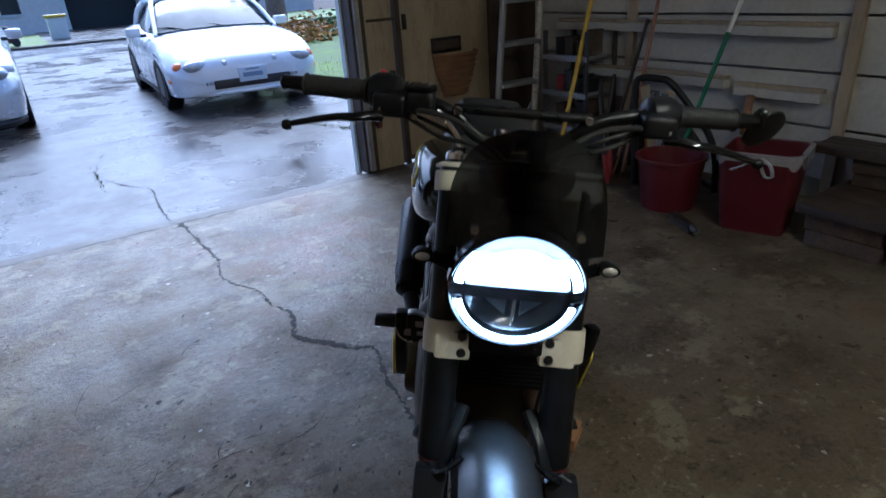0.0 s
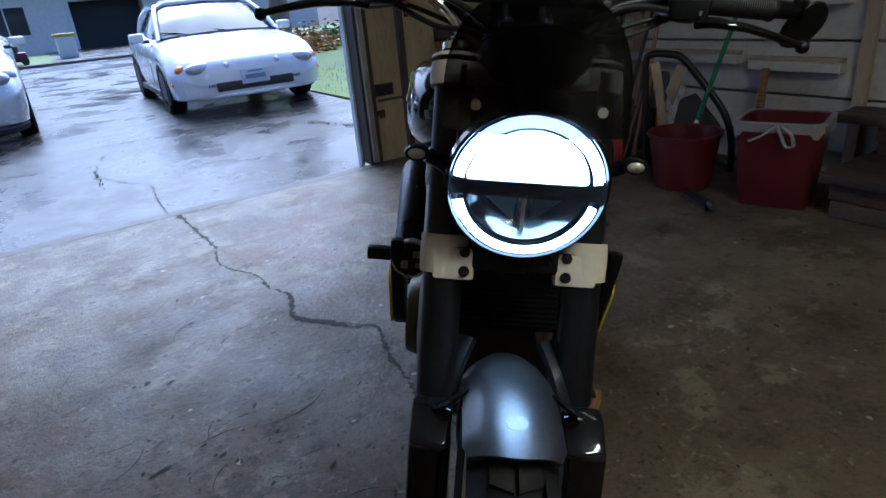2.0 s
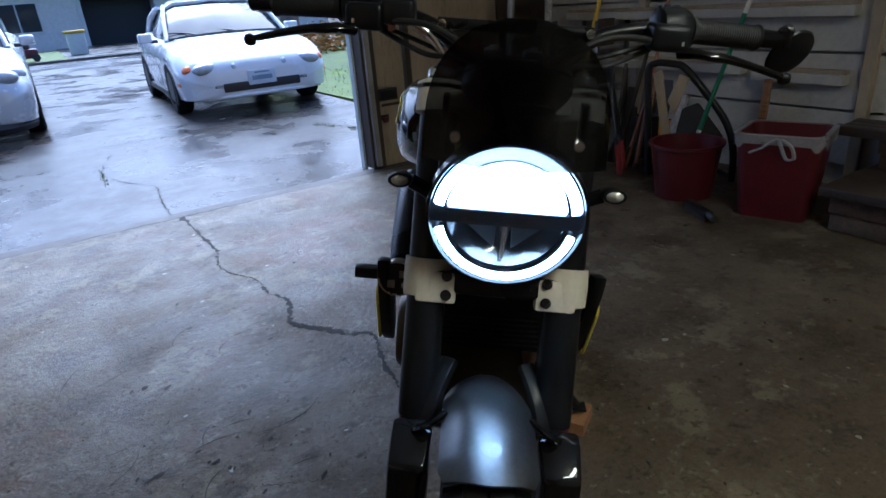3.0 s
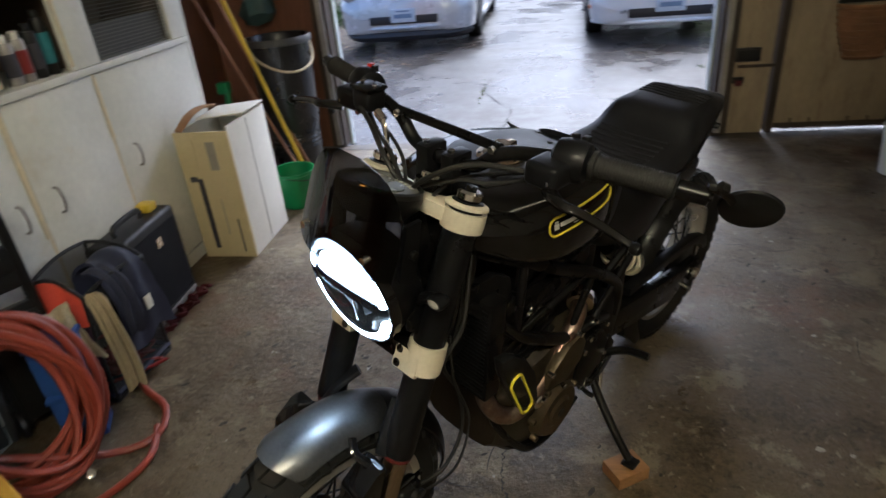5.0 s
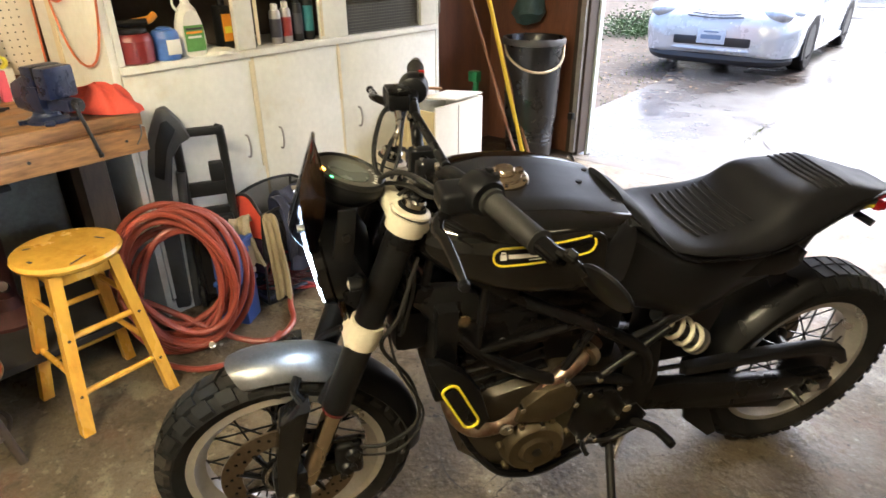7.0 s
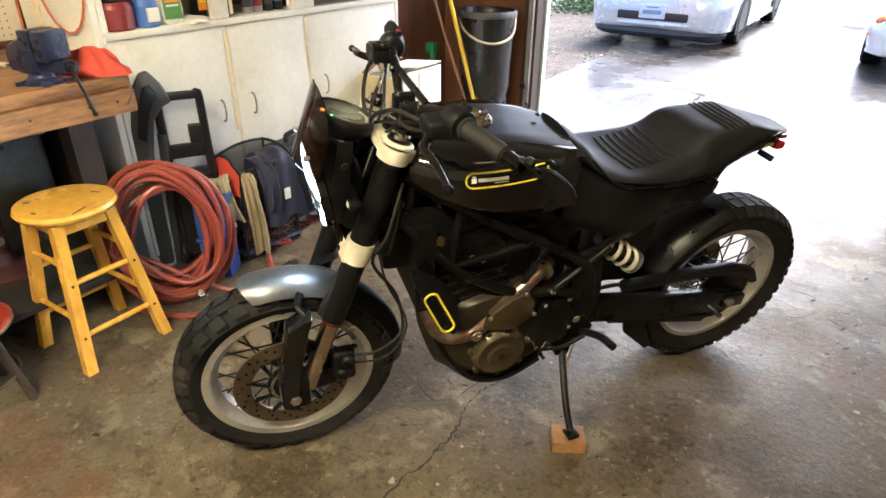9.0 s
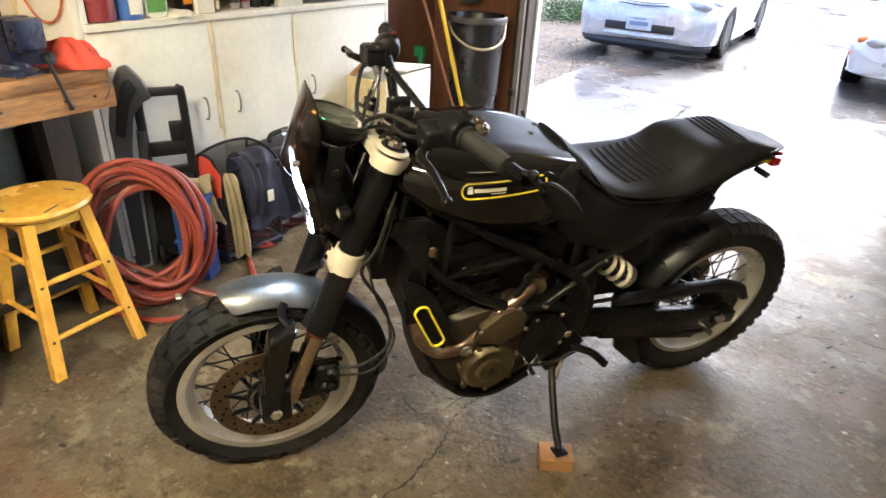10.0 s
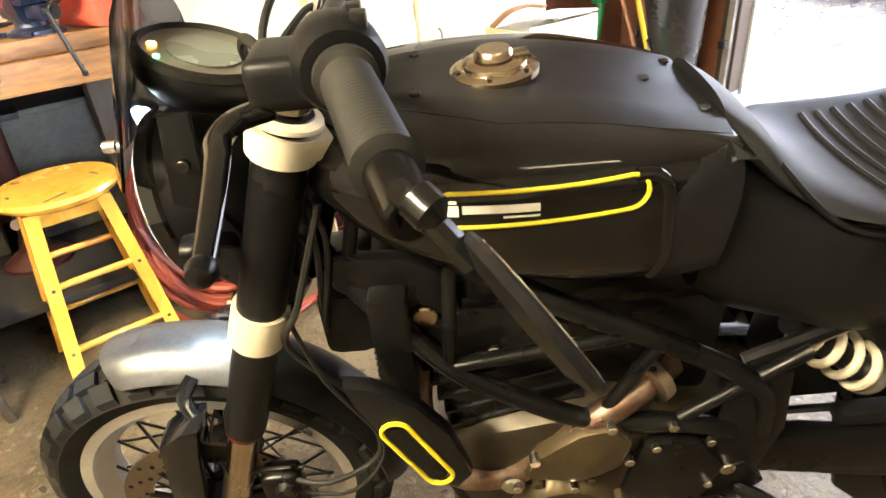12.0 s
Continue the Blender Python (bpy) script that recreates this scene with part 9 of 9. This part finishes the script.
    if style == "coupe":
        part("grille_opening", box(front - 0.30, front + 0.010, -0.43, 0.43, 0.255, 0.355, 0.02), m_carblack, c)
        for s in (-1, 1):
            part("headlight", blob(front - 0.105, s * 0.535, nose_h - 0.105, 0.085, 0.185, 0.070, -s * 0.42), m_lampglass, c, "clear swept headlamp")
            part("corner_lamp", blob(front - 0.205, s * 0.700, nose_h - 0.112, 0.085, 0.095, 0.062, -s * 0.7), m_amber, c, "amber corner lamp")
            part("round_lamp", blob(front - 0.050, s * 0.275, nose_h - 0.118, 0.040, 0.050, 0.050), m_lampglass, c, "small round lamp")
            part("side_marker", box(front - 0.36, front - 0.25, min(s * 0.76, s * 0.838), max(s * 0.76, s * 0.838), nose_h - 0.27, nose_h - 0.235, 0.006), m_amber, c)
        part("bumper_lip", tube([(front - 0.30, -0.80, 0.215), (front - 0.06, -0.58, 0.212), (front + 0.004, 0, 0.210), (front - 0.06, 0.58, 0.212), (front - 0.30, 0.80, 0.215)], 0.022, 8), paint, c)
        part("windscreen_seal", tube([(cowl_x + 0.01, -hw * 0.84, hood_h + 0.01), (cowl_x + 0.03, -hw * 0.5, hood_h + 0.03), (cowl_x + 0.04, 0, hood_h + 0.04), (cowl_x + 0.03, hw * 0.5, hood_h + 0.03), (cowl_x + 0.01, hw * 0.84, hood_h + 0.01)], 0.016, 6), m_carblack, c)
        pz = 0.385
    else:
        part("grille_opening", box(front - 0.25, front + 0.01, -0.42, 0.42, 0.30, 0.40, 0.02), m_carblack, c)
        part("lower_lip", tube([(front - 0.34, -0.76, 0.17), (front - 0.08, -0.55, 0.165), (front - 0.03, 0, 0.165), (front - 0.08, 0.55, 0.165), (front - 0.34, 0.76, 0.17)], 0.06, 8), m_carblack, c)
        part("bumper_line", tube([(front - 0.28, -0.79, 0.265), (front - 0.06, -0.57, 0.262), (front + 0.010, 0, 0.262), (front - 0.06, 0.57, 0.262), (front - 0.28, 0.79, 0.265)], 0.026, 8), paint, c)
        for k in range(3):
            part("grille_slat", tube([(front - 0.03 - 0.02 * k, -0.30 + 0.03 * k, nose_h - 0.07 + 0.03 * k), (front - 0.005 - 0.02 * k, 0, nose_h - 0.085 + 0.03 * k), (front - 0.03 - 0.02 * k, 0.30 - 0.03 * k, nose_h - 0.07 + 0.03 * k)], 0.006, 6), m_carblack, c)
        for s in (-1, 1):
            part("headlight", blob(front - 0.20, s * 0.575, nose_h - 0.045, 0.13, 0.21, 0.085, -s * 0.55), m_lampglass, c, "clear swept headlamp")
            part("corner_lamp", blob(front - 0.33, s * 0.74, nose_h - 0.03, 0.11, 0.075, 0.07, -s * 0.7), m_lampglass, c)
        pz = 0.40
    pl = part("number_plate", box(front - 0.002, front + 0.022, -0.1525, 0.1525, pz - 0.076, pz + 0.076, 0.004), m_plate, c, "pale blue number plate")
    part("plate_characters", box(front + 0.0225, front + 0.024, -0.11, 0.11, pz - 0.028, pz + 0.018), m_platebar, pl)
    part("plate_strip", box(front + 0.0225, front + 0.024, -0.08, 0.08, pz + 0.042, pz + 0.058), m_platebar, pl)
    for y0 in (-0.35, 0.15):
        part("wiper", tube([(cowl_x + 0.02, y0, hood_h + 0.035), (cowl_x - 0.10, y0 - 0.2, hood_h + 0.075), (cowl_x - 0.12, y0 - 0.42, hood_h + 0.075)], 0.008, 6), m_carblack, c)
    return c


def face(x, y, z, turn):
    return Matrix.Translation((x, y, z)) @ Matrix.Rotation(radians(-90 + turn), 4, "Z")


car("coupe_car", "white two-door coupe parked on the wet driveway", face(2.57, 4.05, 0.024, -2), m_carwhite, 1.69, 2.37, 0.86, 0.75, 0.62, 0.80, -0.42, -1.15, -1.75, -2.35, 1.23, 0.90, 0.295, "coupe")
car("sedan_car", "pale silver hatchback parked on the driveway edge", face(-0.465, 4.47, 0.024, 0.5), m_carsilver, 1.70, 2.6, 0.88, 0.85, 0.68, 0.90, -0.25, -1.05, -2.75, -3.1, 1.46, 1.05, 0.31, "sedan")

# house across the street
hs = thing("house", "grey house with an open garage across the street", "house", Matrix.Translation((0, 0, 0)))
part("wall", box(-9.0, 3.0, 33.0, 40.0, 0.0, 3.4), m_house, hs, smooth=False)
part("wall", box(6.4, 16.0, 33.4, 40.0, 0.0, 3.4), m_house, hs, smooth=False)
part("wall", box(3.0, 6.4, 33.0, 40.0, 2.3, 3.4), m_house, hs, smooth=False)
part("garage_recess", box(3.0, 6.4, 34.5, 40.0, 0.0, 2.3), m_carblack, hs, "dark open garage", smooth=False)
part("garage_trim", box(2.82, 3.0, 32.94, 33.0, 0.0, 2.4), m_whitep, hs)
part("garage_trim", box(6.4, 6.6, 32.94, 33.0, 0.0, 2.4), m_whitep, hs)
for x in (-5.5, -0.6):
    w = part("window", box(x, x + 1.7, 32.96, 33.0, 0.95, 2.2), m_carglass, hs, "dark house window")
    part("window_frame", box(x - 0.08, x + 1.78, 32.93, 32.958, 0.85, 0.95), m_whitep, w)
    part("window_frame", box(x + 0.82, x + 0.88, 32.93, 32.958, 0.95, 2.2), m_whitep, w)
part("roof", plate([(32.2, 3.3), (36.5, 5.4), (41.0, 3.3), (41.0, 3.15), (32.2, 3.15)], 26.0, 0.0, plane="yz", at=3.5), m_roof, hs, smooth=False)
for k in range(14):
    part("siding_board", box(-9.0, 2.8, 32.985, 32.999, 0.05 + 0.235 * k, 0.27 + 0.235 * k), m_house, hs, smooth=False)


def plain(name, label, cat, bm, mt):
    return tagged(part(name, bm, mt), label, cat)


def trash_cart(x, y, z, a):
    o = thing("wheelie_bin", "dark wheeled rubbish bin by the street", "bin", Matrix.Translation((x, y, z)) @ Matrix.Rotation(a, 4, "Z"), group="bins by the street")
    rr = [Vector((p[0], p[1], 0)) for p in rounded(-0.25, 0.25, -0.27, 0.27, 0.06)]
    part("bin_body", skin([[p * 0.85 for p in rr], [Vector((p.x, p.y, 0.95)) for p in rr]]), m_carblack, o)
    part("lid", box(-0.28, 0.28, -0.30, 0.30, 0.951, 1.02, 0.03), m_carblack, o)
    for s in (-1, 1):
        part("wheel", cyl((0.22, s * 0.24, 0.1), (0.22, s * 0.30, 0.1), 0.1, seg=18), m_carblack, o)


trash_cart(5.1, 13.4, 0.035, 0.3)
trash_cart(5.8, 13.5, 0.035, 0.1)
tr = thing("tree", "tall street tree with a grey trunk", "tree", Matrix.Translation((6.1, 12.2, 0.035)))
part("trunk", tube([(0, 0, -0.05), (0.02, 0, 0.8), (0.05, 0.03, 2.2), (0.0, 0.1, 4.2)], lambda t: 0.30 - 0.16 * t, 14), m_bark, tr)
for k in range(6):
    a = k * 1.05
    part("limb", tube([(0.02, 0.08, 2.6 + 0.25 * k), (0.7 * math.cos(a), 0.7 * math.sin(a), 3.4 + 0.25 * k), (1.7 * math.cos(a), 1.7 * math.sin(a), 4.2 + 0.3 * k)], lambda t: 0.09 - 0.06 * t, 8), m_bark, tr)


def leafy(n, spread, centre, size, seed, bm=None):
    bm = bm or bmesh.new()
    q = random.Random(seed)
    for k in range(n):
        p = Vector((q.gauss(0, spread[0]), q.gauss(0, spread[1]), q.gauss(0, spread[2]))) + Vector(centre)
        p.z = max(p.z, 0.02)
        d = Vector((q.uniform(-1, 1), q.uniform(-1, 1), q.uniform(-1, 1))).normalized()
        a, c2 = axes(d)
        s = size * q.uniform(0.5, 1.4)
        bm.faces.new([bm.verts.new(p + a * s), bm.verts.new(p + c2 * s * 0.5), bm.verts.new(p - a * s), bm.verts.new(p - c2 * s * 0.5)])
    return bm


part("crown", leafy(2600, (1.5, 1.5, 1.1), (0, 0, 5.4), 0.11, 3), m_foliage, tr, smooth=False)
for i, (x, y, mt, lab) in enumerate(((6.4, 11.2, m_autumn, "orange low shrub beside the lawn"), (7.4, 12.2, m_foliage, "green shrub beside the lawn"), (5.6, 11.0, m_autumn, "low russet shrub under the tree"))):
    sh = thing("shrub", lab, "shrub", Matrix.Translation((x, y, 0.035)))
    part("leaves", leafy(700, (0.45, 0.35, 0.16), (0, 0, 0.22), 0.06, 50 + i), mt, sh, smooth=False)
    part("stems", tube([(0, 0, 0), (0.05, 0, 0.2), (0.1, 0.05, 0.35)], 0.02, 6), m_bark, sh)
hedge = thing("hedge", "low green bush at the end of the gravel strip", "hedge", Matrix.Translation((-2.65, 7.0, -0.03)))
part("leaves", leafy(5000, (0.35, 0.5, 0.10), (0, 0, 0.14), 0.022, 77), m_foliage, hedge, smooth=False)
for k in range(12):
    q = random.Random(k)
    part("stem", cyl((q.uniform(-0.4, 0.4), q.uniform(-0.6, 0.6), 0), (q.uniform(-0.4, 0.4), q.uniform(-0.6, 0.6), 0.32), 0.010, seg=6), m_bark, hedge)
# toys and a mower on the far lawn
mw = thing("lawn_mower", "red mower on the far lawn", "mower", Matrix.Translation((0.2, 21.4, 0.09)))
part("mower_deck", box(-0.4, 0.4, -0.3, 0.3, 0.1, 0.4, 0.08), m_redb, mw)
part("mower_engine", cyl((0, 0, 0.4), (0, 0, 0.62), 0.2, seg=16, b=0.02), m_carblack, mw)
for sx in (-0.3, 0.3):
    for sy in (-0.32, 0.32):
        part("wheel", cyl((sx, sy - 0.04, 0.12), (sx, sy + 0.04, 0.12), 0.12, seg=16), m_carblack, mw)
pt = thing("picnic_board", "pale tilted board on the far lawn", "board", Matrix.Translation((-1.4, 22.2, 0.09)))
part("board_top", box(-1.4, 1.1, -0.4, 0.4, 0.55, 0.62, 0.02, m=Matrix.Rotation(radians(8), 4, "Y")), m_card, pt)
for s in (-1, 1):
    part("board_leg", box(s * 0.8 - 0.05, s * 0.8 + 0.05, -0.3, 0.3, 0.0, 0.56, 0.01), m_card, pt)
sh2 = thing("lidded_bin", "pale bin with a yellow lid by the far garage", "bin", Matrix.Translation((1.9, 23.5, 0.085)))
part("bin_body", box(-0.3, 0.3, -0.25, 0.25, 0.0, 0.75, 0.05), m_card, sh2)
part("bin_lid", box(-0.36, 0.36, -0.3, 0.3, 0.75, 0.85, 0.04), m_ypole, sh2)
